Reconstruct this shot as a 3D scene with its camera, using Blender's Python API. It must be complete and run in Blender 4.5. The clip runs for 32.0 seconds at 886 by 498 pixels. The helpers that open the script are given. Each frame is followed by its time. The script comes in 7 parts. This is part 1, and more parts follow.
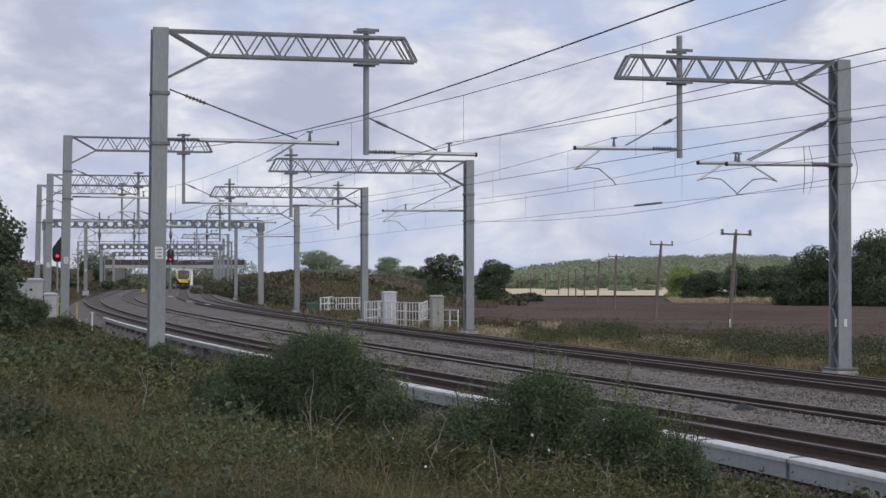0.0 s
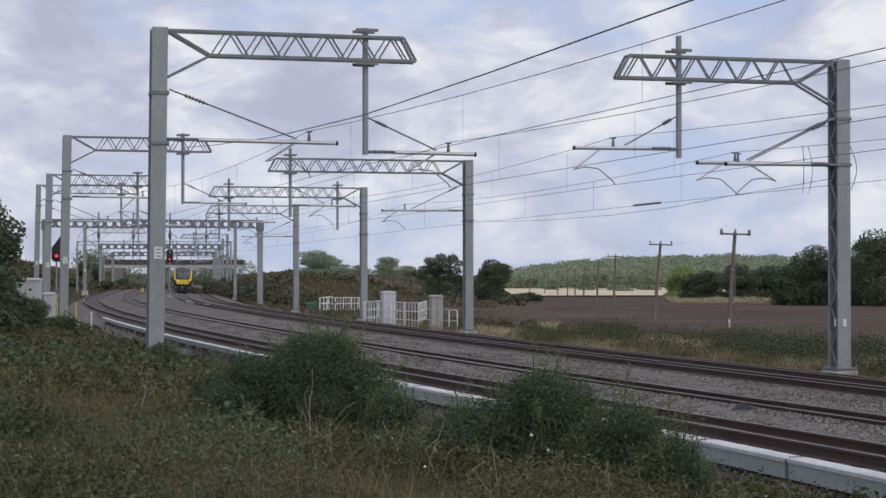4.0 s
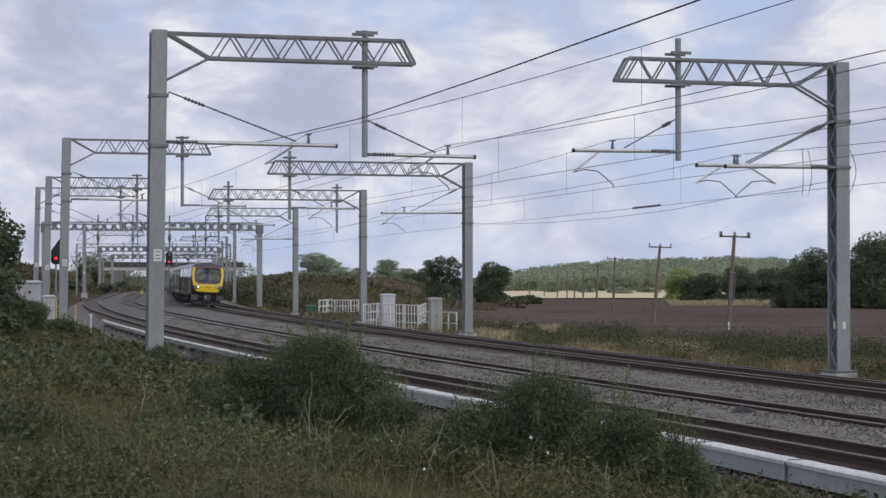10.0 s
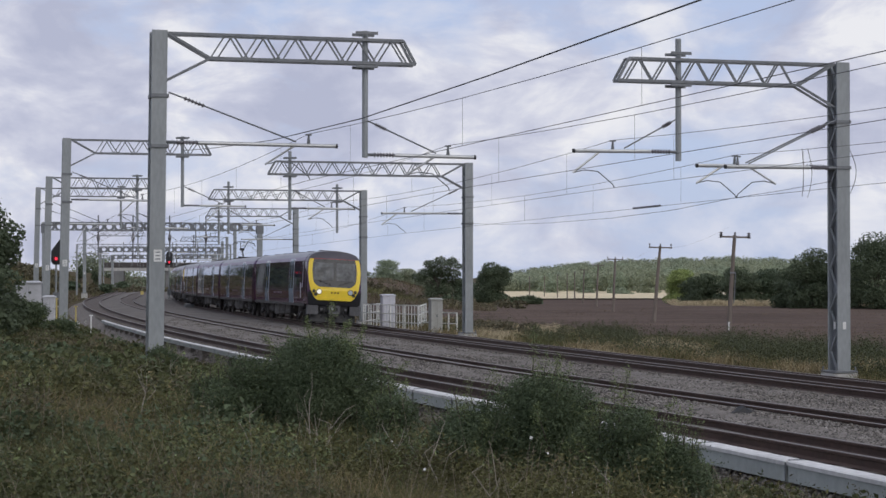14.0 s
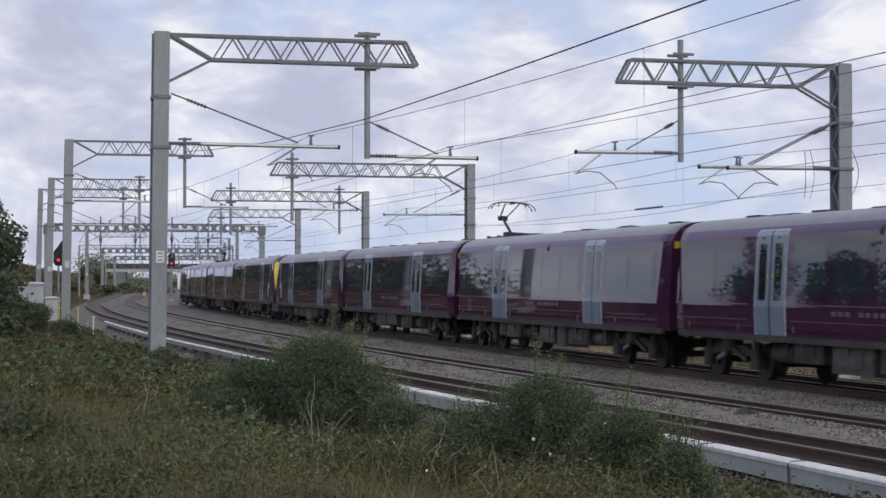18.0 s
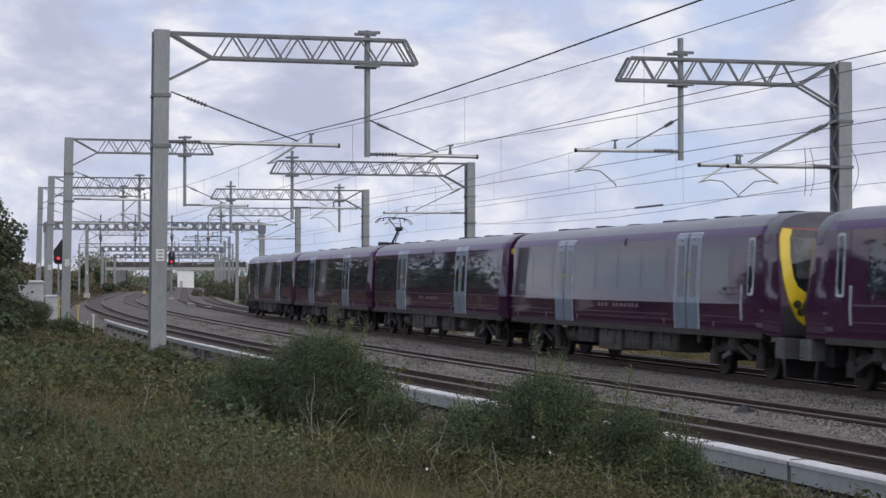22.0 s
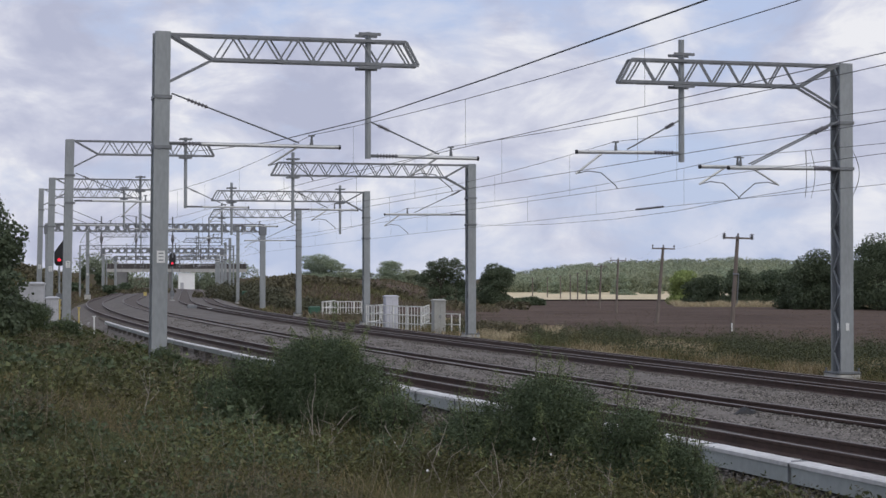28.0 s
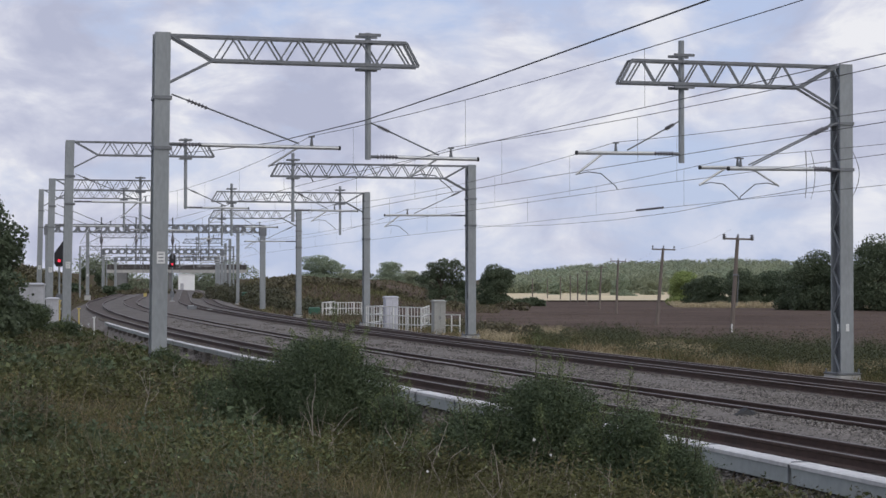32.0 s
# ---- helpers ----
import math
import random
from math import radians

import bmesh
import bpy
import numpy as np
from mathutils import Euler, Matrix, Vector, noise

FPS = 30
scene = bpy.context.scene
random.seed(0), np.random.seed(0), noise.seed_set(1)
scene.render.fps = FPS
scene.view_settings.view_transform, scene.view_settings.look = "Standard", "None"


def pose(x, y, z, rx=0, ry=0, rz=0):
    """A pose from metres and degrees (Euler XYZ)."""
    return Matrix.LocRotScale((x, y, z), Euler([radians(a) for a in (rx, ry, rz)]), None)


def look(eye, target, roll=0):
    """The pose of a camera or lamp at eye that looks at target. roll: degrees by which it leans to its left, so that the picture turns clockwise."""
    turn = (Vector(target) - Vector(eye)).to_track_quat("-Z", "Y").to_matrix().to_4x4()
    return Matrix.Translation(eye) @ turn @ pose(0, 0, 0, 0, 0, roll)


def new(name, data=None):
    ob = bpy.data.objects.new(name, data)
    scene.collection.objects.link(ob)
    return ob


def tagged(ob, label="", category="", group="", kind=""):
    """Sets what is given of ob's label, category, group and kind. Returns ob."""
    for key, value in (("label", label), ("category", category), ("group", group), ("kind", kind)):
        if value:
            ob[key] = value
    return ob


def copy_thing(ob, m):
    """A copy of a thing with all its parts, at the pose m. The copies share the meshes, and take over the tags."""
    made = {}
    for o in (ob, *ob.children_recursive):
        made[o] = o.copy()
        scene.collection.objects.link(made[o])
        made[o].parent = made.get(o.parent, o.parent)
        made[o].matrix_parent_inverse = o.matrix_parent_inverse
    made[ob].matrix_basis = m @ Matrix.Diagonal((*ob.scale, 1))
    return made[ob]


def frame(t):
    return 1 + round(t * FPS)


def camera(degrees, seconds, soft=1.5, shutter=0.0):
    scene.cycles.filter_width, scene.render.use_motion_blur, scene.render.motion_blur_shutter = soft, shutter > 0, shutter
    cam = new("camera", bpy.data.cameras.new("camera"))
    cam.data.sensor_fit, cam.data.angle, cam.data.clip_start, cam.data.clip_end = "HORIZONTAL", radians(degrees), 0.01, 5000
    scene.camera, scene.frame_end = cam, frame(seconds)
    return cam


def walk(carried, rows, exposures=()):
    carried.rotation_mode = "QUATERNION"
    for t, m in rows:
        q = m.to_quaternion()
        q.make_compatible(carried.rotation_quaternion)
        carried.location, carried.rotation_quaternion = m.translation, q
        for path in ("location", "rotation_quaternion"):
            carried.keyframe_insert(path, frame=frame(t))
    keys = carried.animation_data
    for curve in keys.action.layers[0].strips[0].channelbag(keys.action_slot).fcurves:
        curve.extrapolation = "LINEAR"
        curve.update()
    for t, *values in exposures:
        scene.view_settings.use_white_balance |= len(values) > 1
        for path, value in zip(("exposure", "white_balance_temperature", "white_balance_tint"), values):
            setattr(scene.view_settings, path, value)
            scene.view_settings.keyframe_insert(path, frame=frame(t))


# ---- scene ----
# ---- camera ----
EYE = (0.0, 0.0, 2.28)
cam = camera(26.73, 32.0, soft=1.5, shutter=0.2)
# seconds, turn to the left and lift in thousandths of a radian, against a level view along +y
DRIFT = [(0, -1.0, 15.3), (1, -1.2, 15.4), (2, -1.4, 14.9), (3, -1.4, 15.1), (4.5, -1.4, 15.3), (6, -1.4, 15.6), (7, -1.45, 15.8),
         (8, -1.35, 16.5), (9, -1.4, 16.8), (10, -1.7, 16.6), (11, -1.0, 16.8), (12, -1.8, 16.9), (13, -0.9, 16.6), (14, -1.6, 16.8),
         (15.5, -0.9, 16.9), (17, -0.45, 17.1), (18, -0.4, 17.4), (19, 0.0, 17.0), (20, 0.1, 16.95), (21, -0.2, 16.6), (22, -0.4, 16.5),
         (23, 0.0, 16.95), (24, -0.25, 16.9), (25, -0.05, 17.4), (26.5, 0.0, 17.4), (28, 0.0, 17.4), (29, 0.0, 16.95), (30, 0.0, 16.85),
         (31, 0.0, 17.4), (32, 0.0, 17.85)]
walk(cam, [(t, pose(*EYE, 90 + math.degrees(p / 1000), 0, math.degrees(y / 1000))) for t, y, p in DRIFT], exposures=[(0, 0.0), (15, 0.0), (18, 0.12), (25, 0.12), (27.5, 0.02), (32, 0.02)])

# ---- sky and sun ----
SUN_EL, SUN_AZ = 38, 150
world = bpy.data.worlds.new("sky")
scene.world = world
world.use_nodes = True
wn, wl = world.node_tree.nodes, world.node_tree.links
wn.clear()


def wnode(kind, **kw):
    n = wn.new(kind)
    for k, v in kw.items():
        n.inputs[k].default_value = v
    return n


def ramp(n, stops):
    el = n.color_ramp.elements
    while len(el) < len(stops):
        el.new(0.5)
    for e, (p, c) in zip(el, stops):
        e.position, e.color = p, (*c, 1)
    return n


wout, wbg = wn.new("ShaderNodeOutputWorld"), wn.new("ShaderNodeBackground")
sky = wn.new("ShaderNodeTexSky")
sky.sky_type, sky.sun_disc = "NISHITA", False
sky.sun_elevation, sky.sun_rotation = radians(SUN_EL), radians(SUN_AZ)
sky_gain = wn.new("ShaderNodeVectorMath")
sky_gain.operation = "SCALE"
sky_gain.inputs[3].default_value = 0.12
wl.new(sky.outputs[0], sky_gain.inputs[0])
tc = wn.new("ShaderNodeTexCoord")
mp = wn.new("ShaderNodeMapping")
mp.inputs["Scale"].default_value = (1.0, 1.0, 2.0)
mp.inputs["Location"].default_value = (0.37, 0.2, 0.13)
wl.new(tc.outputs["Generated"], mp.inputs["Vector"])
cover = wnode("ShaderNodeTexNoise", Scale=7.0, Detail=9.0, Roughness=0.58, Distortion=0.25)
wl.new(mp.outputs[0], cover.inputs["Vector"])
tone = wnode("ShaderNodeTexNoise", Scale=15.0, Detail=9.0, Roughness=0.56, Distortion=0.35)
wl.new(mp.outputs[0], tone.inputs["Vector"])
# blue shows high up through a few gaps and, paler, in a veil near the horizon
sep = wn.new("ShaderNodeSeparateXYZ")
wl.new(tc.outputs["Generated"], sep.inputs[0])
rise = ramp(wn.new("ShaderNodeValToRGB"), [(0.0, (0.40,) * 3), (0.05, (0.45,) * 3), (0.095, (0.56,) * 3), (0.16, (0.44,) * 3), (0.3, (0.46,) * 3)])
wl.new(sep.outputs["Z"], rise.inputs["Fac"])
lifted = wn.new("ShaderNodeMath")
lifted.operation = "ADD"
wl.new(cover.outputs["Fac"], lifted.inputs[0])
wl.new(rise.outputs[0], lifted.inputs[1])
mask = ramp(wn.new("ShaderNodeValToRGB"), [(0.40, (0, 0, 0)), (0.53, (1, 1, 1))])
less = wn.new("ShaderNodeMath")
less.operation = "SUBTRACT"
less.inputs[1].default_value = 0.5
wl.new(lifted.outputs[0], less.inputs[0])
wl.new(less.outputs[0], mask.inputs["Fac"])
cloud = ramp(wn.new("ShaderNodeValToRGB"), [(0.34, (0.48, 0.51, 0.66)), (0.45, (0.57, 0.595, 0.735)), (0.53, (0.68, 0.70, 0.815)), (0.62, (0.87, 0.875, 0.92))])
wl.new(tone.outputs["Fac"], cloud.inputs["Fac"])
blue = wn.new("ShaderNodeMix")
blue.data_type, blue.blend_type = "RGBA", "MIX"
blue.inputs["Factor"].default_value = 0.85
wl.new(sky_gain.outputs[0], blue.inputs["A"])
blue.inputs["B"].default_value = (0.50, 0.585, 0.83, 1)
over = wn.new("ShaderNodeMix")
over.data_type = "RGBA"
wl.new(mask.outputs[0], over.inputs["Factor"])
veil = wn.new("ShaderNodeMix")
veil.data_type = "RGBA"
thin = ramp(wn.new("ShaderNodeValToRGB"), [(0.44, (0, 0, 0)), (0.62, (0.9,) * 3)])
wl.new(tone.outputs["Fac"], thin.inputs["Fac"])
wl.new(thin.outputs[0], veil.inputs["Factor"])
wl.new(blue.outputs["Result"], veil.inputs["A"])
veil.inputs["B"].default_value = (0.70, 0.73, 0.85, 1)
wl.new(veil.outputs["Result"], over.inputs["A"])
wl.new(cloud.outputs[0], over.inputs["B"])
wl.new(over.outputs["Result"], wbg.inputs["Color"])
wbg.inputs["Strength"].default_value = 0.95
wl.new(wbg.outputs[0], wout.inputs["Surface"])

sun = new("sun", bpy.data.lights.new("sun", "SUN"))
sun.data.energy, sun.data.angle, sun.data.color = 1.05, radians(60), (1.0, 0.95, 0.87)
SUN_DIR = Vector((math.sin(radians(SUN_AZ)) * math.cos(radians(SUN_EL)), math.cos(radians(SUN_AZ)) * math.cos(radians(SUN_EL)), math.sin(radians(SUN_EL))))
sun.matrix_world = look(SUN_DIR * 80, (0, 0, 0))
scene.view_settings.exposure = 0.0


# ---- materials ----
def mat(name, c1, c2=None, rough=0.7, metal=0.0, scale=6.0, fine=60.0, bump=0.0, coat=0.0, spec=0.5, stretch=(1, 1, 1), rnd=0.0, transmission=0.0, emit=None):
    """Two tones mixed by coarse and fine noise in object space, with a bump of the fine noise and a spread from piece to piece."""
    m = bpy.data.materials.new(name)
    m.use_nodes = True
    nt = m.node_tree
    b = nt.nodes["Principled BSDF"]
    b.inputs["Roughness"].default_value = rough
    b.inputs["Metallic"].default_value = metal
    b.inputs["Specular IOR Level"].default_value = spec
    b.inputs["Coat Weight"].default_value = coat
    b.inputs["Coat Roughness"].default_value = 0.05
    b.inputs["Transmission Weight"].default_value = transmission
    c2 = c2 or tuple(x * 0.75 for x in c1)
    co = nt.nodes.new("ShaderNodeTexCoord")
    mpn = nt.nodes.new("ShaderNodeMapping")
    mpn.inputs["Scale"].default_value = stretch
    nt.links.new(co.outputs["Object"], mpn.inputs["Vector"])
    n1, n2 = nt.nodes.new("ShaderNodeTexNoise"), nt.nodes.new("ShaderNodeTexNoise")
    n1.inputs["Scale"].default_value, n1.inputs["Detail"].default_value = scale / 10, 5
    n2.inputs["Scale"].default_value, n2.inputs["Detail"].default_value = fine / 10, 4
    for n in (n1, n2):
        nt.links.new(mpn.outputs[0], n.inputs["Vector"])
    add = nt.nodes.new("ShaderNodeMath")
    add.operation = "MULTIPLY_ADD"
    add.inputs[1].default_value = 0.55
    nt.links.new(n1.outputs["Fac"], add.inputs[0])
    half = nt.nodes.new("ShaderNodeMath")
    half.operation = "MULTIPLY"
    half.inputs[1].default_value = 0.45
    nt.links.new(n2.outputs["Fac"], half.inputs[0])
    nt.links.new(half.outputs[0], add.inputs[2])
    cr = nt.nodes.new("ShaderNodeValToRGB")
    ramp(cr, [(0.36, c2), (0.64, c1)])
    nt.links.new(add.outputs[0], cr.inputs["Fac"])
    out = cr.outputs[0]
    if rnd:
        info = nt.nodes.new("ShaderNodeNewGeometry")
        hs = nt.nodes.new("ShaderNodeHueSaturation")
        mr = nt.nodes.new("ShaderNodeMapRange")
        mr.inputs["To Min"].default_value, mr.inputs["To Max"].default_value = 1 - rnd, 1 + rnd
        nt.links.new(info.outputs["Random Per Island"], mr.inputs["Value"])
        nt.links.new(mr.outputs[0], hs.inputs["Value"])
        nt.links.new(out, hs.inputs["Color"])
        out = hs.outputs[0]
    nt.links.new(out, b.inputs["Base Color"])
    if bump:
        bp = nt.nodes.new("ShaderNodeBump")
        bp.inputs["Strength"].default_value, bp.inputs["Distance"].default_value = min(1, bump), 0.02 * bump
        nt.links.new(n2.outputs["Fac"], bp.inputs["Height"])
        nt.links.new(bp.outputs[0], b.inputs["Normal"])
    if emit:
        b.inputs["Emission Color"].default_value = (*emit[0], 1)
        b.inputs["Emission Strength"].default_value = emit[1]
    return m


def leafmat(name, c1, c2, rnd=0.35, rough=0.55):
    m = mat(name, c1, c2, rough=rough, scale=8, fine=40, rnd=rnd, spec=0.12)
    nt = m.node_tree
    b = nt.nodes["Principled BSDF"]
    tr = nt.nodes.new("ShaderNodeBsdfTranslucent")
    mx = nt.nodes.new("ShaderNodeMixShader")
    mx.inputs[0].default_value = 0.22
    src = b.inputs["Base Color"].links[0].from_socket
    nt.links.new(src, tr.inputs["Color"])
    nt.links.new(b.outputs[0], mx.inputs[1])
    nt.links.new(tr.outputs[0], mx.inputs[2])
    nt.links.new(mx.outputs[0], nt.nodes["Material Output"].inputs["Surface"])
    return m


M = {
    "soil": mat("soil", (0.105, 0.082, 0.050), (0.060, 0.054, 0.032), 0.95, scale=3, fine=50, bump=0.6, spec=0.03),
    "field": mat("ploughed_field", (0.142, 0.104, 0.084), (0.070, 0.051, 0.043), 0.95, scale=0.5, fine=9, bump=0.9, stretch=(1, 1.6, 1), spec=0.03),
    "stubble": mat("stubble", (0.72, 0.62, 0.42), (0.55, 0.46, 0.31), 0.95, scale=0.5, fine=6, spec=0.05),
    "ballast": mat("ballast", (0.235, 0.211, 0.188), (0.11, 0.098, 0.087), 0.9, scale=30, fine=160, bump=1.0, spec=0.12),
    "ballast_old": mat("ballast_old", (0.200, 0.180, 0.162), (0.095, 0.085, 0.076), 0.9, scale=6, fine=60, bump=1.0, spec=0.12),
    "ballast_dark": mat("ballast_stained", (0.155, 0.133, 0.118), (0.075, 0.063, 0.056), 0.9, scale=7, fine=90, bump=1.0, spec=0.12),
    "stone": mat("ballast_stone", (0.215, 0.197, 0.178), (0.108, 0.098, 0.088), 0.85, scale=25, fine=90, rnd=0.6, spec=0.12),
    "rail": mat("rusted_rail", (0.092, 0.056, 0.043), (0.050, 0.031, 0.025), 0.7, metal=0.2, scale=8, fine=90, bump=0.3),
    "railhead": mat("rail_head", (0.20, 0.165, 0.14), (0.12, 0.095, 0.08), 0.45, metal=0.7, scale=3, fine=60),
    "sleeper": mat("concrete_sleeper", (0.17, 0.155, 0.14), (0.10, 0.088, 0.078), 0.9, scale=20, fine=140, bump=0.4, spec=0.12),
    "concrete": mat("concrete", (0.50, 0.49, 0.46), (0.36, 0.35, 0.33), 0.85, scale=10, fine=120, bump=0.3),
    "trough": mat("trough_grey", (0.42, 0.45, 0.43), (0.32, 0.34, 0.325), 0.75, scale=7, fine=90, bump=0.2),
    "trough_lid": mat("trough_lid", (0.68, 0.67, 0.65), (0.50, 0.49, 0.475), 0.75, scale=9, fine=100, bump=0.2),
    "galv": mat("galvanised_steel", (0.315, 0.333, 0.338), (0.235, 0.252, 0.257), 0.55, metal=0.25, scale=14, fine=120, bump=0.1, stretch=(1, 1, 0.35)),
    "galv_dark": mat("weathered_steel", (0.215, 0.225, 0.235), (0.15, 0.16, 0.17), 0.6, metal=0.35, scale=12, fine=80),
    "tube": mat("aluminium_tube", (0.56, 0.57, 0.57), (0.44, 0.45, 0.45), 0.4, metal=0.5, scale=8, fine=60),
    "insulator": mat("insulator", (0.17, 0.16, 0.17), (0.10, 0.095, 0.10), 0.4, scale=20, fine=60),
    "wire": mat("copper_wire", (0.10, 0.10, 0.105), (0.06, 0.06, 0.065), 0.5, metal=0.4),
    "sign_white": mat("white_plate", (0.75, 0.75, 0.73), (0.6, 0.6, 0.58), 0.5),
    "white_paint": mat("white_paint", (0.78, 0.78, 0.74), (0.62, 0.62, 0.58), 0.6, scale=12, fine=80),
    "cabinet": mat("cabinet_grey", (0.50, 0.50, 0.52), (0.38, 0.385, 0.40), 0.6, scale=8, fine=60),
    "cabinet_light": mat("cabinet_light", (0.56, 0.56, 0.60), (0.46, 0.46, 0.50), 0.6, scale=6, fine=50),
    "cabinet_buff": mat("cabinet_buff", (0.40, 0.40, 0.37), (0.30, 0.30, 0.275), 0.6, scale=8, fine=60),
    "green_box": mat("green_box", (0.05, 0.14, 0.09), (0.03, 0.10, 0.06), 0.5),
    "black": mat("black_paint", (0.02, 0.02, 0.022), (0.012, 0.012, 0.013), 0.6),
    "red_lamp": mat("red_lamp", (0.6, 0.02, 0.03), rough=0.3, emit=((1.0, 0.05, 0.10), 1.1)),
    "yellow_post": mat("yellow_post", (0.62, 0.50, 0.17), (0.5, 0.4, 0.14), 0.7),
    "pole": mat("pole_wood", (0.20, 0.165, 0.14), (0.12, 0.10, 0.085), 0.9, scale=10, fine=90, stretch=(1, 1, 0.15), bump=0.3),
    "bark": mat("bark", (0.10, 0.082, 0.065), (0.055, 0.045, 0.036), 0.95, scale=20, fine=120, bump=0.5),
    "pale_twig": mat("pale_twig", (0.37, 0.33, 0.28), (0.24, 0.21, 0.175), 0.9, scale=20, fine=90),
    "twig": mat("dry_twig", (0.34, 0.29, 0.23), (0.22, 0.185, 0.145), 0.9, scale=20, fine=90),
    "leaf_bush": leafmat("leaf_bush", (0.128, 0.160, 0.090), (0.066, 0.090, 0.050), 0.35),
    "leaf_tip": leafmat("leaf_tip", (0.20, 0.235, 0.11), (0.13, 0.16, 0.072)),
    "leaf_bramble": leafmat("leaf_bramble", (0.118, 0.130, 0.060), (0.062, 0.070, 0.033), 0.32),
    "leaf_brown": leafmat("leaf_brown", (0.165, 0.148, 0.092), (0.105, 0.094, 0.060), 0.35),
    "leaf_tree": leafmat("leaf_tree", (0.120, 0.148, 0.090), (0.075, 0.096, 0.058), 0.14),
    # distant foliage: haze of the distance is mixed into these pale leaf colours
    "leaf_far_haze": leafmat("leaf_far_haze", (0.35, 0.38, 0.26), (0.26, 0.29, 0.195), 0.1),
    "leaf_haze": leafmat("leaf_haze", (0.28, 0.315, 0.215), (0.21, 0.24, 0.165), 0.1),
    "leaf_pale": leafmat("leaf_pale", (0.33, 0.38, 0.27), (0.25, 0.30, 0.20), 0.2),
    "leaf_bright": leafmat("leaf_bright", (0.34, 0.40, 0.15), (0.22, 0.28, 0.10), 0.3),
    "field_weed": leafmat("field_weed", (0.185, 0.145, 0.098), (0.105, 0.080, 0.055), 0.4),
    "leaf_thicket": leafmat("leaf_thicket", (0.098, 0.108, 0.058), (0.056, 0.063, 0.034), 0.22),
    "leaf_hedge": leafmat("leaf_hedge", (0.125, 0.125, 0.078), (0.078, 0.078, 0.050), 0.25),
    "leaf_mid": leafmat("leaf_mid", (0.11, 0.14, 0.085), (0.07, 0.095, 0.058), 0.3),
    "grass_green": leafmat("grass_green", (0.152, 0.148, 0.066), (0.084, 0.084, 0.036), 0.4),
    "grass_dry": leafmat("grass_dry", (0.300, 0.235, 0.125), (0.170, 0.132, 0.070), 0.4),
    "grass_pale": leafmat("grass_pale", (0.56, 0.47, 0.31), (0.38, 0.32, 0.20), 0.35),
    # bridge concrete and parapet: darkness of a silhouette against the sky put into the colour
    "bridge": mat("silhouette_concrete", (0.20, 0.20, 0.195), (0.13, 0.13, 0.128), 0.9, scale=4, fine=40),
    "bridge_dark": mat("silhouette_parapet", (0.085, 0.075, 0.072), (0.055, 0.048, 0.046), 0.8, scale=4, fine=40),
    "white_wall": mat("white_render", (0.88, 0.88, 0.86), (0.80, 0.80, 0.78), 0.8),
    "petal": leafmat("petal_white", (0.75, 0.74, 0.72), (0.6, 0.6, 0.58), 0.2),
}


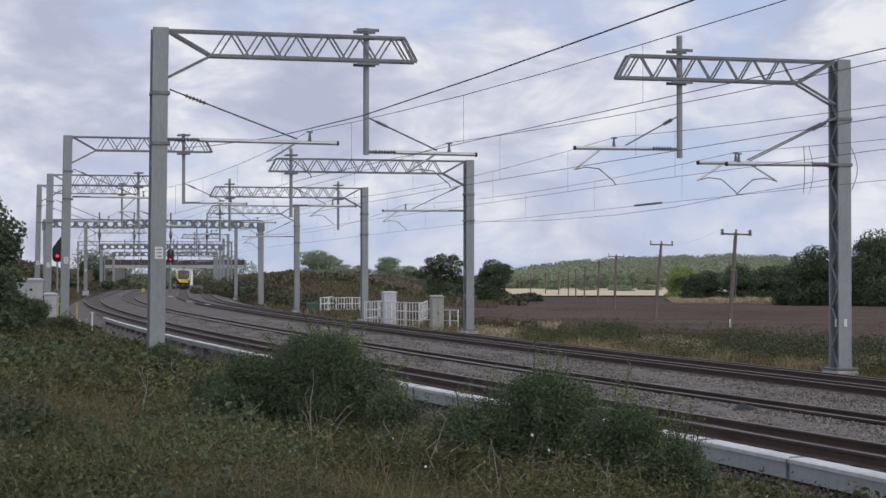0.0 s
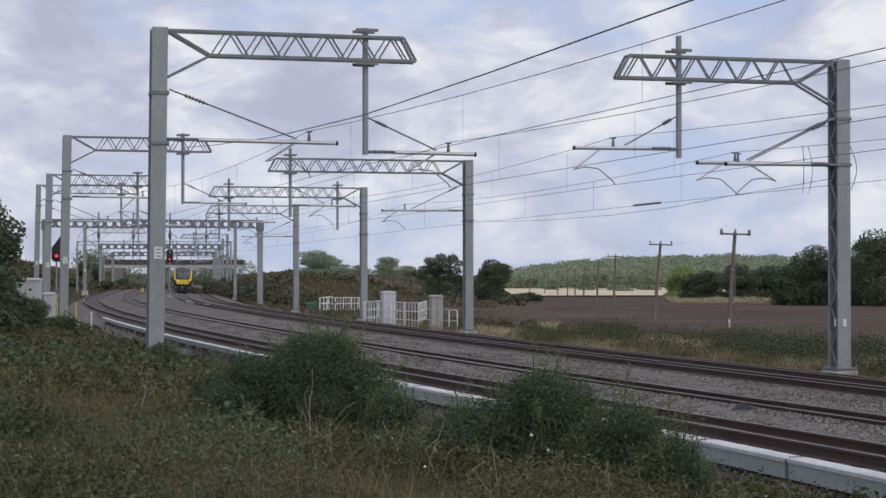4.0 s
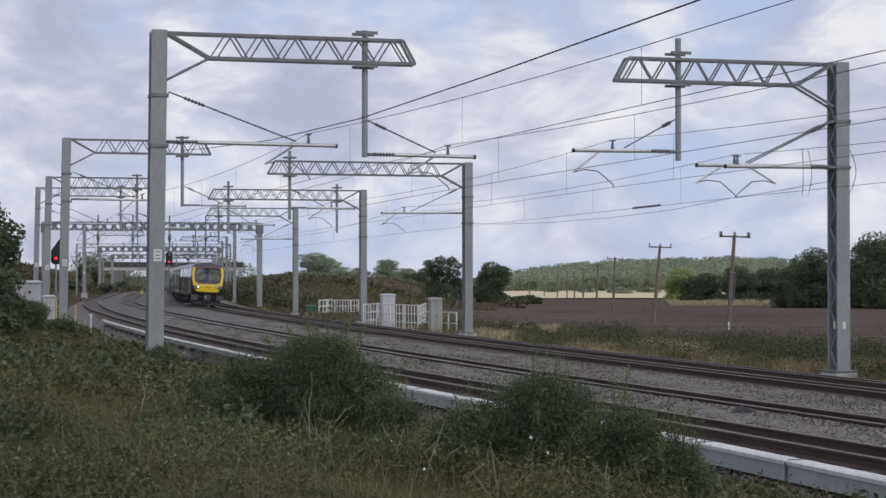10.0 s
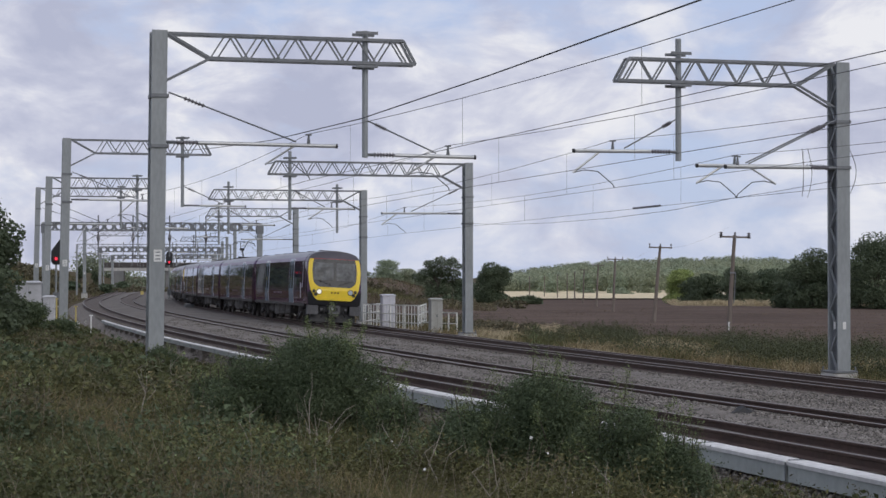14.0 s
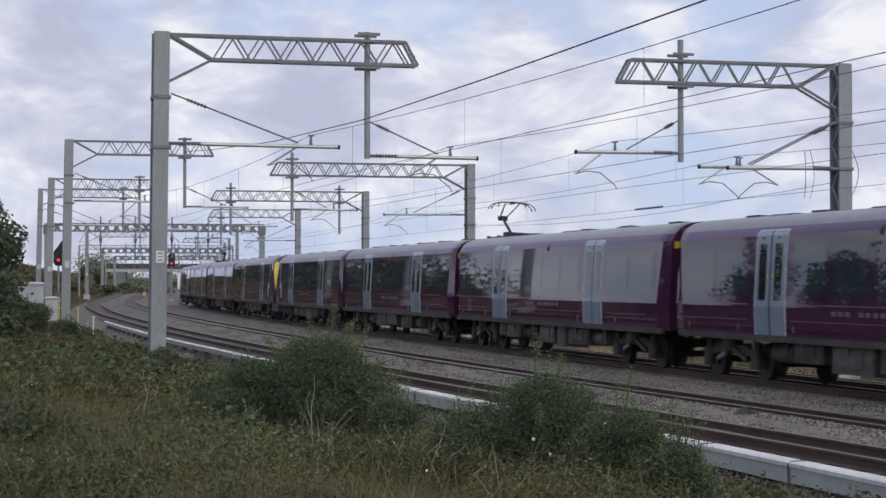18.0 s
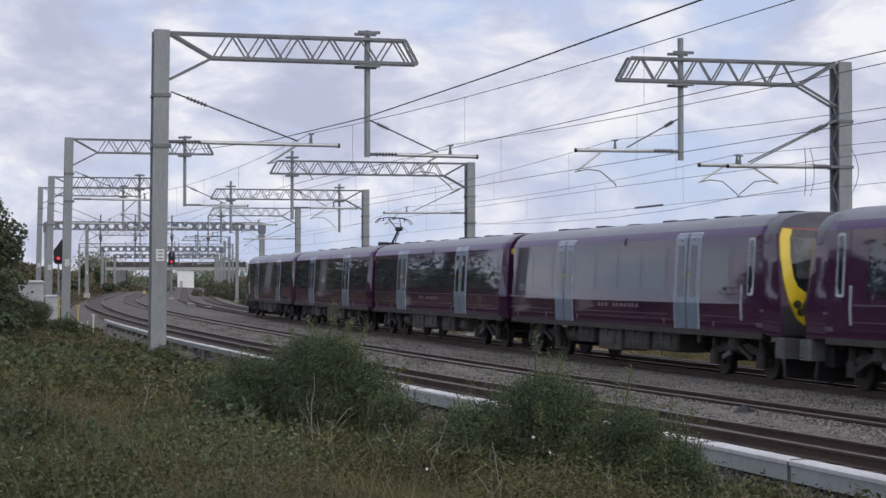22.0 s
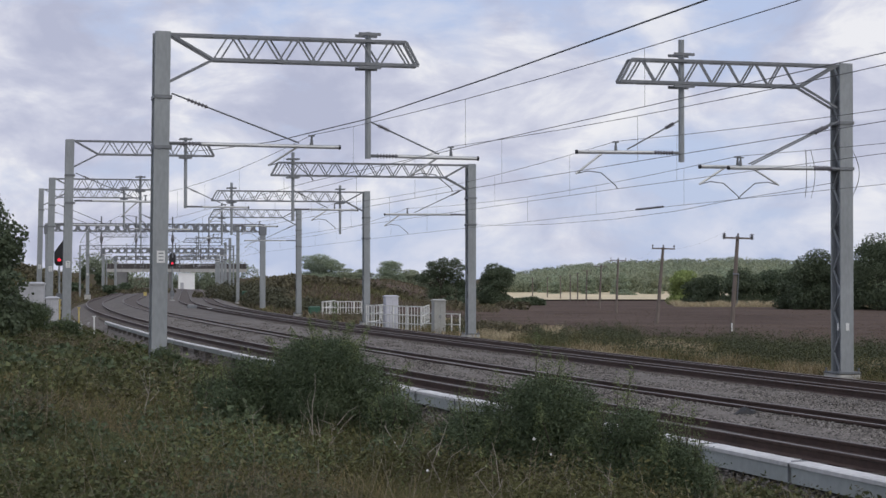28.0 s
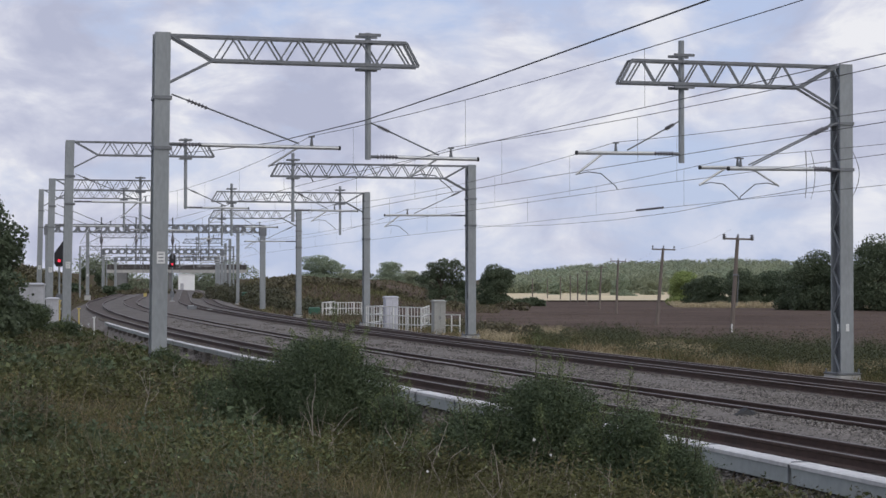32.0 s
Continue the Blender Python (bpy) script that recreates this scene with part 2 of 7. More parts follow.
# ---- mesh helpers ----
class Geo:
    """Vertices and faces gathered for one mesh; m is the material slot of the next faces."""

    def __init__(self):
        self.v, self.f, self.s, self.m = [], [], [], 0

    def add(self, vs, fs):
        k = len(self.v)
        self.v += [tuple(p) for p in vs]
        self.f += [tuple(i + k for i in q) for q in fs]
        self.s += [self.m] * len(fs)
        return self

    def box(self, c, d, turn=None, chamfer=0.0):
        """A block about c with sides d; chamfer cuts its upright edges."""
        x, y, z = (a / 2 for a in d)
        e = min(chamfer, x * 0.9, y * 0.9)
        ring = [(-x + e, -y), (x - e, -y), (x, -y + e), (x, y - e), (x - e, y), (-x + e, y), (-x, y - e), (-x, -y + e)] if e else [(-x, -y), (x, -y), (x, y), (-x, y)]
        n = len(ring)
        ps = [Vector((a, b, -z)) for a, b in ring] + [Vector((a, b, z)) for a, b in ring]
        if turn is not None:
            ps = [turn @ p for p in ps]
        c = Vector(c)
        fs = [tuple(reversed(range(n))), tuple(range(n, 2 * n))] + [(i, (i + 1) % n, n + (i + 1) % n, n + i) for i in range(n)]
        return self.add([c + p for p in ps], fs)

    def tube(self, p, q, r, r2=None, n=6, caps=True):
        p, q = Vector(p), Vector(q)
        d = (q - p)
        if d.length < 1e-6:
            return self
        d.normalize()
        u = d.orthogonal().normalized()
        w = d.cross(u)
        r2 = r if r2 is None else r2
        vs = []
        for c, k in ((p, r), (q, r2)):
            vs += [c + (u * math.cos(2 * math.pi * i / n) + w * math.sin(2 * math.pi * i / n)) * k for i in range(n)]
        fs = [(i, (i + 1) % n, n + (i + 1) % n, n + i) for i in range(n)]
        if caps:
            fs += [tuple(reversed(range(n))), tuple(range(n, 2 * n))]
        return self.add(vs, fs)

    def line(self, pts, r, n=5):
        """One bent bar through the points."""
        pts = [Vector(p) for p in pts]
        rings = []
        for i, p in enumerate(pts):
            d = (pts[min(i + 1, len(pts) - 1)] - pts[max(i - 1, 0)]).normalized()
            u = Vector((0, 0, 1)) if abs(d.z) < 0.9 else Vector((0, 1, 0))
            u = (u - d * u.dot(d)).normalized()
            w = d.cross(u)
            rings.append([p + (u * math.cos(2 * math.pi * k / n) + w * math.sin(2 * math.pi * k / n)) * r for k in range(n)])
        return self.loft(rings)

    def disc_stack(self, p, q, r1, r2, k):
        """Sheds of an insulator between p and q."""
        p, q = Vector(p), Vector(q)
        d = (q - p).normalized()
        u = d.orthogonal().normalized()
        w = d.cross(u)
        prof = [(0.0, r1)]
        for i in range(k):
            prof += [((i + 0.2) / k, r1), ((i + 0.3) / k, r2), ((i + 0.7) / k, r2 * 0.6), ((i + 0.8) / k, r1)]
        prof.append((1.0, r1))
        return self.loft([[p.lerp(q, t) + (u * math.cos(math.pi * j / 4) + w * math.sin(math.pi * j / 4)) * r for j in range(8)] for t, r in prof])

    def loft(self, rings, closed=True, ends=True):
        n = len(rings[0])
        vs = [p for r in rings for p in r]
        fs = []
        for k in range(len(rings) - 1):
            for i in range(n if closed else n - 1):
                j = (i + 1) % n
                fs.append((k * n + i, k * n + j, (k + 1) * n + j, (k + 1) * n + i))
        if ends and closed:
            fs += [tuple(reversed(range(n))), tuple(range((len(rings) - 1) * n, len(rings) * n))]
        return self.add(vs, fs)

    def mesh(self, name, *mats, smooth=False):
        me = bpy.data.meshes.new(name)
        me.from_pydata(self.v, [], self.f)
        for m in mats:
            me.materials.append(m)
        if len(mats) > 1:
            me.polygons.foreach_set("material_index", np.array(self.s, np.int32))
        if smooth:
            me.polygons.foreach_set("use_smooth", np.ones(len(me.polygons), bool))
        me.update()
        return me


def part(name, geo, material, parent, label="", smooth=False):
    """Links a mesh as one part under its thing or part."""
    mats = material if isinstance(material, tuple) else (material,)
    ob = new(name, geo if isinstance(geo, bpy.types.Mesh) else geo.mesh(name, *mats, smooth=smooth))
    ob.parent = parent
    if label:
        ob["label"] = label
    return ob


def thing(name, m=None, label="", category="", group="", kind=""):
    ob = new(name)
    ob.empty_display_size = 0.3
    if m is not None:
        ob.matrix_basis = m
    return tagged(ob, label, category, group, kind)


def quads(name, vs, material, label="", category="", kind="stuff", parent=None, tri=False):
    """One mesh of many loose quads (or triangles) from an array of corners."""
    k = 3 if tri else 4
    vs = np.asarray(vs, np.float32).reshape(-1, 3)
    n = len(vs) // k
    me = bpy.data.meshes.new(name)
    me.vertices.add(len(vs))
    me.vertices.foreach_set("co", vs.ravel())
    me.loops.add(len(vs))
    me.loops.foreach_set("vertex_index", np.arange(len(vs), dtype=np.int32))
    me.polygons.add(n)
    me.polygons.foreach_set("loop_start", np.arange(0, len(vs), k, dtype=np.int32))
    me.materials.append(material)
    me.update(calc_edges=True)
    me.validate()
    ob = new(name, me)
    if parent:
        ob.parent = parent
    return tagged(ob, label, category, kind=kind)


# ---- the line of the railway ----
# distance s runs away from the camera along track 3; offsets o are to its right
def heading(s):
    if s > 190:
        return 0.1375
    s = max(s, -40)
    return 0.26408 - 4.5e-4 * s - 1.138e-6 * s * s


STEP = 1.0
PATH = {0: (7.0525, 46.0)}
for sg, far in ((1, 1200), (-1, 420)):
    px_, py_ = PATH[0]
    for i in range(int(far / STEP)):
        a = heading(sg * (i + 0.5) * STEP)
        px_, py_ = px_ - math.sin(a) * STEP * sg, py_ + math.cos(a) * STEP * sg
        PATH[sg * (i + 1)] = (px_, py_)
PKEYS = np.array(sorted(PATH))
PXY = np.array([PATH[k] for k in PKEYS])


def at(s, o=0.0, z=0.0):
    x, y = np.interp(s, PKEYS, PXY[:, 0]), np.interp(s, PKEYS, PXY[:, 1])
    a = heading(s)
    return Vector((x + o * math.cos(a), y + o * math.sin(a), z))


def knots(table):
    k, v = zip(*table)
    return lambda s: float(np.interp(s, k, v))


T1 = knots([(-420, -7.0), (-30, -7.65), (-20, -7.92), (-10, -8.3), (0, -8.63), (20, -9.07), (40, -9.36), (70, -9.55), (100, -9.66), (140, -9.69), (180, -9.75), (250, -10.67), (320, -11.13), (1200, -11.2)])
T2 = knots([(-420, -3.9), (-30, -4.41), (-20, -4.59), (-10, -4.89), (0, -5.14), (20, -5.3), (40, -5.43), (70, -5.53), (100, -5.75), (140, -6.08), (180, -6.4), (250, -6.99), (320, -7.27), (1200, -7.3)])
TROUGH = knots([(-420, -8.9), (-24, -9.2), (-18, -9.25), (-9.5, -9.72), (14, -10.4), (26, -10.7), (52, -11.0), (110, -11.3), (1200, -12.8)])
TRACKS = [(T1, 0.2), (T2, 0.1), (lambda s: 0.0, 0.0), (lambda s: 3.4, -0.2)]
CANT = 0.06


def lateral(xy):
    """Distance along and offset from track 3 of an array of points."""
    xy = np.asarray(xy, float)
    s = np.interp(xy[:, 1], PXY[:, 1], PKEYS)
    for k in range(5):
        c = np.clip(s, -415, 1195)
        h = np.clip(c, -40, 190)
        a = np.where(c > 190, 0.1375, 0.26408 - 4.5e-4 * h - 1.138e-6 * h * h)
        dx, dy = xy[:, 0] - np.interp(c, PKEYS, PXY[:, 0]), xy[:, 1] - np.interp(c, PKEYS, PXY[:, 1])
        s = c - dx * np.sin(a) + dy * np.cos(a)
    return s, dx * np.cos(a) + dy * np.sin(a)


def smooth01(x):
    x = np.clip(x, 0, 1)
    return x * x * (3 - 2 * x)


def bumps(x, y, k):
    return np.sin(x * 0.9 * k + 1.3 * np.sin(y * 0.7 * k)) * np.cos(y * 1.1 * k + 0.8 * np.sin(x * 0.6 * k + 2))


KS = (-420, -30, -20, -10, 0, 20, 40, 70, 100, 140, 180, 250, 320, 1200)


def ground_z(xy):
    xy = np.asarray(xy, float)
    s, o = lateral(xy)
    x, y = xy[:, 0], xy[:, 1]
    t1 = np.interp(s, KS, [T1(v) for v in KS])
    left = t1 - o
    right = o - 3.4
    z = np.full(len(xy), -0.45)
    up = smooth01((left - 2.9) / 3.2) * 0.55 + smooth01((left - 4) / 8) * 0.32
    z = np.where(left > 0, -0.35 + up + (0.07 * bumps(x, y, 0.8) + 0.10 * bumps(x + 3, y + 5, 1.9)) * smooth01((left - 3.2) / 3), z)
    drop = -0.62 - smooth01((right - 2.6) / 3.0) * 0.12 - smooth01((right - 5) / 14) * 0.3 - np.clip(y - 110, 0, 420) * 0.0043 * smooth01((right - 6) / 20)
    z = np.where(right > 2, drop + 0.04 * bumps(x, y, 0.7) * smooth01((right - 3) / 4), z)
    z = z + smooth01((left - 7) / 12) * smooth01((y - 235) / 60) * 4.2
    # the brown bank beyond the curve, and the rise of the far woods
    near = smooth01((right - 5) / 9) * (1 - smooth01((right - 20) / 14)) * smooth01((y - 205) / 70) * 3.4
    far = smooth01((right - 5) / 9) * smooth01((y - 330) / 80) * (1 - smooth01((x + 14) / 22)) * 4.6
    z = z + np.maximum(near, far) * (1 + 0.08 * bumps(x, y, 0.06))
    z = z + smooth01((y - 620) / 500) * 9.0 * smooth01((x + 10) / 80)
    return z


def gz(x, y):
    return float(ground_z([(x, y)])[0])


def sheet(name, xs, ys, material, label, category, kind="structure", zoff=0.0):
    gx, gy = np.meshgrid(xs, ys)
    xy = np.stack([gx.ravel(), gy.ravel()], 1)
    z = ground_z(xy) + zoff
    n, m = len(xs), len(ys)
    me = bpy.data.meshes.new(name)
    vs = np.column_stack([xy, z])
    fs = [(j * n + i, j * n + i + 1, (j + 1) * n + i + 1, (j + 1) * n + i) for j in range(m - 1) for i in range(n - 1)]
    me.from_pydata(vs.tolist(), [], fs)
    me.materials.append(material)
    me.polygons.foreach_set("use_smooth", np.ones(len(fs), bool))
    return tagged(new(name, me), label, category, kind=kind)


def spread(a, b, fine, edge):
    """Grid lines that are close between -fine and fine and wide outside."""
    return np.unique(np.concatenate([np.linspace(a, -260, 12), np.linspace(-260, -edge, 70), np.linspace(-edge, edge, fine), np.linspace(edge, 260, 40), np.linspace(260, b, 14)]))


ground = sheet("ground", spread(-2500, 2500, 120, 60), np.unique(np.concatenate([np.linspace(-1500, -10, 8), np.linspace(-10, 140, 130), np.linspace(140, 420, 60), np.linspace(420, 900, 50), np.linspace(900, 4500, 16)])),
               M["soil"], "earth and rough grassland around the railway cutting", "ground")


def strip(name, lo, hi, s0, s1, ds, zl, zr, material, label, category, kind="structure", parent=None, ripple=0.0, cols=2):
    """A band along the railway between two offset functions."""
    g = Geo()
    ss = np.arange(s0, s1 + ds * 0.5, ds)
    rows = []
    rng = np.random.RandomState(len(name) * 7 + int(abs(s0)))
    for s in ss:
        a, b = lo(s), hi(s)
        rows.append([at(s, a + (b - a) * k / (cols - 1), zl(s) + (zr(s) - zl(s)) * k / (cols - 1) + ripple * rng.uniform(-1, 1)) for k in range(cols)])
    g.loft(rows, closed=False)
    ob = new(name, g.mesh(name, material, smooth=True))
    ob.parent = parent
    return tagged(ob, label, category, kind=kind)


def const(v):
    return lambda s: v


# ploughed field, stubble strip: sheets that follow the ground a hand above it
field = sheet("ploughed_field", np.concatenate([np.linspace(-20, 120, 50), np.linspace(130, 600, 20)]), np.concatenate([np.linspace(62, 200, 50), np.linspace(206, 476, 30)]), M["field"], "dark brown ploughed field behind the line", "field", zoff=0.05)
# keep only the part beyond the railway's right-hand verge
bmf = bmesh.new()
bmf.from_mesh(field.data)
fs_, fo_ = lateral([(v.co.x, v.co.y) for v in bmf.verts])
for v, o_ in zip(list(bmf.verts), fo_):
    if o_ < 17:
        bmf.verts.remove(v)
bmf.to_mesh(field.data)
bmf.free()
stubble = sheet("stubble_field", np.linspace(8, 330, 40), np.linspace(466, 720, 20), M["stubble"], "pale sunlit stubble field before the far wood", "field", zoff=0.35)
for v in stubble.data.vertices:
    # it rises towards the wood
    v.co.z += 0.011 * (v.co.y - 466)

# ballast bed: the shoulders and spaces between the tracks, and the stained bed of each track
ZB = -0.17
bed = thing("track_bed", None, "grey stone ballast bed carrying four curved tracks", "track bed", kind="structure")
edges = []
for k, (tf, tz) in enumerate(TRACKS):
    edges.append((lambda s, f=tf: f(s) - 0.62, lambda s, f=tf: f(s) + 0.62, tz))
for s0, s1, ds, nm in ((-120, 70, 2.0, "near"), (70, 700, 5.0, "far")):
    for k, (tf, tz) in enumerate(TRACKS):
        strip("ballast_four_foot", edges[k][0], edges[k][1], s0, s1, ds, const(ZB + tz + CANT * 0.8 + (0.10 if k == 1 else 0)), const(ZB + tz - CANT * 0.8 + (0.08 if k == 1 else 0)), M["ballast" if k == 1 and nm == "near" else "ballast_dark"], "rust-stained ballast between the rails", "", "", bed, 0.008, 5)
        if k:
            pz = TRACKS[k - 1][1]
            strip("ballast_six_foot", edges[k - 1][1], edges[k][0], s0, s1, ds, const(ZB + pz - CANT * 0.8 + 0.02), const(ZB + tz + CANT * 0.8 + (0.125 if k == 1 else 0.02)), M["ballast" if nm == "near" else "ballast_old"], "grey ballast between the tracks", "", "", bed, 0.02, 9)
    strip("ballast_shoulder", lambda s: T1(s) - 1.1, edges[0][0], s0, s1, ds, const(ZB + 0.18), const(ZB + 0.2 + CANT), M["ballast"], "", "", "", bed, 0.015, 4)
    strip("ballast_slope", lambda s: T1(s) - (1.6 if s < 20 else 2.1), lambda s: T1(s) - 1.1, s0, s1, ds, const(-0.36), const(ZB + 0.18), M["ballast"], "", "", "", bed, 0.015, 4)
    strip("ballast_shoulder", edges[3][1], lambda s: 4.9, s0, s1, ds, const(ZB - 0.2 - CANT), const(ZB - 0.18), M["ballast"], "", "", "", bed, 0.015, 4)
    strip("ballast_slope", lambda s: 4.9, lambda s: 6.6, s0, s1, ds, const(ZB - 0.18), const(-0.66), M["ballast"], "", "", "", bed, 0.02, 4)

# rails
PROFILE = [(-0.07, -0.159), (0.07, -0.159), (0.07, -0.148), (0.012, -0.125), (0.012, -0.045), (0.035, -0.036), (0.035, -0.006), (0.028, 0.0), (-0.028, 0.0), (-0.035, -0.006), (-0.035, -0.036), (-0.012, -0.045), (-0.012, -0.125), (-0.07, -0.148)]
tracks = []
for k, (tf, tz) in enumerate(TRACKS):
    tr = thing("railway_track", None, "running line of rusty steel rails on concrete sleepers", "railway track", "four tracks", "structure")
    tracks.append(tr)
    for side in (-1, 1):
        g = Geo()
        ss = list(np.arange(-120, 60, 2.0)) + list(np.arange(60, 700, 5.0))
        rings = [[at(s, tf(s) + side * 0.7525 + a, b + tz - side * CANT) for a, b in PROFILE] for s in ss]
        n = len(PROFILE)
        vs = [p for r in rings for p in r]
        g.v = [tuple(p) for p in vs]
        for q in range(len(rings) - 1):
            for j in range(n):
                i2 = (j + 1) % n
                g.f.append((q * n + j, q * n + i2, (q + 1) * n + i2, (q + 1) * n + j))
                g.s.append(1 if j in (6, 7, 8) else 0)
        part("rail", g, (M["rail"], M["railhead"]), tr, "brown rusted rail with a worn bright head")


# ---- overhead line structures ----
def beam(g, p, q, w):
    """A square bar from p to q."""
    p, q = Vector(p), Vector(q)
    d = q - p
    L = d.length
    rot = d.to_track_quat("Y", "Z").to_matrix()
    g.box(p.lerp(q, 0.5), (w, L, w), rot)


def boom_parts(th, length, z_top, depth=0.64, width=0.34, reach=1.15, bays=7, x0=0.22, tip=0.35, heavy=0.075):
    """A lattice boom along local +x: two side frames, each with chords and W lacing, a pointed end and a knee brace to the mast."""
    zt, zb = z_top - 0.06, z_top - 0.06 - depth
    for yy in (-width / 2, width / 2):
        g = Geo()
        beam(g, (x0 - 0.05, yy, zt), (length - tip, yy, zt), heavy)
        part("top_chord", g, M["galv_dark"], th)
        g = Geo()
        beam(g, (x0 + reach, yy, zb), (length, yy, zb), heavy * 1.1)
        part("bottom_chord", g, M["galv_dark"], th)
        g = Geo()
        beam(g, (length, yy, zb), (length - tip, yy, zt), heavy * 0.9)
        part("end_post", g, M["galv_dark"], th)
        g = Geo()
        beam(g, (x0, yy, zt), (x0 + reach, yy, zb), heavy * 0.9)
        part("raking_strut", g, M["galv_dark"], th)
        g = Geo()
        beam(g, (x0 - 0.02, yy, zb - 0.62), (x0 + reach, yy, zb), heavy * 0.8)
        part("knee_brace", g, M["galv_dark"], th)
        a, b = x0 + reach, length - tip
        st = (b - a) / bays
        ph = 0.24 if yy > 0 else 0.0
        for i in range(bays):
            g = Geo()
            beam(g, (a + st * i + ph * st, yy, zb), (a + st * (i + 0.45 + ph), yy, zt), heavy * 0.55)
            part("lacing_bar", g, M["galv_dark"], th)
            g = Geo()
            beam(g, (a + st * (i + 0.55 + ph), yy, zt), (min(a + st * (i + 1 + ph), length), yy, zb), heavy * 0.55)
            part("lacing_bar", g, M["galv_dark"], th)
    for i in range(bays + 1):
        xx = x0 + reach + (length - tip - x0 - reach) * i / bays
        for zz in (zb, zt):
            g = Geo()
            beam(g, (xx, -width / 2, zz), (xx, width / 2, zz), heavy * 0.5)
            part("cross_tie", g, M["galv_dark"], th)


def mast_parts(th, z0, z1, dx=0.42, dy=0.64, plate=True, lean=0.0):
    """A box column with base plate, bolts, bands and a number plate, from z0 to z1."""
    e = 0.012

    def column(x0, x1, y0, y1):
        g = Geo()
        ring = lambda z, k: [(a + k, b, z) for a, b in ((x0 + e, y0), (x1 - e, y0), (x1, y0 + e), (x1, y1 - e), (x1 - e, y1), (x0 + e, y1), (x0, y1 - e), (x0, y0 + e))]
        g.loft([ring(z0, -lean), ring(z1, 0.0)])
        return g
    # two flanges joined by a recessed web; its darker colour deepens the recess's shade
    part("flange", column(-dx / 2, dx / 2, -dy / 2, -dy / 2 + 0.07), M["galv"], th)
    part("flange", column(-dx / 2, dx / 2, dy / 2 - 0.07, dy / 2), M["galv"], th)
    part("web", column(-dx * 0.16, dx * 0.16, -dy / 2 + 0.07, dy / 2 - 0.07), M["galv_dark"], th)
    # diagonal lacing over the open sides between the flanges
    bays = max(8, round((z1 - z0) / 0.62))
    for sx in (-1, 1):
        for k in range(bays):
            u0, u1 = k / bays, (k + 1) / bays
            ya, yb = (-1, 1) if k % 2 else (1, -1)
            g = Geo()
            beam(g, (sx * dx * 0.36 - lean * (1 - u0), ya * (dy / 2 - 0.09), z0 + (z1 - z0) * u0), (sx * dx * 0.36 - lean * (1 - u1), yb * (dy / 2 - 0.09), z0 + (z1 - z0) * u1), 0.05)
            part("lacing_bar", g, M["galv"], th)
    g = Geo()
    g.box((-lean, 0, z0 + 0.02), (dx + 0.34, dy + 0.34, 0.05), chamfer=0.04)
    part("base_plate", g, M["galv_dark"], th)
    for sx in (-1, 1):
        for sy in (-1, 1):
            g = Geo()
            g.tube((sx * (dx / 2 + 0.1) - lean, sy * (dy / 2 + 0.1), z0 + 0.04), (sx * (dx / 2 + 0.1) - lean, sy * (dy / 2 + 0.1), z0 + 0.16), 0.024)
            part("anchor_bolt", g, M["galv_dark"], th)
    g = Geo()
    g.box((-lean, 0, z0 - 0.34), (dx + 0.36, dy + 0.36, 0.62), chamfer=0.08)
    part("footing", g, M["concrete"], th)
    if plate:
        zz = z0 + (z1 - z0) * 0.32
        g = Geo()
        g.box((0.02 - lean * 0.68, -dy / 2 - 0.008, zz), (0.22, 0.012, 0.32))
        pl = part("number_plate", g, M["sign_white"], th, "small white plate")
        for i in range(3):
            g = Geo()
            g.box((0.02 - lean * 0.68, -dy / 2 - 0.017, zz + 0.09 - 0.09 * i), (0.13, 0.004, 0.03))
            part("plate_mark", g, M["galv_dark"], pl)
    return


def band(th, z, dx=0.42, dy=0.64):
    g = Geo()
    g.box((0, 0, z), (dx + 0.07, dy + 0.07, 0.09), chamfer=0.02)
    part("clamp_band", g, M["galv_dark"], th)


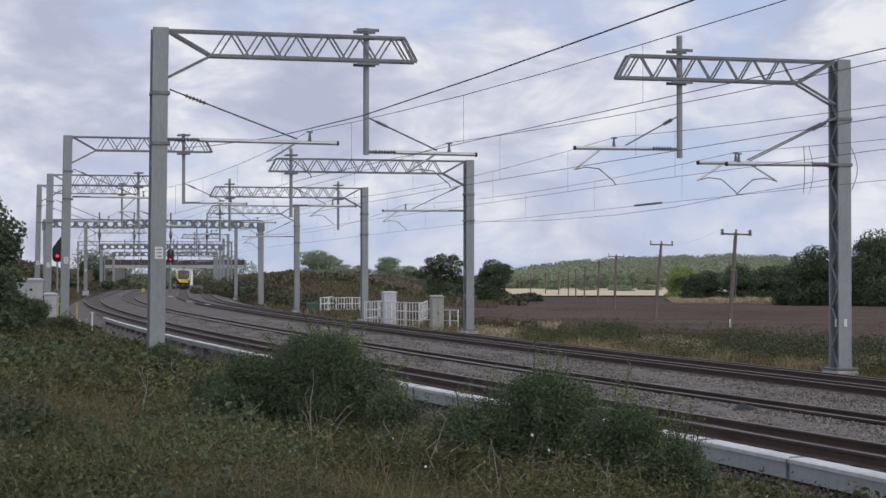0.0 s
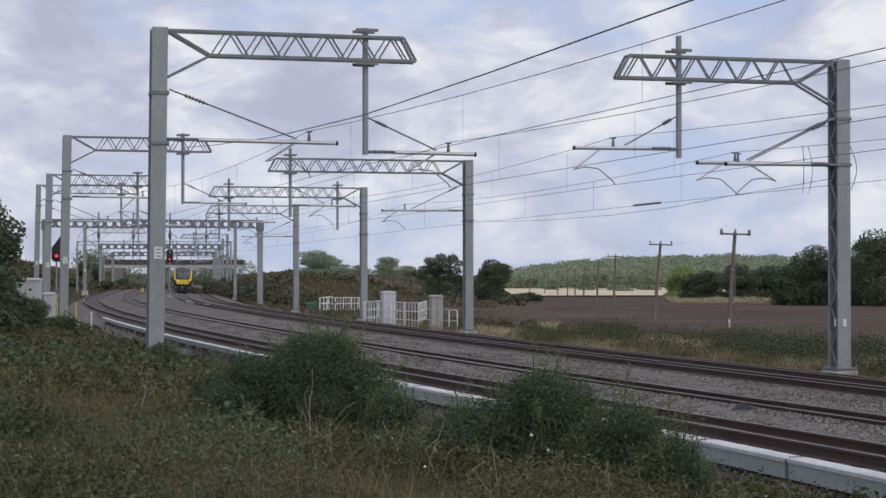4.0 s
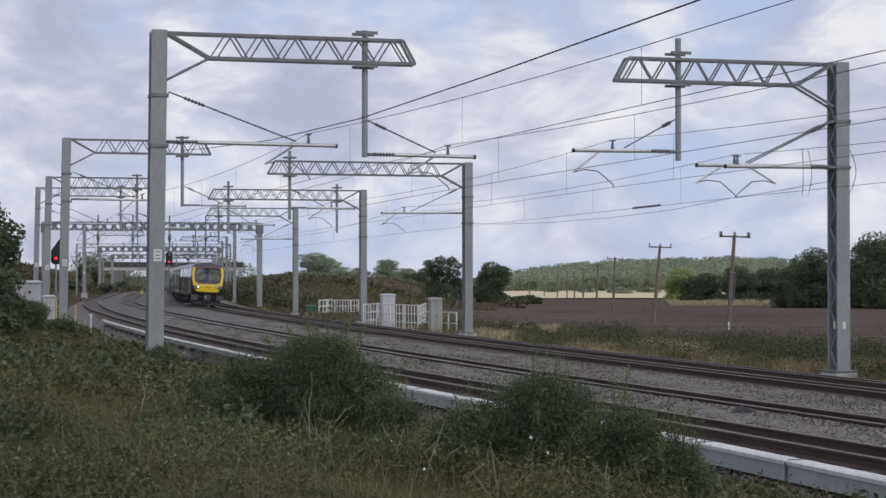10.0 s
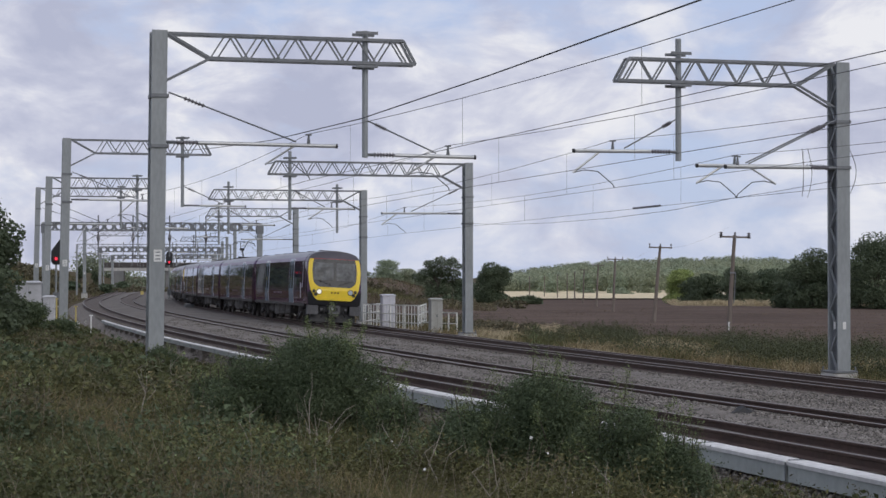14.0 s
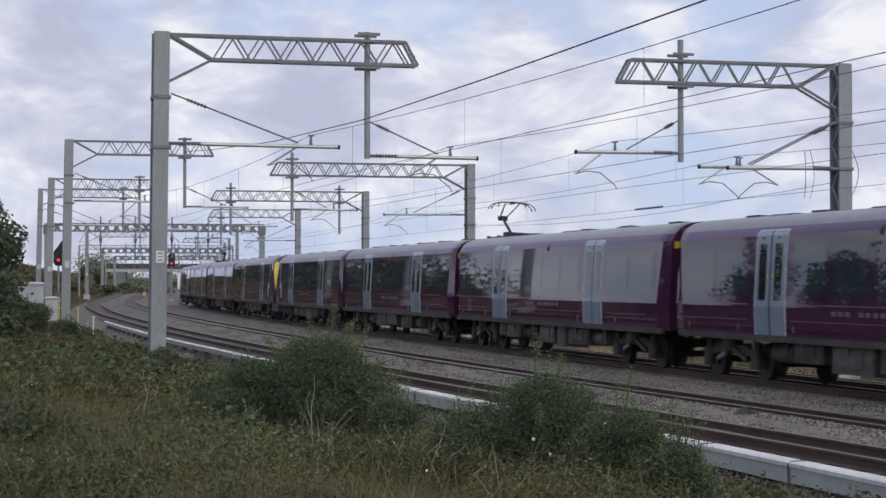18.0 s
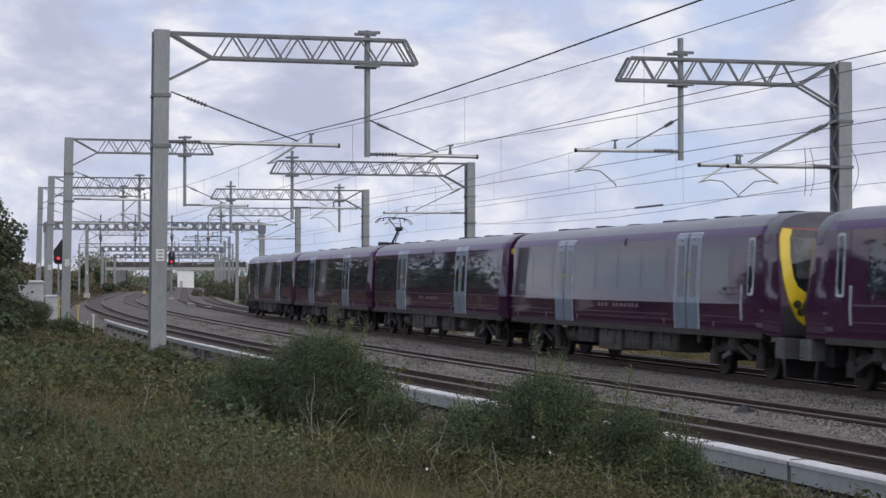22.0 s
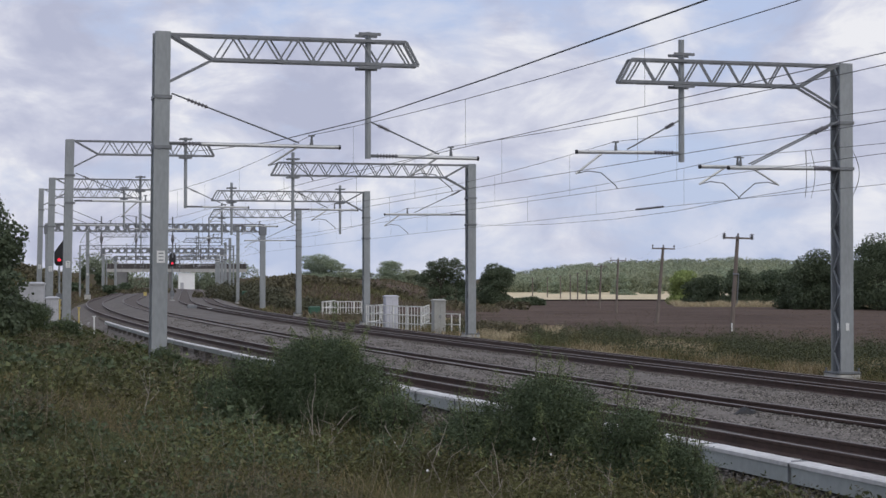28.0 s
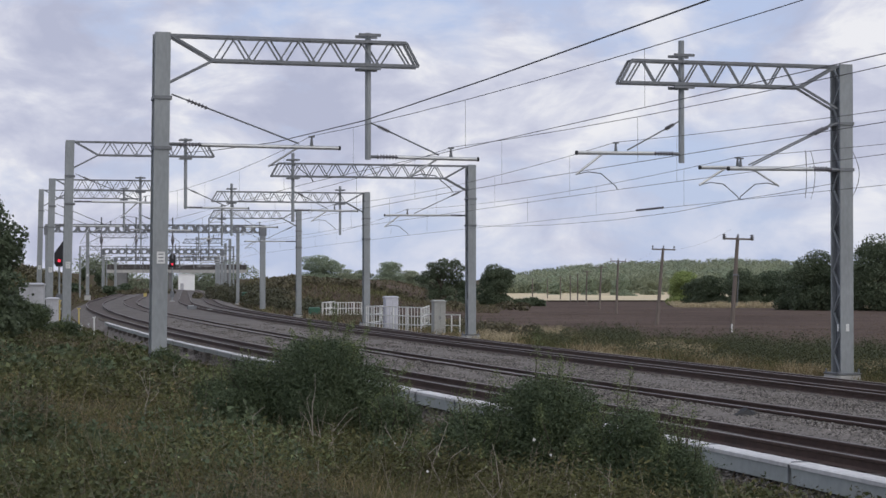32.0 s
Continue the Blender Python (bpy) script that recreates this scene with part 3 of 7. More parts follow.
def cantilever(th, x0, z_top, z_tube, xw, out, lf, zc=None):
    """A registration arm from an upright at local x0: a tie from z_top down to the horizontal tube at z_tube, which reaches past the wire at xw by out."""
    d = 1 if xw > x0 else -1
    tip = xw + d * out
    zc = zc if zc is not None else z_tube - 1.25
    g = Geo()
    g.disc_stack((x0 + d * 0.25, 0, z_tube), (x0 + d * 0.85, 0, z_tube), 0.03, 0.075, 7)
    part("insulator", g, M["insulator"], th)
    g = Geo()
    g.tube((x0, 0, z_tube), (x0 + d * 0.27, 0, z_tube), 0.045)
    part("swivel", g, M["galv_dark"], th)
    g = Geo()
    g.tube((x0 + d * 0.85, 0, z_tube), (tip, 0, z_tube - 0.02), 0.055, n=10)
    part("bracket_tube", g, M["tube"], th)
    g = Geo()
    g.tube((tip, 0, z_tube - 0.02), (tip + d * 0.06, 0, z_tube - 0.02), 0.062, n=8)
    part("end_cap", g, M["black"], th)
    # top tie
    a, b = Vector((x0 + d * 0.05, 0, z_top)), Vector((xw - d * 0.35, 0, z_tube + 0.08))
    i0, i1 = a.lerp(b, 0.12), a.lerp(b, 0.28)
    g = Geo()
    g.disc_stack(i0, i1, 0.028, 0.065, 6)
    part("insulator", g, M["insulator"], th)
    g = Geo()
    g.tube(a, i0, 0.022)
    g.tube(i1, b, 0.022)
    part("tie_rod", g, M["galv_dark"], th)
    # saddle of the messenger wire
    g = Geo()
    g.tube((xw, 0, z_tube + 0.04), (xw, 0, z_tube + 0.26), 0.05, 0.025)
    g.box((xw, 0, z_tube + 0.28), (0.16, 0.1, 0.04))
    part("wire_saddle", g, M["galv_dark"], th)
    # drop arm and steady arm
    xd = xw + lf * 0.42
    xe = xd + lf * 0.78
    g = Geo()
    g.tube((xd, 0, z_tube - 0.05), (xe, 0, zc + 0.42), 0.032)
    part("drop_arm", g, M["tube"], th)
    g = Geo()
    g.line([(xe, 0, zc + 0.42), (xe - lf * 0.35, 0, zc + 0.50), (xe - lf * 0.75, 0, zc + 0.46), (xw, 0, zc + 0.1), (xw - lf * 0.05, 0, zc)], 0.016)
    part("steady_arm", g, M["galv_dark"], th)


def drop_tube(th, x, z_hi, z_lo, frame_z, w=0.34):
    g = Geo()
    g.tube((x, 0, z_lo), (x, 0, z_hi), 0.085, n=10)
    part("drop_tube", g, M["galv"], th)
    for zz in (frame_z + 0.12, frame_z - 0.80):
        g = Geo()
        for yy in (-w / 2 - 0.06, w / 2 + 0.06):
            g.box((x, yy, zz), (0.62, 0.06, 0.08))
        part("clamp_frame", g, M["galv_dark"], th)


SUPPORTS = {0: [(-38, 0, 6.3)], 1: [(-38, 0, 6.0)], 2: [(-37, 0, 5.85)], 3: [(-37, 0, 5.75)]}
# height of each track's contact wire
CONTACT = (5.02, 4.79, 4.92, 4.67)


def ohl_mast(x, y, s, side, z0, z1, boom, drop=None, arms=(), group="overhead line masts", lean=0.0, label="", drop2=None, zt_boom=None):
    """A mast at (x, y) with a boom towards the tracks. arms: (track, from what upright, z of the tube)."""
    a = heading(s)
    rz = math.degrees(a) + (0 if side > 0 else 180)
    th = thing("overhead_line_mast", pose(x, y, 0, 0, 0, rz), label or "tall grey galvanised steel mast with a lattice boom over the tracks", "railway mast", group)
    mast_parts(th, z0, z1, lean=lean)
    if boom:
        boom_parts(th, boom, zt_boom or z1, bays=max(6, round((boom - 1.6) / 0.86)))
    band(th, z1 - 1.75)
    band(th, z1 - 3.1)
    inv = th.matrix_basis.inverted()
    for d in (drop, drop2):
        if d:
            drop_tube(th, d[0], d[1], d[2], z1)
    for tr, up, ztube in arms:
        tf, tz = TRACKS[tr]
        # where the track passes the plane of the boom
        best = min((abs((inv @ at(q, tf(q), 0)).y), q) for q in np.arange(s - 12, s + 12, 0.25))[1]
        xw = (inv @ at(best, tf(best), 0)).x + (0.18 if tr % 2 else -0.18) * side
        x0 = 0.22 if up is None else up
        cantilever(th, x0, ztube + (1.35 if up is None else 0.95), ztube, xw, 0.75 if side > 0 else 1.15, -side, zc=CONTACT[tr])
        w = th.matrix_basis @ Vector((xw, 0, 0))
        ss, oo = lateral([(w.x, w.y)])
        SUPPORTS[tr].append((float(ss[0]), float(oo[0]) - tf(float(ss[0])), ztube + 0.3))
    return th


def ray(px, dist):
    return (px * dist, dist)


# right-hand masts beside track 4
for s, z1, boom, drop, arms, drop2 in (
        (7.5, 8.69, 6.99, (5.07, 9.25, 5.72), ((3, None, 5.62), (2, 5.07, 5.98)), None),
        (49.5, 8.29, 10.3, (9.2, 8.75, 5.3), ((3, None, 5.7), (2, 9.2, 5.9)), None),
        (78.0, 8.23, 10.2, (8.9, 8.7, 5.3), ((2, 8.9, 5.9),), (1.75, 8.6, 5.4)),
        (111.5, 8.3, 7.4, (6.4, 8.7, 5.3), ((3, None, 5.7), (2, 6.4, 5.9)), None),
        (202.5, 9.6, 7.4, (5.1, 9.9, 5.3), ((3, None, 5.7), (2, 5.1, 5.9)), None),
        (246.0, 9.0, 7.2, (5.1, 9.3, 5.3), ((3, None, 5.7), (2, 5.1, 5.9)), None),
        (278.5, 9.0, None, None, ((3, None, 5.7),), None),
        (350.0, 8.4, 7.2, (5.1, 8.8, 5.3), ((3, None, 5.7), (2, 5.1, 5.9)), None)):
    p = at(s, 6.9)
    mast = ohl_mast(p.x, p.y, s, -1, -0.42, z1, boom, drop, arms, drop2=drop2)
    if s < 10:
        for c_, d_ in (((0.0, 0.335, 0.95), (0.10, 0.012, 0.22)), ((0.225, 0.16, 0.95), (0.012, 0.10, 0.22))):
            g = Geo()
            g.box(c_, d_)
            part("small_plate", g, M["sign_white"], mast, "small white plate")
        # a second registration arm for the wire that leaves track 4 here
        old = set(mast.children)
        cantilever(mast, 0.22, 6.97, 5.58, 3.36, 0.35, -1, zc=4.66)
        for o in set(mast.children) - old:
            o.location.y = 0.30
# left-hand masts beside track 1, each across from one on the right
for px, dist, z1, z0, boom_px, drop_px, lean in (
        (-0.1512, 50.0, 8.97, 0.1, -0.01394, -0.0403, 0.09),
        (-0.2003, 91.0, 9.21, 0.25, -0.1230, -0.1382, 0.16),
        (-0.2097, 118.5, 8.87, 0.35, -0.148, -0.1624, 0.18),
        (-0.2155, 151.5, 9.83, 0.5, -0.1618, -0.1712, 0.2),
        (-0.1906, 242.0, 8.76, 0.6, -0.158, -0.162, 0.0)):
    x, y = ray(px, dist)
    s, o = (float(v[0]) for v in lateral([(x, y)]))
    a = heading(s)
    reach = lambda k: (k * y - x) / (math.cos(a) - k * math.sin(a))
    bl, dl = reach(boom_px), reach(drop_px)
    ohl_mast(x, y, s, 1, z0, z1, bl, (dl, z1 + 0.2, z1 - 3.3), ((0, None, z1 - 2.98), (1, dl, z1 - 3.22)), lean=lean)


def gantry(s, o0, o1, zb, depth, holes, z0=-0.4, knobs=(), label="wide grey steel gantry with round holes in its beam"):
    """A portal over all tracks: two legs and a plate beam with a row of round holes."""
    a = heading(s)
    p = at(s, o0)
    th = thing("signal_gantry", pose(p.x, p.y, 0, 0, 0, math.degrees(a)), label, "railway gantry", "portal gantries over the line")
    L = o1 - o0
    for xx in (0, L):
        g = Geo()
        g.box((xx, 0, (z0 + zb + depth) / 2), (0.55, 0.5, zb + depth - z0), chamfer=0.04)
        part("leg", g, M["galv"], th)
        g = Geo()
        g.box((xx, 0, zb + depth * 0.2), (0.75, 0.7, depth * 1.15), chamfer=0.05)
        part("leg_head", g, M["galv_dark"], th)
    # plate with holes: a ring of quads round each opening
    st = L / holes
    r, n = depth * 0.36, 16
    for i in range(holes):
        g = Geo()
        cx, cz = (i + 0.5) * st, zb + depth / 2
        for yy, flip in ((-0.22, 1), (0.22, -1)):
            inner, outer = [], []
            for k in range(n):
                t = 2 * math.pi * k / n
                c_, s_ = math.cos(t), math.sin(t)
                inner.append((cx + r * c_, yy, cz + r * s_))
                q = min((st / 2) / max(abs(c_), 1e-6), (depth / 2) / max(abs(s_), 1e-6))
                outer.append((cx + q * c_, yy, cz + q * s_))
            g.add(inner + outer, [(k, (k + 1) % n, n + (k + 1) % n, n + k)[::flip] for k in range(n)])
        rim = []
        for yy in (-0.22, 0.22):
            rim += [(cx + r * math.cos(2 * math.pi * k / n), yy, cz + r * math.sin(2 * math.pi * k / n)) for k in range(n)]
        g.add(rim, [(k, n + k, n + (k + 1) % n, (k + 1) % n) for k in range(n)])
        part("beam_plate", g, M["galv_dark"], th)
    for zz in (zb, zb + depth):
        g = Geo()
        g.box((L / 2, 0, zz), (L, 0.5, 0.07))
        part("beam_flange", g, M["galv_dark"], th)
    for xx in knobs:
        g = Geo()
        g.tube((xx, -0.3, zb - 2.6), (xx, -0.3, zb + depth + 0.7), 0.07, n=8)
        part("drop_post", g, M["galv_dark"], th)
        g = Geo()
        g.tube((xx, -0.3, zb - 1.3), (xx, -0.3, zb - 0.75), 0.05, 0.19, n=10)
        g.tube((xx, -0.3, zb - 0.75), (xx, -0.3, zb - 0.2), 0.19, 0.05, n=10)
        part("balance_drum", g, M["insulator"], th, "dark spindle-shaped tensioner")
    return th


gantry(144.5, -14.3, 6.9, 7.25, 0.78, 22, knobs=(5.2, 8.6, 12.2, 15.8))
gantry(308, T1(308) - 4.0, 6.9, 7.55, 1.0, 16, knobs=(6, 10, 14, 18))
gantry(372, T1(372) - 4.0, 6.9, 7.0, 0.9, 14, knobs=(6, 14))
for s in (225, 335):
    # lattice booms of the curve's far portals
    p = at(s, T1(s) - 4.4)
    th = thing("lattice_portal", pose(p.x, p.y, 0, 0, 0, math.degrees(heading(s))), "slender grey lattice portal over the far tracks", "railway gantry", "far lattice portals")
    L = 6.9 - T1(s) + 4.4
    for xx in (0, L):
        g = Geo()
        g.box((xx, 0, 3.5), (0.24, 0.24, 7.8), chamfer=0.02)
        part("leg", g, M["galv"], th)
    zt = 7.4 if s < 240 else 7.2
    for zz in (zt, zt - 0.55):
        g = Geo()
        beam(g, (0, 0, zz), (L, 0, zz), 0.08)
        part("chord", g, M["galv_dark"], th)
    nb = int(L / 0.8)
    for i in range(nb):
        g = Geo()
        beam(g, (L * i / nb, 0, zt - 0.55), (L * (i + 0.5) / nb, 0, zt), 0.045)
        beam(g, (L * (i + 0.5) / nb, 0, zt), (L * (i + 1) / nb, 0, zt - 0.55), 0.045)
        part("lacing_bar", g, M["galv_dark"], th)
    for xx in (L * 0.3, L * 0.62):
        g = Geo()
        g.tube((xx, 0, 5.0), (xx, 0, zt + 0.3), 0.06)
        part("drop_tube", g, M["galv_dark"], th)

# wires of each track: messenger, contact wire and droppers from support to support
for k, (tf, tz) in enumerate(TRACKS):
    sup = sorted(SUPPORTS[k])
    keep = [sup[0]]
    for q in sup[1:]:
        if q[0] - keep[-1][0] > 15:
            keep.append(q)
    keep += [(keep[-1][0] + 45, 0, 6.2), (keep[-1][0] + 95, 0, 6.2), (keep[-1][0] + 150, 0, 6.2)]
    keep = [(keep[0][0] - 45, 0, keep[0][2])] + keep
    th = thing("overhead_wires", None, "dark copper messenger and contact wire with thin droppers above a track", "overhead line", "overhead wires")
    for (sa, oa, za), (sb, ob_, zb_) in zip(keep, keep[1:]):
        pa, pb = at(sa, tf(sa) + oa, za), at(sb, tf(sb) + ob_, zb_)
        L = (pb - pa).length
        nseg = 10 if sa < 130 else 4
        mid = lambda u: pa.lerp(pb, u) - Vector((0, 0, 0.00017 * L * L * 4 * u * (1 - u)))
        ca, cb = at(sa, tf(sa) + oa, CONTACT[k]), at(sb, tf(sb) + ob_, CONTACT[k])
        rw = 0.0075 if sa < 60 else 0.008
        g = Geo()
        g.line([mid(i / nseg) for i in range(nseg + 1)], rw)
        part("messenger_wire", g, M["wire"], th)
        g = Geo()
        g.line([ca.lerp(cb, i / 4) for i in range(5)], rw * 0.9)
        part("contact_wire", g, M["wire"], th)
        nd = max(2, round(L / 8.5))
        for i in range(nd if sa < 150 else 0):
            u = (i + 0.5) / nd
            g = Geo()
            g.tube(mid(u), ca.lerp(cb, u), 0.0042, n=4, caps=False)
            part("dropper", g, M["wire"], th)
# an out-of-running contact wire drawn aside to the masts of track 4, and a feeder on the other side
th = thing("anchor_wire", None, "spare contact wire drawn aside and anchored to the masts", "overhead line")
g = Geo()
g.line([at(s_, o_, z_) for s_, o_, z_ in ((49.5, 6.7, 5.2), (40, 5.9, 4.86), (30, 5.1, 4.62), (20, 4.35, 4.5), (13, 3.85, 4.52), (7.3, 3.45, 4.66))], 0.0075)
part("contact_wire", g, M["wire"], th)
g = Geo()
g.line([at(s_, o_, z_) for s_, o_, z_ in ((7.3, 3.45, 4.66), (7.4, 5.0, 4.9), (7.5, 6.66, 5.2))], 0.008)
part("stay_wire", g, M["wire"], th)
g = Geo()
g.tube(at(15.3, 3.4, 4.66), at(12.9, 3.4, 4.66), 0.035, n=8)
part("section_insulator", g, M["insulator"], th, "dark rod insulator let into the contact wire")
for o_, y0_, z_lo, n_ in ((5.7, 7.45, 4.75, 1), (5.9, 7.5, 4.72, 2)):
    g = Geo()
    g.line([at(y0_ + 0.12 * math.sin(math.pi * u / 8), o_ + 0.10 * math.sin(math.pi * u / 8) * n_, 6.15 + (z_lo - 6.15) * u / 8) for u in range(9)], 0.009)
    part("jumper_cable", g, M["wire"], th)
g = Geo()
g.line([at(7.3, 7.15 + 0.22 * math.sin(math.pi * u / 10), 6.15 - 1.35 * u / 10) for u in range(11)], 0.011)
part("jumper_cable", g, M["wire"], th)
th = thing("feeder_wire", None, "thick bare feeder wire strung from mast to mast", "overhead line")
g = Geo()
g.line([at(a_, o_, z_) for a_, o_, z_ in ((-60, -8.3, 6.8), (-35, -8.2, 6.56), (-17, -8.0, 6.42), (-6, -8.0, 6.44), (5.5, -8.0, 6.55), (19.5, -8.0, 7.0), (35, -8.0, 7.8), (49.5, -7.6, 8.7))], 0.015)
part("feeder_wire", g, M["wire"], th)


# ---- the train ----
TM = {
    "purple": mat("aubergine_paint", (0.060, 0.018, 0.050), (0.046, 0.014, 0.040), 0.035, scale=2, fine=30, spec=0.52),
    "roof": mat("train_roof", (0.21, 0.203, 0.225), (0.135, 0.13, 0.148), 0.30, scale=5, fine=60, stretch=(0.3, 1, 1)),
    "roof_edge": mat("purple_cantrail", (0.095, 0.042, 0.135), (0.075, 0.033, 0.11), 0.28, scale=3, fine=40, spec=0.35),
    "glass": mat("train_glass", (0.014, 0.015, 0.018), (0.01, 0.011, 0.013), 0.02, spec=0.5),
    "band": mat("window_band_gloss", (0.042, 0.024, 0.040), (0.034, 0.019, 0.033), 0.03, spec=0.52),
    "seal": mat("door_seal", (0.02, 0.035, 0.075), rough=0.5),
    "yellow_dull": mat("button_yellow", (0.45, 0.40, 0.10), rough=0.5),
    "pane": mat("train_pane", (0.034, 0.044, 0.056), (0.024, 0.033, 0.043), 0.02, spec=0.6),
    "door": mat("door_grey", (0.20, 0.25, 0.315), (0.155, 0.20, 0.25), 0.25, coat=0.2, scale=4, fine=40),
    "edge": mat("door_edge", (0.60, 0.62, 0.66), (0.5, 0.52, 0.56), 0.5),
    "yellow": mat("warning_yellow", (0.80, 0.58, 0.015), (0.70, 0.50, 0.012), 0.4, coat=0.3, scale=4, fine=50),
    "under": mat("underframe", (0.060, 0.052, 0.046), (0.026, 0.023, 0.021), 0.8, scale=9, fine=60, bump=0.4),
    "under_grey": mat("underframe_box", (0.105, 0.094, 0.083), (0.042, 0.038, 0.034), 0.75, scale=6, fine=50, bump=0.3),
    "wheel": mat("wheel_steel", (0.060, 0.05, 0.044), (0.035, 0.03, 0.027), 0.6, metal=0.5, scale=8, fine=50),
    "pad": mat("ribbed_pad", (0.15, 0.15, 0.155), (0.10, 0.10, 0.105), 0.7),
    "line": mat("livery_line", (0.20, 0.13, 0.19), (0.16, 0.10, 0.15), 0.2),
    "lettering": mat("pale_lettering", (0.16, 0.115, 0.15), rough=0.3),
    "screen": mat("windscreen_glass", (0.10, 0.108, 0.115), (0.018, 0.02, 0.022), 0.03, scale=22, fine=60, spec=0.42),
    "dome": mat("roof_dome", (0.115, 0.11, 0.125), (0.08, 0.075, 0.09), 0.3, scale=4, fine=40),
    "red": mat("red_line", (0.45, 0.06, 0.05), rough=0.5),
    "grey": mat("gangway_grey", (0.11, 0.10, 0.115), (0.07, 0.065, 0.075), 0.8, scale=6, fine=80),
    "lamp_on": mat("headlamp_lit", (0.6, 0.6, 0.56), rough=0.2, emit=((1.0, 0.90, 0.74), 0.6)),
    "lamp_dark": mat("lamp_dark", (0.10, 0.09, 0.06), (0.05, 0.045, 0.03), 0.15),
    "lamp_off": mat("headlamp_glass", (0.55, 0.58, 0.62), rough=0.12, spec=0.8),
    "panto": mat("pantograph_black", (0.018, 0.018, 0.02), rough=0.55),
}
HALF = 1.4
# right half of the body's section, from the sill up to the ridge
SECTION = [(1.325, 0.98), (1.35, 1.05), (1.40, 1.66), (1.397, 2.6), (1.39, 3.22), (1.30, 3.42), (1.17, 3.57), (0.95, 3.68), (0.65, 3.75), (0.3, 3.79), (0.0, 3.80)]


def section(x, k=1.0, dz=0.0):
    right = [Vector((x, a * k, z + (dz if z > 2.9 else 0))) for a, z in SECTION]
    left = [Vector((x, -a * k, z + (dz if z > 2.9 else 0))) for a, z in reversed(SECTION[:-1])]
    return right + left


def ring_mats(g, rings):
    """Loft with slots: 0 sides, 1 roof, 2 the coloured band along the roof's edge."""
    n = len(rings[0])
    base = len(g.v)
    g.v += [tuple(p) for r in rings for p in r]
    m = len(SECTION)
    for k in range(len(rings) - 1):
        for i in range(n):
            j = (i + 1) % n
            g.f.append((base + k * n + i, base + k * n + j, base + (k + 1) * n + j, base + (k + 1) * n + i))
            q = i if i < m - 1 else n - 2 - i
            g.s.append(1 if q >= 5 and i < n - 1 else 2 if q == 4 else 0)
    g.f += [tuple(base + i for i in reversed(range(n))), tuple(base + (len(rings) - 1) * n + i for i in range(n))]
    g.s += [0, 0]


def half_at(z):
    """Half the body's width at height z: tucked under below the waist, leaning in above it."""
    return float(np.interp(z, [p[1] for p in SECTION[:7]], [p[0] for p in SECTION[:7]]))


def panel(x0, x1, z0, z1, side, proud=0.004, thick=0.02, r=0.06):
    """A rounded upright panel that follows the slope of the car's side."""
    g = Geo()
    zs = {z0 + r * k for k in (0, 0.3, 1)} | {z1 - r * k for k in (0, 0.3, 1)}
    zs |= {z for _, z in SECTION[1:6] if z0 + r < z < z1 - r}
    zs = sorted(zs)
    rows = []
    for z in zs:
        e = max(0.0, r - (z - z0), r - (z1 - z))
        ins = r - math.sqrt(max(0.0, r * r - e * e))
        rows.append((x0 + ins, x1 - ins, half_at(z), z))
    n = len(rows)
    vs = []
    for k in (proud, -thick):
        vs += [(a, side * (h + k), z) for a, _, h, z in rows] + [(b, side * (h + k), z) for _, b, h, z in rows]
    fs = []
    for i in range(n - 1):
        fs.append((i, n + i, n + i + 1, i + 1))
        fs.append((2 * n + i, i, i + 1, 2 * n + i + 1))
        fs.append((n + i, 3 * n + i, 3 * n + i + 1, n + i + 1))
    fs += [(0, 2 * n, 3 * n, n), (n - 1, 2 * n - 1, 4 * n - 1, 3 * n - 1)]
    g.add(vs, [f if side < 0 else f[::-1] for f in fs])
    return g


def wheelset(th, x, parent):
    g = Geo()
    g.tube((x, -0.7, 0.42), (x, 0.7, 0.42), 0.08, n=8)
    ax = part("axle", g, TM["wheel"], parent)
    for sy in (-1, 1):
        g = Geo()
        g.tube((x, sy * 0.69, 0.42), (x, sy * 0.82, 0.42), 0.42, n=24)
        g.tube((x, sy * 0.66, 0.42), (x, sy * 0.69, 0.42), 0.45, n=24)
        g.tube((x, sy * 0.82, 0.42), (x, sy * 0.86, 0.42), 0.16, n=12)
        part("wheel", g, TM["wheel"], parent)


def bogie(th, xc):
    g = Geo()
    for sy in (-1, 1):
        yy = sy * 0.98
        g.box((xc, yy, 0.66), (1.5, 0.16, 0.20), chamfer=0.03)
        for e in (-1, 1):
            g.box((xc + e * 1.05, yy, 0.60), (0.75, 0.16, 0.16), Matrix.Rotation(e * 0.16, 3, "Y"))
            g.box((xc + e * 1.3, sy * 1.04, 0.42), (0.34, 0.18, 0.32), chamfer=0.05)
            g.tube((xc + e * 1.3, sy * 1.04, 0.58), (xc + e * 1.3, sy * 1.04, 0.86), 0.10, n=8)
        g.tube((xc, sy * 1.05, 0.62), (xc, sy * 1.05, 0.98), 0.24, n=12)
        g.box((xc + 0.6, sy * 1.12, 0.56), (0.8, 0.08, 0.09), Matrix.Rotation(0.35, 3, "Y"))
    g.box((xc, 0, 0.7), (0.7, 1.9, 0.2))
    b = part("bogie", g, TM["under"], th, "dark bogie frame with springs")
    for e in (-1, 1):
        wheelset(th, xc + e * 1.3, b)
    for sy in (-1, 1):
        g = Geo()
        g.box((xc - 0.35, sy * 1.15, 0.50), (0.45, 0.07, 0.10), Matrix.Rotation(-0.3, 3, "Y"))
        part("damper", g, TM["pad"], b)


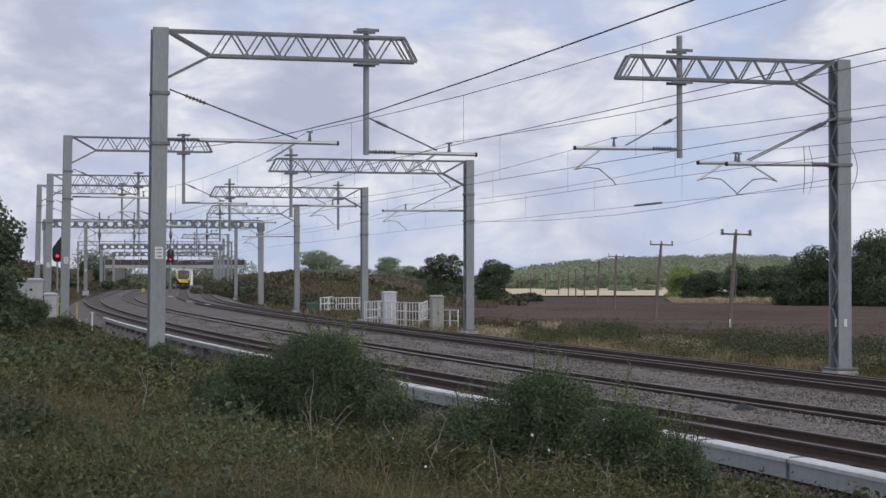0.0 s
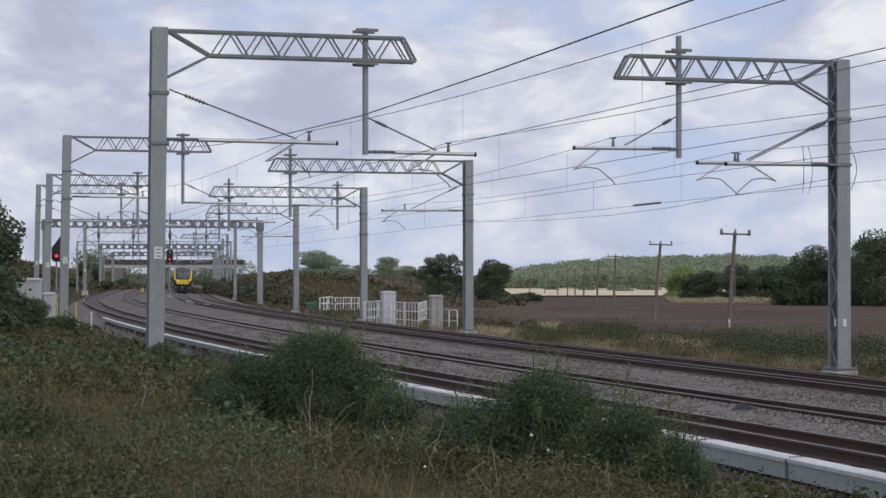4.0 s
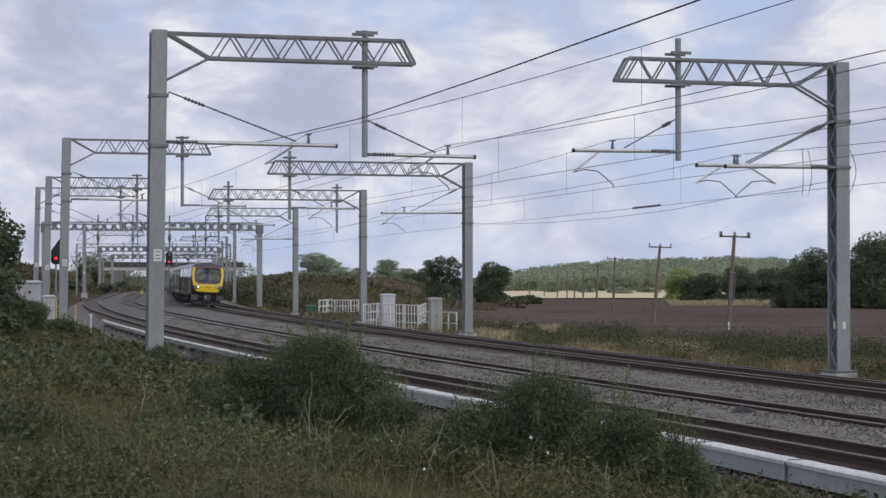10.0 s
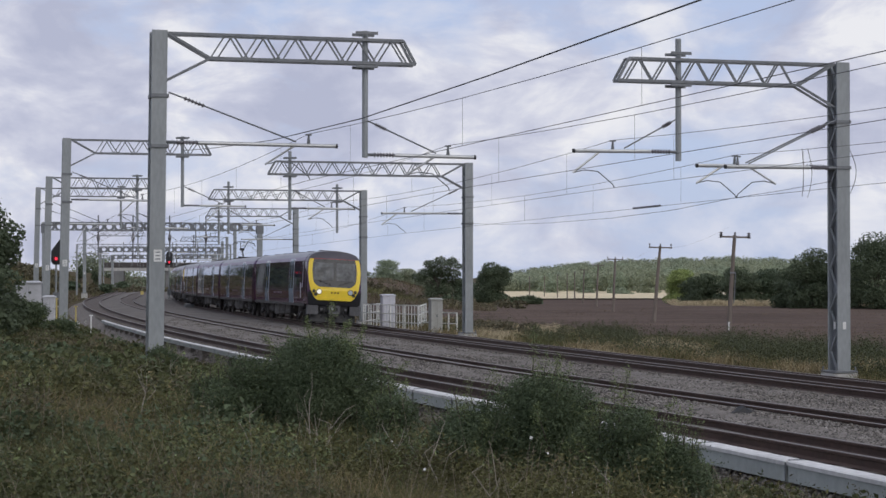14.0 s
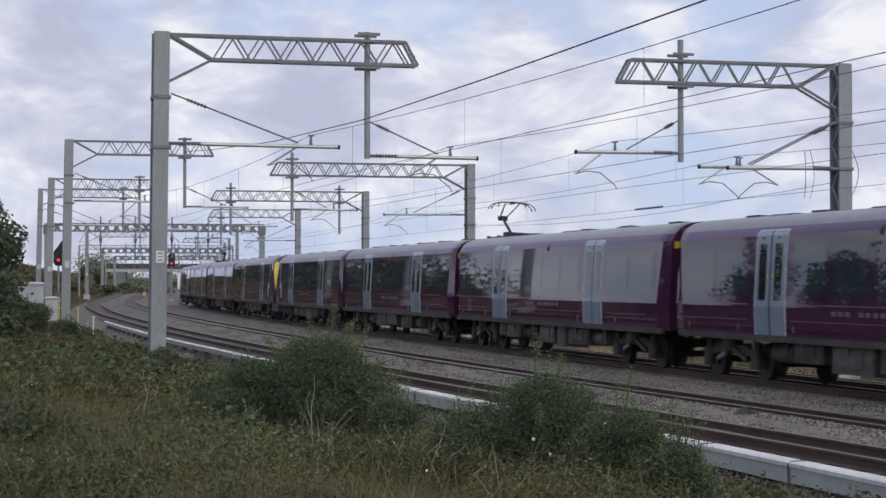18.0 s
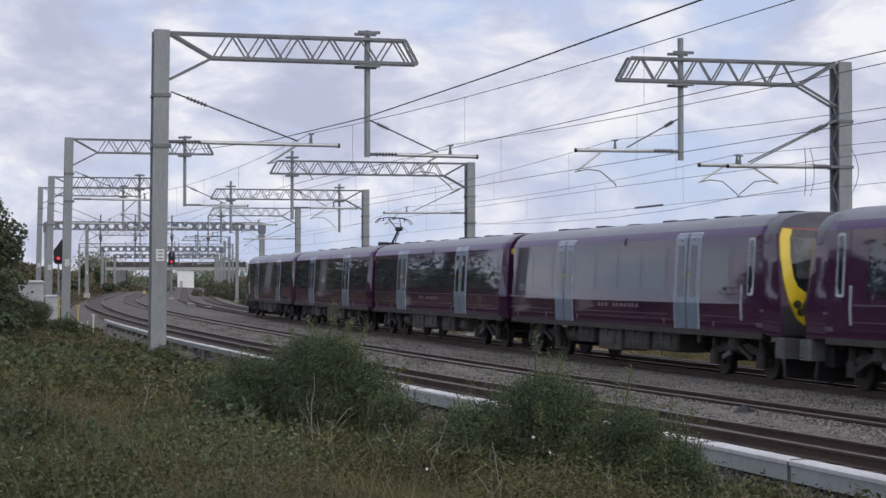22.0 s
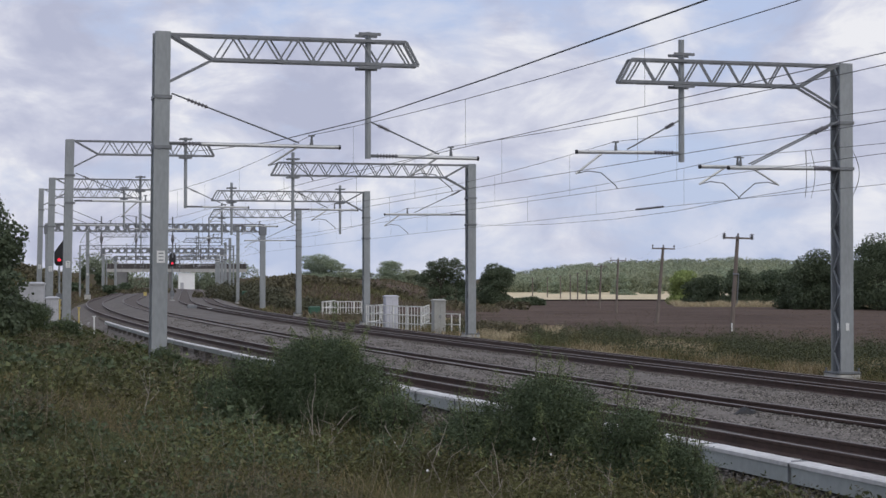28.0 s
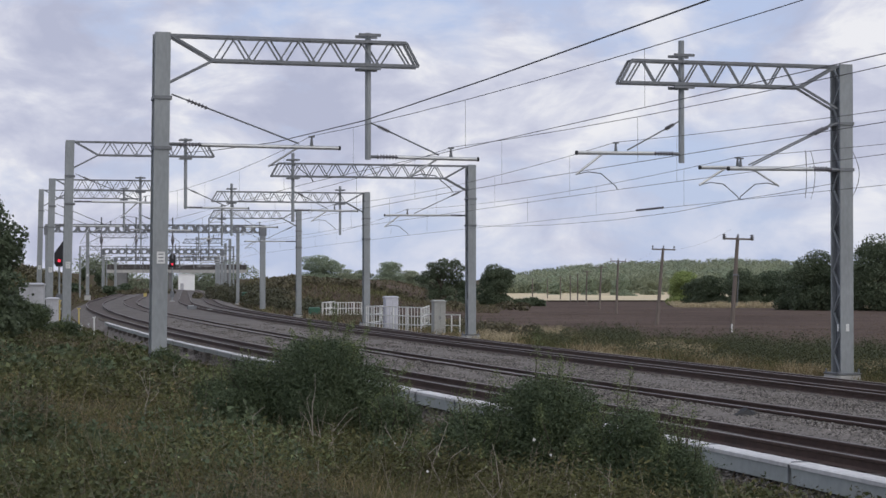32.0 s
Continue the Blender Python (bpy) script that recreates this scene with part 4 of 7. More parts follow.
def car(kind):
    """kind: 'cab' with a driving end at +x, 'panto' with a pantograph near -x, or 'plain'."""
    rng = random.Random({"cab": 1, "panto": 2, "plain": 3, "panto_turned": 2}[kind])
    th = thing("train_car", None, {"cab": "purple electric train driving car with a yellow front, moving", "panto": "purple electric train car with a raised pantograph, moving", "panto_turned": "purple electric train car with a raised pantograph at its end, moving", "plain": "purple electric train middle car, moving"}[kind], "train car", "eight coupled train cars")
    x0, x1 = -9.98, (9.0 if kind == "cab" else 9.98)
    g = Geo()

    def end_ring(xe, e, u):
        """The last stretch draws in towards the gangway; the bend leans with height. u: 0 at the bend, 1 at the end."""
        out = []
        for p in section(xe):
            bend = 0.62 - 0.30 * smooth01((p.z - 1.5) / 1.9)
            out.append(Vector((xe - e * bend * (1 - u), p.y * (1 - 0.075 * u), p.z)))
        return out
    rings = [end_ring(x0, -1, 1), end_ring(x0, -1, 0)] + [section(x0 + 0.8 + (x1 - x0 - 1.6) * i / 8) for i in range(9)] + ([section(x1 - 0.3), section(x1)] if kind == "cab" else [end_ring(x1, 1, 0), end_ring(x1, 1, 1)])
    ring_mats(g, rings)
    sh = part("body_shell", g, (TM["purple"], TM["roof"], TM["roof_edge"]), th)
    sh.data.polygons.foreach_set("use_smooth", np.array(g.s) > 0)
    for xx in ((x0,) if kind == "cab" else (x0, x1)):
        e = -1 if xx < 0 else 1
        g = Geo()
        g.box((xx + e * 0.1, 0, 2.3), (0.24, 2.1, 2.5), chamfer=0.05)
        part("gangway", g, TM["grey"], th)
        g = Geo()
        g.box((xx + e * 0.03, 1.12, 3.14), (0.05, 0.2, 0.17))
        g.box((xx + e * 0.03, -1.12, 3.14), (0.05, 0.2, 0.17))
        part("end_marker", g, TM["yellow"], th)
    doors = (-4.5, 4.7 if kind == "cab" else 4.5)
    for side in (-1, 1):
        # dark glossy window bands between the doors with single panes let in
        spans = [(-9.2, -5.55, 2), (-3.45, 3.45, 4), (5.55, 9.2 if kind != "cab" else 7.35, 2 if kind != "cab" else 1)]
        for a, b, n in spans:
            bandp = part("window_band", panel(a, b, 1.84, 3.08, side, 0.003), TM["band"], th, "dark glossy window band flush with the side")
            w = (b - a) / n
            for i in range(n):
                part("window_pane", panel(a + w * i + 0.16, a + w * (i + 1) - 0.16, 1.98, 2.94, side, 0.007, 0.0), TM["pane"], bandp)
                part("vent_bar", panel(a + w * i + 0.16, a + w * (i + 1) - 0.16, 2.60, 2.625, side, 0.010, 0.0, 0.01), TM["band"], bandp)
        for dx in doors:
            part("door_surround", panel(dx - 0.78, dx + 0.78, 1.02, 3.36, side, 0.006), TM["edge"], th)
            part("door_seal", panel(dx - 0.035, dx + 0.035, 1.03, 3.34, side, 0.018, 0.0, 0.01), TM["seal"], th, "dark blue rubber seal between the leaves")
            for e in (-1, 1):
                d = part("door_leaf", panel(dx + e * 0.39 - 0.35, dx + e * 0.39 + 0.35, 1.04, 3.33, side, 0.014, 0.02, 0.05), TM["door"], th, "pale blue-grey sliding door leaf")
                part("door_window", panel(dx + e * 0.39 - 0.185, dx + e * 0.39 + 0.185, 1.80, 3.05, side, 0.020, 0.0), TM["glass"], d)
                part("door_button", panel(dx + e * 0.13 - 0.03, dx + e * 0.13 + 0.03, 2.28, 2.40, side, 0.022, 0.0, 0.02), TM["yellow_dull"], d)
                part("door_mark", panel(dx + e * 0.39 - 0.05, dx + e * 0.39 + 0.05, 3.14, 3.20, side, 0.019, 0.0, 0.02), TM["band"], d)
        # fine livery line, steps and marks
        for a, b in ((-9.8, -5.7), (-3.5, 3.5), (5.7, 8.6)):
            part("livery_line", panel(a, b, 1.70, 1.72, side, 0.005, 0.0, 0.004), TM["line"], th)
            part("livery_line", panel(a, b, 1.36, 1.375, side, 0.005, 0.0, 0.004), TM["line"], th)
        for xx in (-9.0, -6.2, -3.4, 3.2, 6.3):
            part("data_panel", panel(xx, xx + 0.07, 1.12, 1.25, side, 0.006, 0.0, 0.02), TM["lettering"], th)
        for i, wd in enumerate((0.2, 0.2, 0.2, 0, 0.2, 0.17, 0.2, 0.2, 0.2, 0.17, 0.17)):
            if wd:
                part("lettering_bar", panel(-1.6 + i * 0.29, -1.6 + i * 0.29 + wd, 1.50, 1.60, side, 0.0055, 0.0, 0.015), TM["lettering"], th)
        part("side_lamp", panel(0.3, 0.40, 3.12, 3.32, side, 0.02, 0.0, 0.03), TM["panto"], th)
        # sill beam and gear under the floor
        g = Geo()
        g.box((0 if kind != "cab" else -0.3, side * 1.32, 0.97), (19.4 if kind != "cab" else 18.6, 0.1, 0.14))
        part("sole_bar", g, TM["under"], th)
    xs = -4.8
    while xs < 4.6:
        w = rng.choice((0.7, 1.1, 1.5, 1.9))
        h = rng.uniform(0.4, 0.62)
        shade = TM["under_grey"] if rng.random() < 0.45 else TM["under"]
        tank = 0.9 < w < 1.3
        for sy in (-1, 1):
            g = Geo()
            if tank:
                g.tube((xs + 0.05, sy * 0.98, 0.66), (xs + w - 0.05, sy * 0.98, 0.66), 0.21, n=14)
                part("air_tank", g, shade, th)
                for e in (0.2, 0.8):
                    g = Geo()
                    g.box((xs + w * e, sy * 0.98, 0.76), (0.05, 0.46, 0.34))
                    part("tank_strap", g, TM["under"], th)
                continue
            g.box((xs + w / 2, sy * 0.88, 0.92 - h / 2), (w * 0.9, 0.78, h), chamfer=0.05)
            case = part("equipment_case", g, shade, th)
            g = Geo()
            g.box((xs + w / 2, sy * 1.28, 0.92 - h / 2), (w * 0.5, 0.03, h * 0.6))
            part("case_cover", g, shade, case)
            if w > 1.8:
                for q in range(4):
                    g = Geo()
                    g.box((xs + w * (0.26 + 0.16 * q), sy * 1.30, 0.86 - h / 2), (0.018, 0.012, 0.10))
                    part("case_label", g, TM["pad"], case, "small white label")
        xs += w + rng.choice((0.1, 0.25, 0.7))
    for xx in (-5.4, -3, -1, 1, 3, 5.4):
        for sy in (-1, 1):
            g = Geo()
            g.box((xx, sy * 1.3, 0.85), (0.08, 0.06, 0.26))
            part("bracket", g, TM["under_grey"], th)
    for xc in (-7.1, 7.1):
        bogie(th, xc)
    # roof gear: low fairings and pods
    for xx, w in ((-5.5, 2.6), (-1.0, 1.6), (3.2, 2.6), (6.4, 1.2)) if "panto" not in kind else ((-3.4, 1.8), (0.2, 2.8), (5.0, 2.6)):
        g = Geo()
        g.loft([[(xx - w / 2, -0.7, 3.66), (xx - w / 2, 0.7, 3.66), (xx - w / 2, 0.6, 3.70), (xx - w / 2, -0.6, 3.70)],
                [(xx - w / 4, -0.95, 3.60), (xx - w / 4, 0.95, 3.60), (xx - w / 4, 0.66, 3.775), (xx - w / 4, -0.66, 3.775)],
                [(xx + w / 4, -0.95, 3.60), (xx + w / 4, 0.95, 3.60), (xx + w / 4, 0.66, 3.775), (xx + w / 4, -0.66, 3.775)],
                [(xx + w / 2, -0.7, 3.66), (xx + w / 2, 0.7, 3.66), (xx + w / 2, 0.6, 3.70), (xx + w / 2, -0.6, 3.70)]])
        part("roof_pod", g, TM["grey"], th, "low dark roof fairing")
    for xx in (-7.4, -4.0, 1.2, 4.6, 8.2):
        g = Geo()
        g.box((xx, -0.30, 3.79), (0.8, 0.5, 0.04), chamfer=0.03)
        part("roof_box", g, TM["grey"], th)
    if kind in ("panto", "panto_turned"):
        xb, f = (-8.5, 1) if kind == "panto" else (8.2, -1)
        g = Geo()
        g.box((xb, 0, 3.79), (1.5, 1.0, 0.04))
        g.box((xb + 1.15 * f, 0, 3.86), (0.55, 0.9, 0.16), chamfer=0.05)
        for ex in (-0.62, 0.62):
            for ey in (-0.5, 0.5):
                g.tube((xb + ex, ey, 3.6), (xb + ex, ey, 3.84), 0.07, n=8)
        part("pantograph_base", g, TM["panto"], th)
        g = Geo()
        kx, kz = xb - 0.72 * f, 4.50
        g.tube((xb + 0.55 * f, 0, 3.86), (kx, 0, kz), 0.055, 0.045, n=8)
        for ey in (-0.1, 0.1):
            g.tube((kx, ey, kz), (xb + 0.35 * f, ey * 2.5, 4.96), 0.024)
        g.tube((kx, -0.16, kz), (kx, 0.16, kz), 0.09, n=12)
        g.tube((xb + 0.2 * f, 0.06, 3.9), (kx - 0.12 * f, 0.06, kz + 0.04), 0.02)
        part("pantograph_arm", g, TM["panto"], th)
        g = Geo()
        for ex in (-0.2, 0.2):
            g.line([(xb + 0.35 * f + ex, y_, z_) for y_, z_ in ((-0.80, 4.74), (-0.74, 4.86), (-0.62, 4.95), (-0.4, 5.0), (0, 5.02), (0.4, 5.0), (0.62, 4.95), (0.74, 4.86), (0.80, 4.74))], 0.017)
        for ey in (-0.48, 0.48):
            g.tube((xb + 0.35 * f - 0.2, ey, 4.97), (xb + 0.35 * f + 0.2, ey, 4.97), 0.02)
            g.tube((xb + 0.35 * f, ey, 4.97), (xb + 0.35 * f, ey, 4.84), 0.02)
        g.tube((xb + 0.35 * f - 0.25, 0, 4.97), (xb + 0.35 * f + 0.25, 0, 4.97), 0.03)
        part("pantograph_head", g, TM["panto"], th)
    if kind == "cab":
        nose(th)
    return th


def nose(th):
    """The driving end, raked back above the yellow apron."""
    def front_x(z, y):
        # plan curve and rake of the nose
        return 10.16 - 0.25 * max(0.0, z - 1.75) ** 1.25 - 0.16 * (abs(y) / 1.35) ** 2.5

    def face(points, proud=0.0, depth=0.05):
        g = Geo()
        out = [(front_x(z, y) + proud, y, z) for y, z in points]
        inn = [(front_x(z, y) - depth, y, z) for y, z in points]
        g.loft([inn, out])
        return g

    # shell from the last full section forward: purple below, grey dome above
    def nsec(t):
        r = []
        for a, z in [(0.0, 0.98)] + SECTION:
            k = 1 - 0.015 * t * t
            x = 9.0 + (front_x(z, a * k) - 9.0) * t
            zz = z - (0.06 * t * t * max(0.0, z - 3.1) if z > 3.1 else 0)
            r.append((x, a * k, zz))
        return r + [(x, -a, z) for x, a, z in reversed(r[1:-1])]
    g = Geo()
    ts = (0, 0.25, 0.5, 0.75, 0.9, 1.0)
    rings = [nsec(t) for t in ts]
    n = len(rings[0])
    g.v = [p for r in rings for p in r]
    for k in range(len(ts) - 1):
        for i in range(n):
            j = (i + 1) % n
            g.f.append((k * n + i, k * n + j, (k + 1) * n + j, (k + 1) * n + i))
            zm = (rings[k][i][2] + rings[k][j][2]) / 2
            g.s.append(1 if zm > 3.3 else 0)
    # front closed strip by strip, side to side
    base = (len(ts) - 1) * n
    for i in range(1, len(SECTION)):
        a0, a1 = base + i, base + i + 1
        b0, b1 = base + (n - i) % n, base + (n - i - 1) % n
        q = (a0, a1, b1, b0) if a1 != b1 else (a0, a1, b0)
        g.f.append(q)
        g.s.append(1 if g.v[a0][2] > 3.2 else 2 if g.v[a0][2] < 1.5 else 0)
    part("nose_shell", g, (TM["purple"], TM["dome"], TM["panto"]), th, smooth=True)
    # yellow surround: outer edge and the black windscreen opening
    outer = [(0.86, 1.25), (1.02, 1.38), (1.22, 1.75), (1.315, 2.2), (1.355, 2.7), (1.325, 3.15), (1.24, 3.36)]
    inner = [(0.74, 1.92), (0.86, 1.95), (1.05, 2.10), (1.11, 2.28), (1.15, 2.7), (1.12, 3.12), (1.05, 3.33)]
    for sy in (-1, 1):
        g = Geo()
        out_ = [(front_x(z, y) + 0.022, sy * y, z) for y, z in outer]
        in_ = [(front_x(z, y) + 0.022, sy * y, z) for y, z in inner]
        back = [(front_x(z, y) - 0.25, sy * (y + 0.012), z) for y, z in outer]
        k = len(outer)
        g.add(out_ + in_ + back, [(i, i + 1, k + i + 1, k + i)[::sy] for i in range(k - 1)] + [(i, 2 * k + i, 2 * k + i + 1, i + 1)[::sy] for i in range(k - 1)])
        part("yellow_pillar", g, TM["yellow"], th, "bright yellow edge of the cab front")
    g = Geo()
    rows = [[(front_x(z, y) + 0.022, y, z) for y in np.linspace(-w, w, 9)] for z, w in ((1.25, 0.86), (1.38, 1.02), (1.55, 1.10), (1.75, 1.15), (1.92, 0.76))]
    g.loft(rows, closed=False)
    part("yellow_apron", g, TM["yellow"], th, "bright yellow apron below the windscreen")
    g = Geo()
    rows = []
    for z, w in ((1.92, 0.75), (1.95, 0.86), (2.10, 1.05), (2.28, 1.115), (2.7, 1.155), (3.12, 1.125), (3.33, 1.055)):
        rows.append([(front_x(z, y) + 0.018, y, z) for y in np.linspace(-w, w, 11)])
    g.loft(rows, closed=False)
    part("windscreen_surround", g, TM["glass"], th, "black glossy windscreen surround", smooth=True)
    for sy in (-1, 1):
        g = Geo()
        rows = [[(front_x(z, y) + 0.026, sy * y, z) for y in np.linspace(0.07, 1.05, 6)][::sy] for z in np.linspace(2.26, 3.16, 5)]
        g.loft(rows, closed=False)
        part("windscreen", g, TM["screen"], th, "grey tinted windscreen pane")
        g = Geo()
        g.line([(front_x(2.0, 0.5) + 0.05, sy * 0.2, 2.02), (front_x(2.2, 0.7) + 0.05, sy * 0.5, 2.14), (front_x(2.3, 0.4) + 0.05, sy * 0.8, 2.24)], 0.016)
        part("wiper", g, TM["panto"], th)
        for yy, zz, r, m in ((0.80, 1.68, 0.125, "lamp_on" if sy < 0 else "lamp_off"), (1.06, 1.70, 0.075, "lamp_dark"), (0.97, 1.54, 0.075, "lamp_dark")):
            g = Geo()
            x = front_x(zz, yy)
            g.tube((x - 0.02, sy * yy, zz), (x + 0.05, sy * yy, zz), r * 1.15, n=16)
            rim = part("lamp_rim", g, TM["panto"], th)
            g = Geo()
            g.tube((x + 0.045, sy * yy, zz), (x + 0.07, sy * yy, zz), r * 0.9, n=16)
            part("lamp_lens", g, TM[m], rim)
        # ribbed buffer pad
        g = Geo()
        g.box((9.86, sy * 1.08, 0.75), (0.3, 0.55, 0.45), chamfer=0.03)
        pad = part("buffer_pad", g, TM["pad"], th, "grey ribbed buffer pad")
        for i in range(7):
            g = Geo()
            g.box((10.0, sy * 1.08, 0.55 + i * 0.065), (0.34, 0.55, 0.045))
            part("rib", g, TM["pad"], pad)
        door = part("cab_door", panel(8.05, 8.72, 1.10, 3.24, sy, 0.008), TM["purple"], th, "purple cab door with a tall narrow window")
        part("window_frame", panel(8.24, 8.56, 1.86, 3.16, sy, 0.014, 0.0), TM["edge"], door)
        part("window_glass", panel(8.29, 8.51, 2.02, 3.10, sy, 0.02, 0.0), TM["pane"], door)
        part("sliding_pane", panel(8.30, 8.44, 1.92, 2.50, sy, 0.024, 0.0, 0.02), TM["glass"], door)
        part("cab_handrail", panel(7.92, 7.95, 1.3, 2.1, sy, 0.03, 0.0, 0.01), TM["edge"], th)
        part("data_panel", panel(8.7, 9.05, 1.16, 1.26, sy, 0.006, 0.0, 0.01), TM["lettering"], th)
        part("side_yellow", panel(8.92, 9.12, 1.5, 1.56, sy, 0.005, 0.0, 0.02), TM["line"], th)
    for i in range(3):
        g = Geo()
        yy = -0.16 + 0.16 * i
        g.box((front_x(1.64, yy) + 0.03, yy, 1.64), (0.012, 0.07, 0.075))
        part("lettering_bar", g, TM["purple"], th)
    g = Geo()
    rows = [[(front_x(z, y) + 0.012, y, z) for y in np.linspace(-w, w, 9)] for z, w in ((3.345, 1.14), (3.368, 1.12))]
    g.loft(rows, closed=False)
    part("red_line", g, TM["red"], th)
    # valance, coupler, plough
    g = Geo()
    g.box((9.75, 0, 0.86), (0.5, 1.5, 0.36), chamfer=0.05)
    g.box((9.78, 0, 0.34), (0.12, 2.3, 0.40), Matrix.Rotation(-0.2, 3, "Y"))
    g.box((9.5, 0, 0.62), (0.4, 2.0, 0.4))
    part("front_valance", g, TM["panto"], th, "black valance and track guard under the cab")
    g = Geo()
    g.box((10.02, 0.0, 0.78), (0.44, 0.46, 0.36), chamfer=0.05)
    g.tube((9.6, 0, 0.76), (10.1, 0, 0.76), 0.12, n=10)
    coup = part("coupler", g, TM["pad"], th, "grey steel automatic coupler")
    g = Geo()
    for a, b in (((-0.25, 0.60), (0.25, 0.60)), ((0.25, 0.60), (0.25, 0.98)), ((0.25, 0.98), (-0.25, 0.98)), ((-0.25, 0.98), (-0.25, 0.60))):
        beam(g, (10.28, a[0], a[1]), (10.28, b[0], b[1]), 0.06)
    part("coupler_frame", g, TM["pad"], coup)
    g = Geo()
    g.tube((10.22, 0.08, 0.82), (10.34, 0.08, 0.82), 0.10, 0.08, n=12)
    part("coupler_cone", g, TM["panto"], coup)
    g = Geo()
    g.tube((10.22, -0.12, 0.82), (10.33, -0.12, 0.82), 0.06, n=10)
    part("coupler_cup", g, TM["edge"], coup)
    for sy in (-1, 1):
        g = Geo()
        g.tube((9.98, sy * 0.62, 0.80), (10.08, sy * 0.62, 0.80), 0.06, n=10)
        part("air_cock", g, TM["pad"], th)
    g = Geo()
    g.box((10.05, 0, 0.46), (0.36, 0.5, 0.1))
    part("coupler_box", g, TM["under_grey"], th)
    for sy in (-1, 1):
        g = Geo()
        g.line([(10.0, sy * 0.45, 0.9), (10.1, sy * 0.5, 0.6), (9.95, sy * 0.62, 0.4)], 0.03)
        part("air_hose", g, TM["panto"], th)


# distance of the train's nose along track 3 at each second
NOSE = [(0, 340), (1, 315.5), (2, 291), (3, 266.5), (3.5, 254), (4.5, 230), (5.5, 206.5), (6, 195.3), (7, 173.8), (8, 154), (9, 135.5), (10, 117.7), (11, 100.9), (12, 84.4),
        (13, 67.3), (14, 49.9), (15, 32.3), (16, 14.8), (17, -2.5), (18, -19.8), (19, -37.2), (20, -54.3), (21, -71.3), (22, -88.3), (23, -105.2), (24, -122.2), (25, -139.2), (26, -156.2), (27, -173.2),
        (28, -190.2), (29, -207.2), (30, -224.2), (31, -241.2), (32, -258.2)]
NT, NS = zip(*NOSE)
NTAN = np.gradient(NS, NT)


def nose_at(t):
    k = min(max(int(np.searchsorted(NT, t)) - 1, 0), len(NT) - 2)
    h = NT[k + 1] - NT[k]
    u = (t - NT[k]) / h
    return ((2 * u ** 3 - 3 * u ** 2 + 1) * NS[k] + (u ** 3 - 2 * u ** 2 + u) * h * NTAN[k] + (-2 * u ** 3 + 3 * u ** 2) * NS[k + 1] + (u ** 3 - u ** 2) * h * NTAN[k + 1])


def car_pose(t, i, back):
    mid = nose_at(t) + 20.44 * i + (0.62 if i > 3 else 0) + 10.16
    a, b = at(mid - 7.1), at(mid + 7.1)
    c, d = (a + b) / 2, a - b
    m = Matrix.Translation(c) @ Matrix.Rotation(math.atan2(d.y, d.x), 4, "Z") @ Matrix.Rotation(radians(-2.8), 4, "X")
    return m @ Matrix.Rotation(math.pi, 4, "Z") if back else m


CAB, PAN, PLN, PAN2 = car("cab"), car("panto"), car("plain"), car("panto_turned")
ORDER = [(CAB, False), (PAN, False), (PLN, False), (CAB, True), (CAB, False), (PLN, False), (PAN2, False), (CAB, True)]
cars, used = [], set()
for i, (kind_, back) in enumerate(ORDER):
    m0 = car_pose(0, i, back)
    if kind_ in used:
        c = copy_thing(kind_, m0)
    else:
        c = kind_
        used.add(kind_)
        c.matrix_basis = m0
    cars.append((c, i, back))


# ---- lineside things ----
def side_trough():
    th = thing("cable_trough", None, "raised grey cable trough with white lids beside the track", "cable trough", kind="structure")
    L = 2.5
    body, lid, post, strap = {}, {}, None, None
    for i in range(-12, 23):
        s = i * L
        a, b = at(s, TROUGH(s)), at(s + L * 0.985, TROUGH(s + L))
        d = b - a
        ang = math.atan2(d.y, d.x)
        if not body:
            g = Geo()
            w, h, t = 0.25, 0.22, 0.03
            g.loft([[(x, -w / 2, -h), (x, w / 2, -h), (x, w / 2, -0.03), (x, w / 2 - t, -0.03), (x, w / 2 - t, -h + t), (x, -w / 2 + t, -h + t), (x, -w / 2 + t, -0.03), (x, -w / 2, -0.03)] for x in (0, L * 0.985)])
            body["m"] = g.mesh("trough_body", M["trough"])
            g = Geo()
            w = 0.275
            g.loft([[(x, -w / 2, -0.03), (x, w / 2, -0.03), (x, w / 2, 0.015), (x, w / 2 - 0.03, 0.03), (x, -w / 2 + 0.03, 0.03), (x, -w / 2, 0.015)] for x in (0.0, L * 0.99)])
            lid["m"] = g.mesh("trough_lid", M["trough_lid"])
            g = Geo()
            g.box((0.0, 0, -0.50), (0.12, 0.22, 0.58), chamfer=0.02)
            post = g.mesh("trough_post", M["sleeper"])
            g = Geo()
            for c, d in (((0, -0.138, -0.10), (0.025, 0.012, 0.22)), ((0, 0.138, -0.10), (0.025, 0.012, 0.22)), ((0, 0, 0.034), (0.025, 0.2, 0.012))):
                g.box(c, d)
            strap = g.mesh("joint_strap", M["galv_dark"])
        rng = random.Random(i)
        sink = Matrix.Diagonal((1, 0.75, 0.6, 1)) if i > 1 else Matrix.Identity(4)
        m = Matrix.Translation((a.x, a.y, 0.15 + rng.uniform(-0.006, 0.006))) @ Matrix.Rotation(ang + rng.uniform(-0.004, 0.004), 4, "Z")
        for nm, me in (("trough_body", body["m"]), ("trough_lid", lid["m"]), ("trough_post", post), ("joint_strap", strap)):
            o = new(nm, me)
            o.parent = th
            o.matrix_basis = m @ sink
    return th


side_trough()


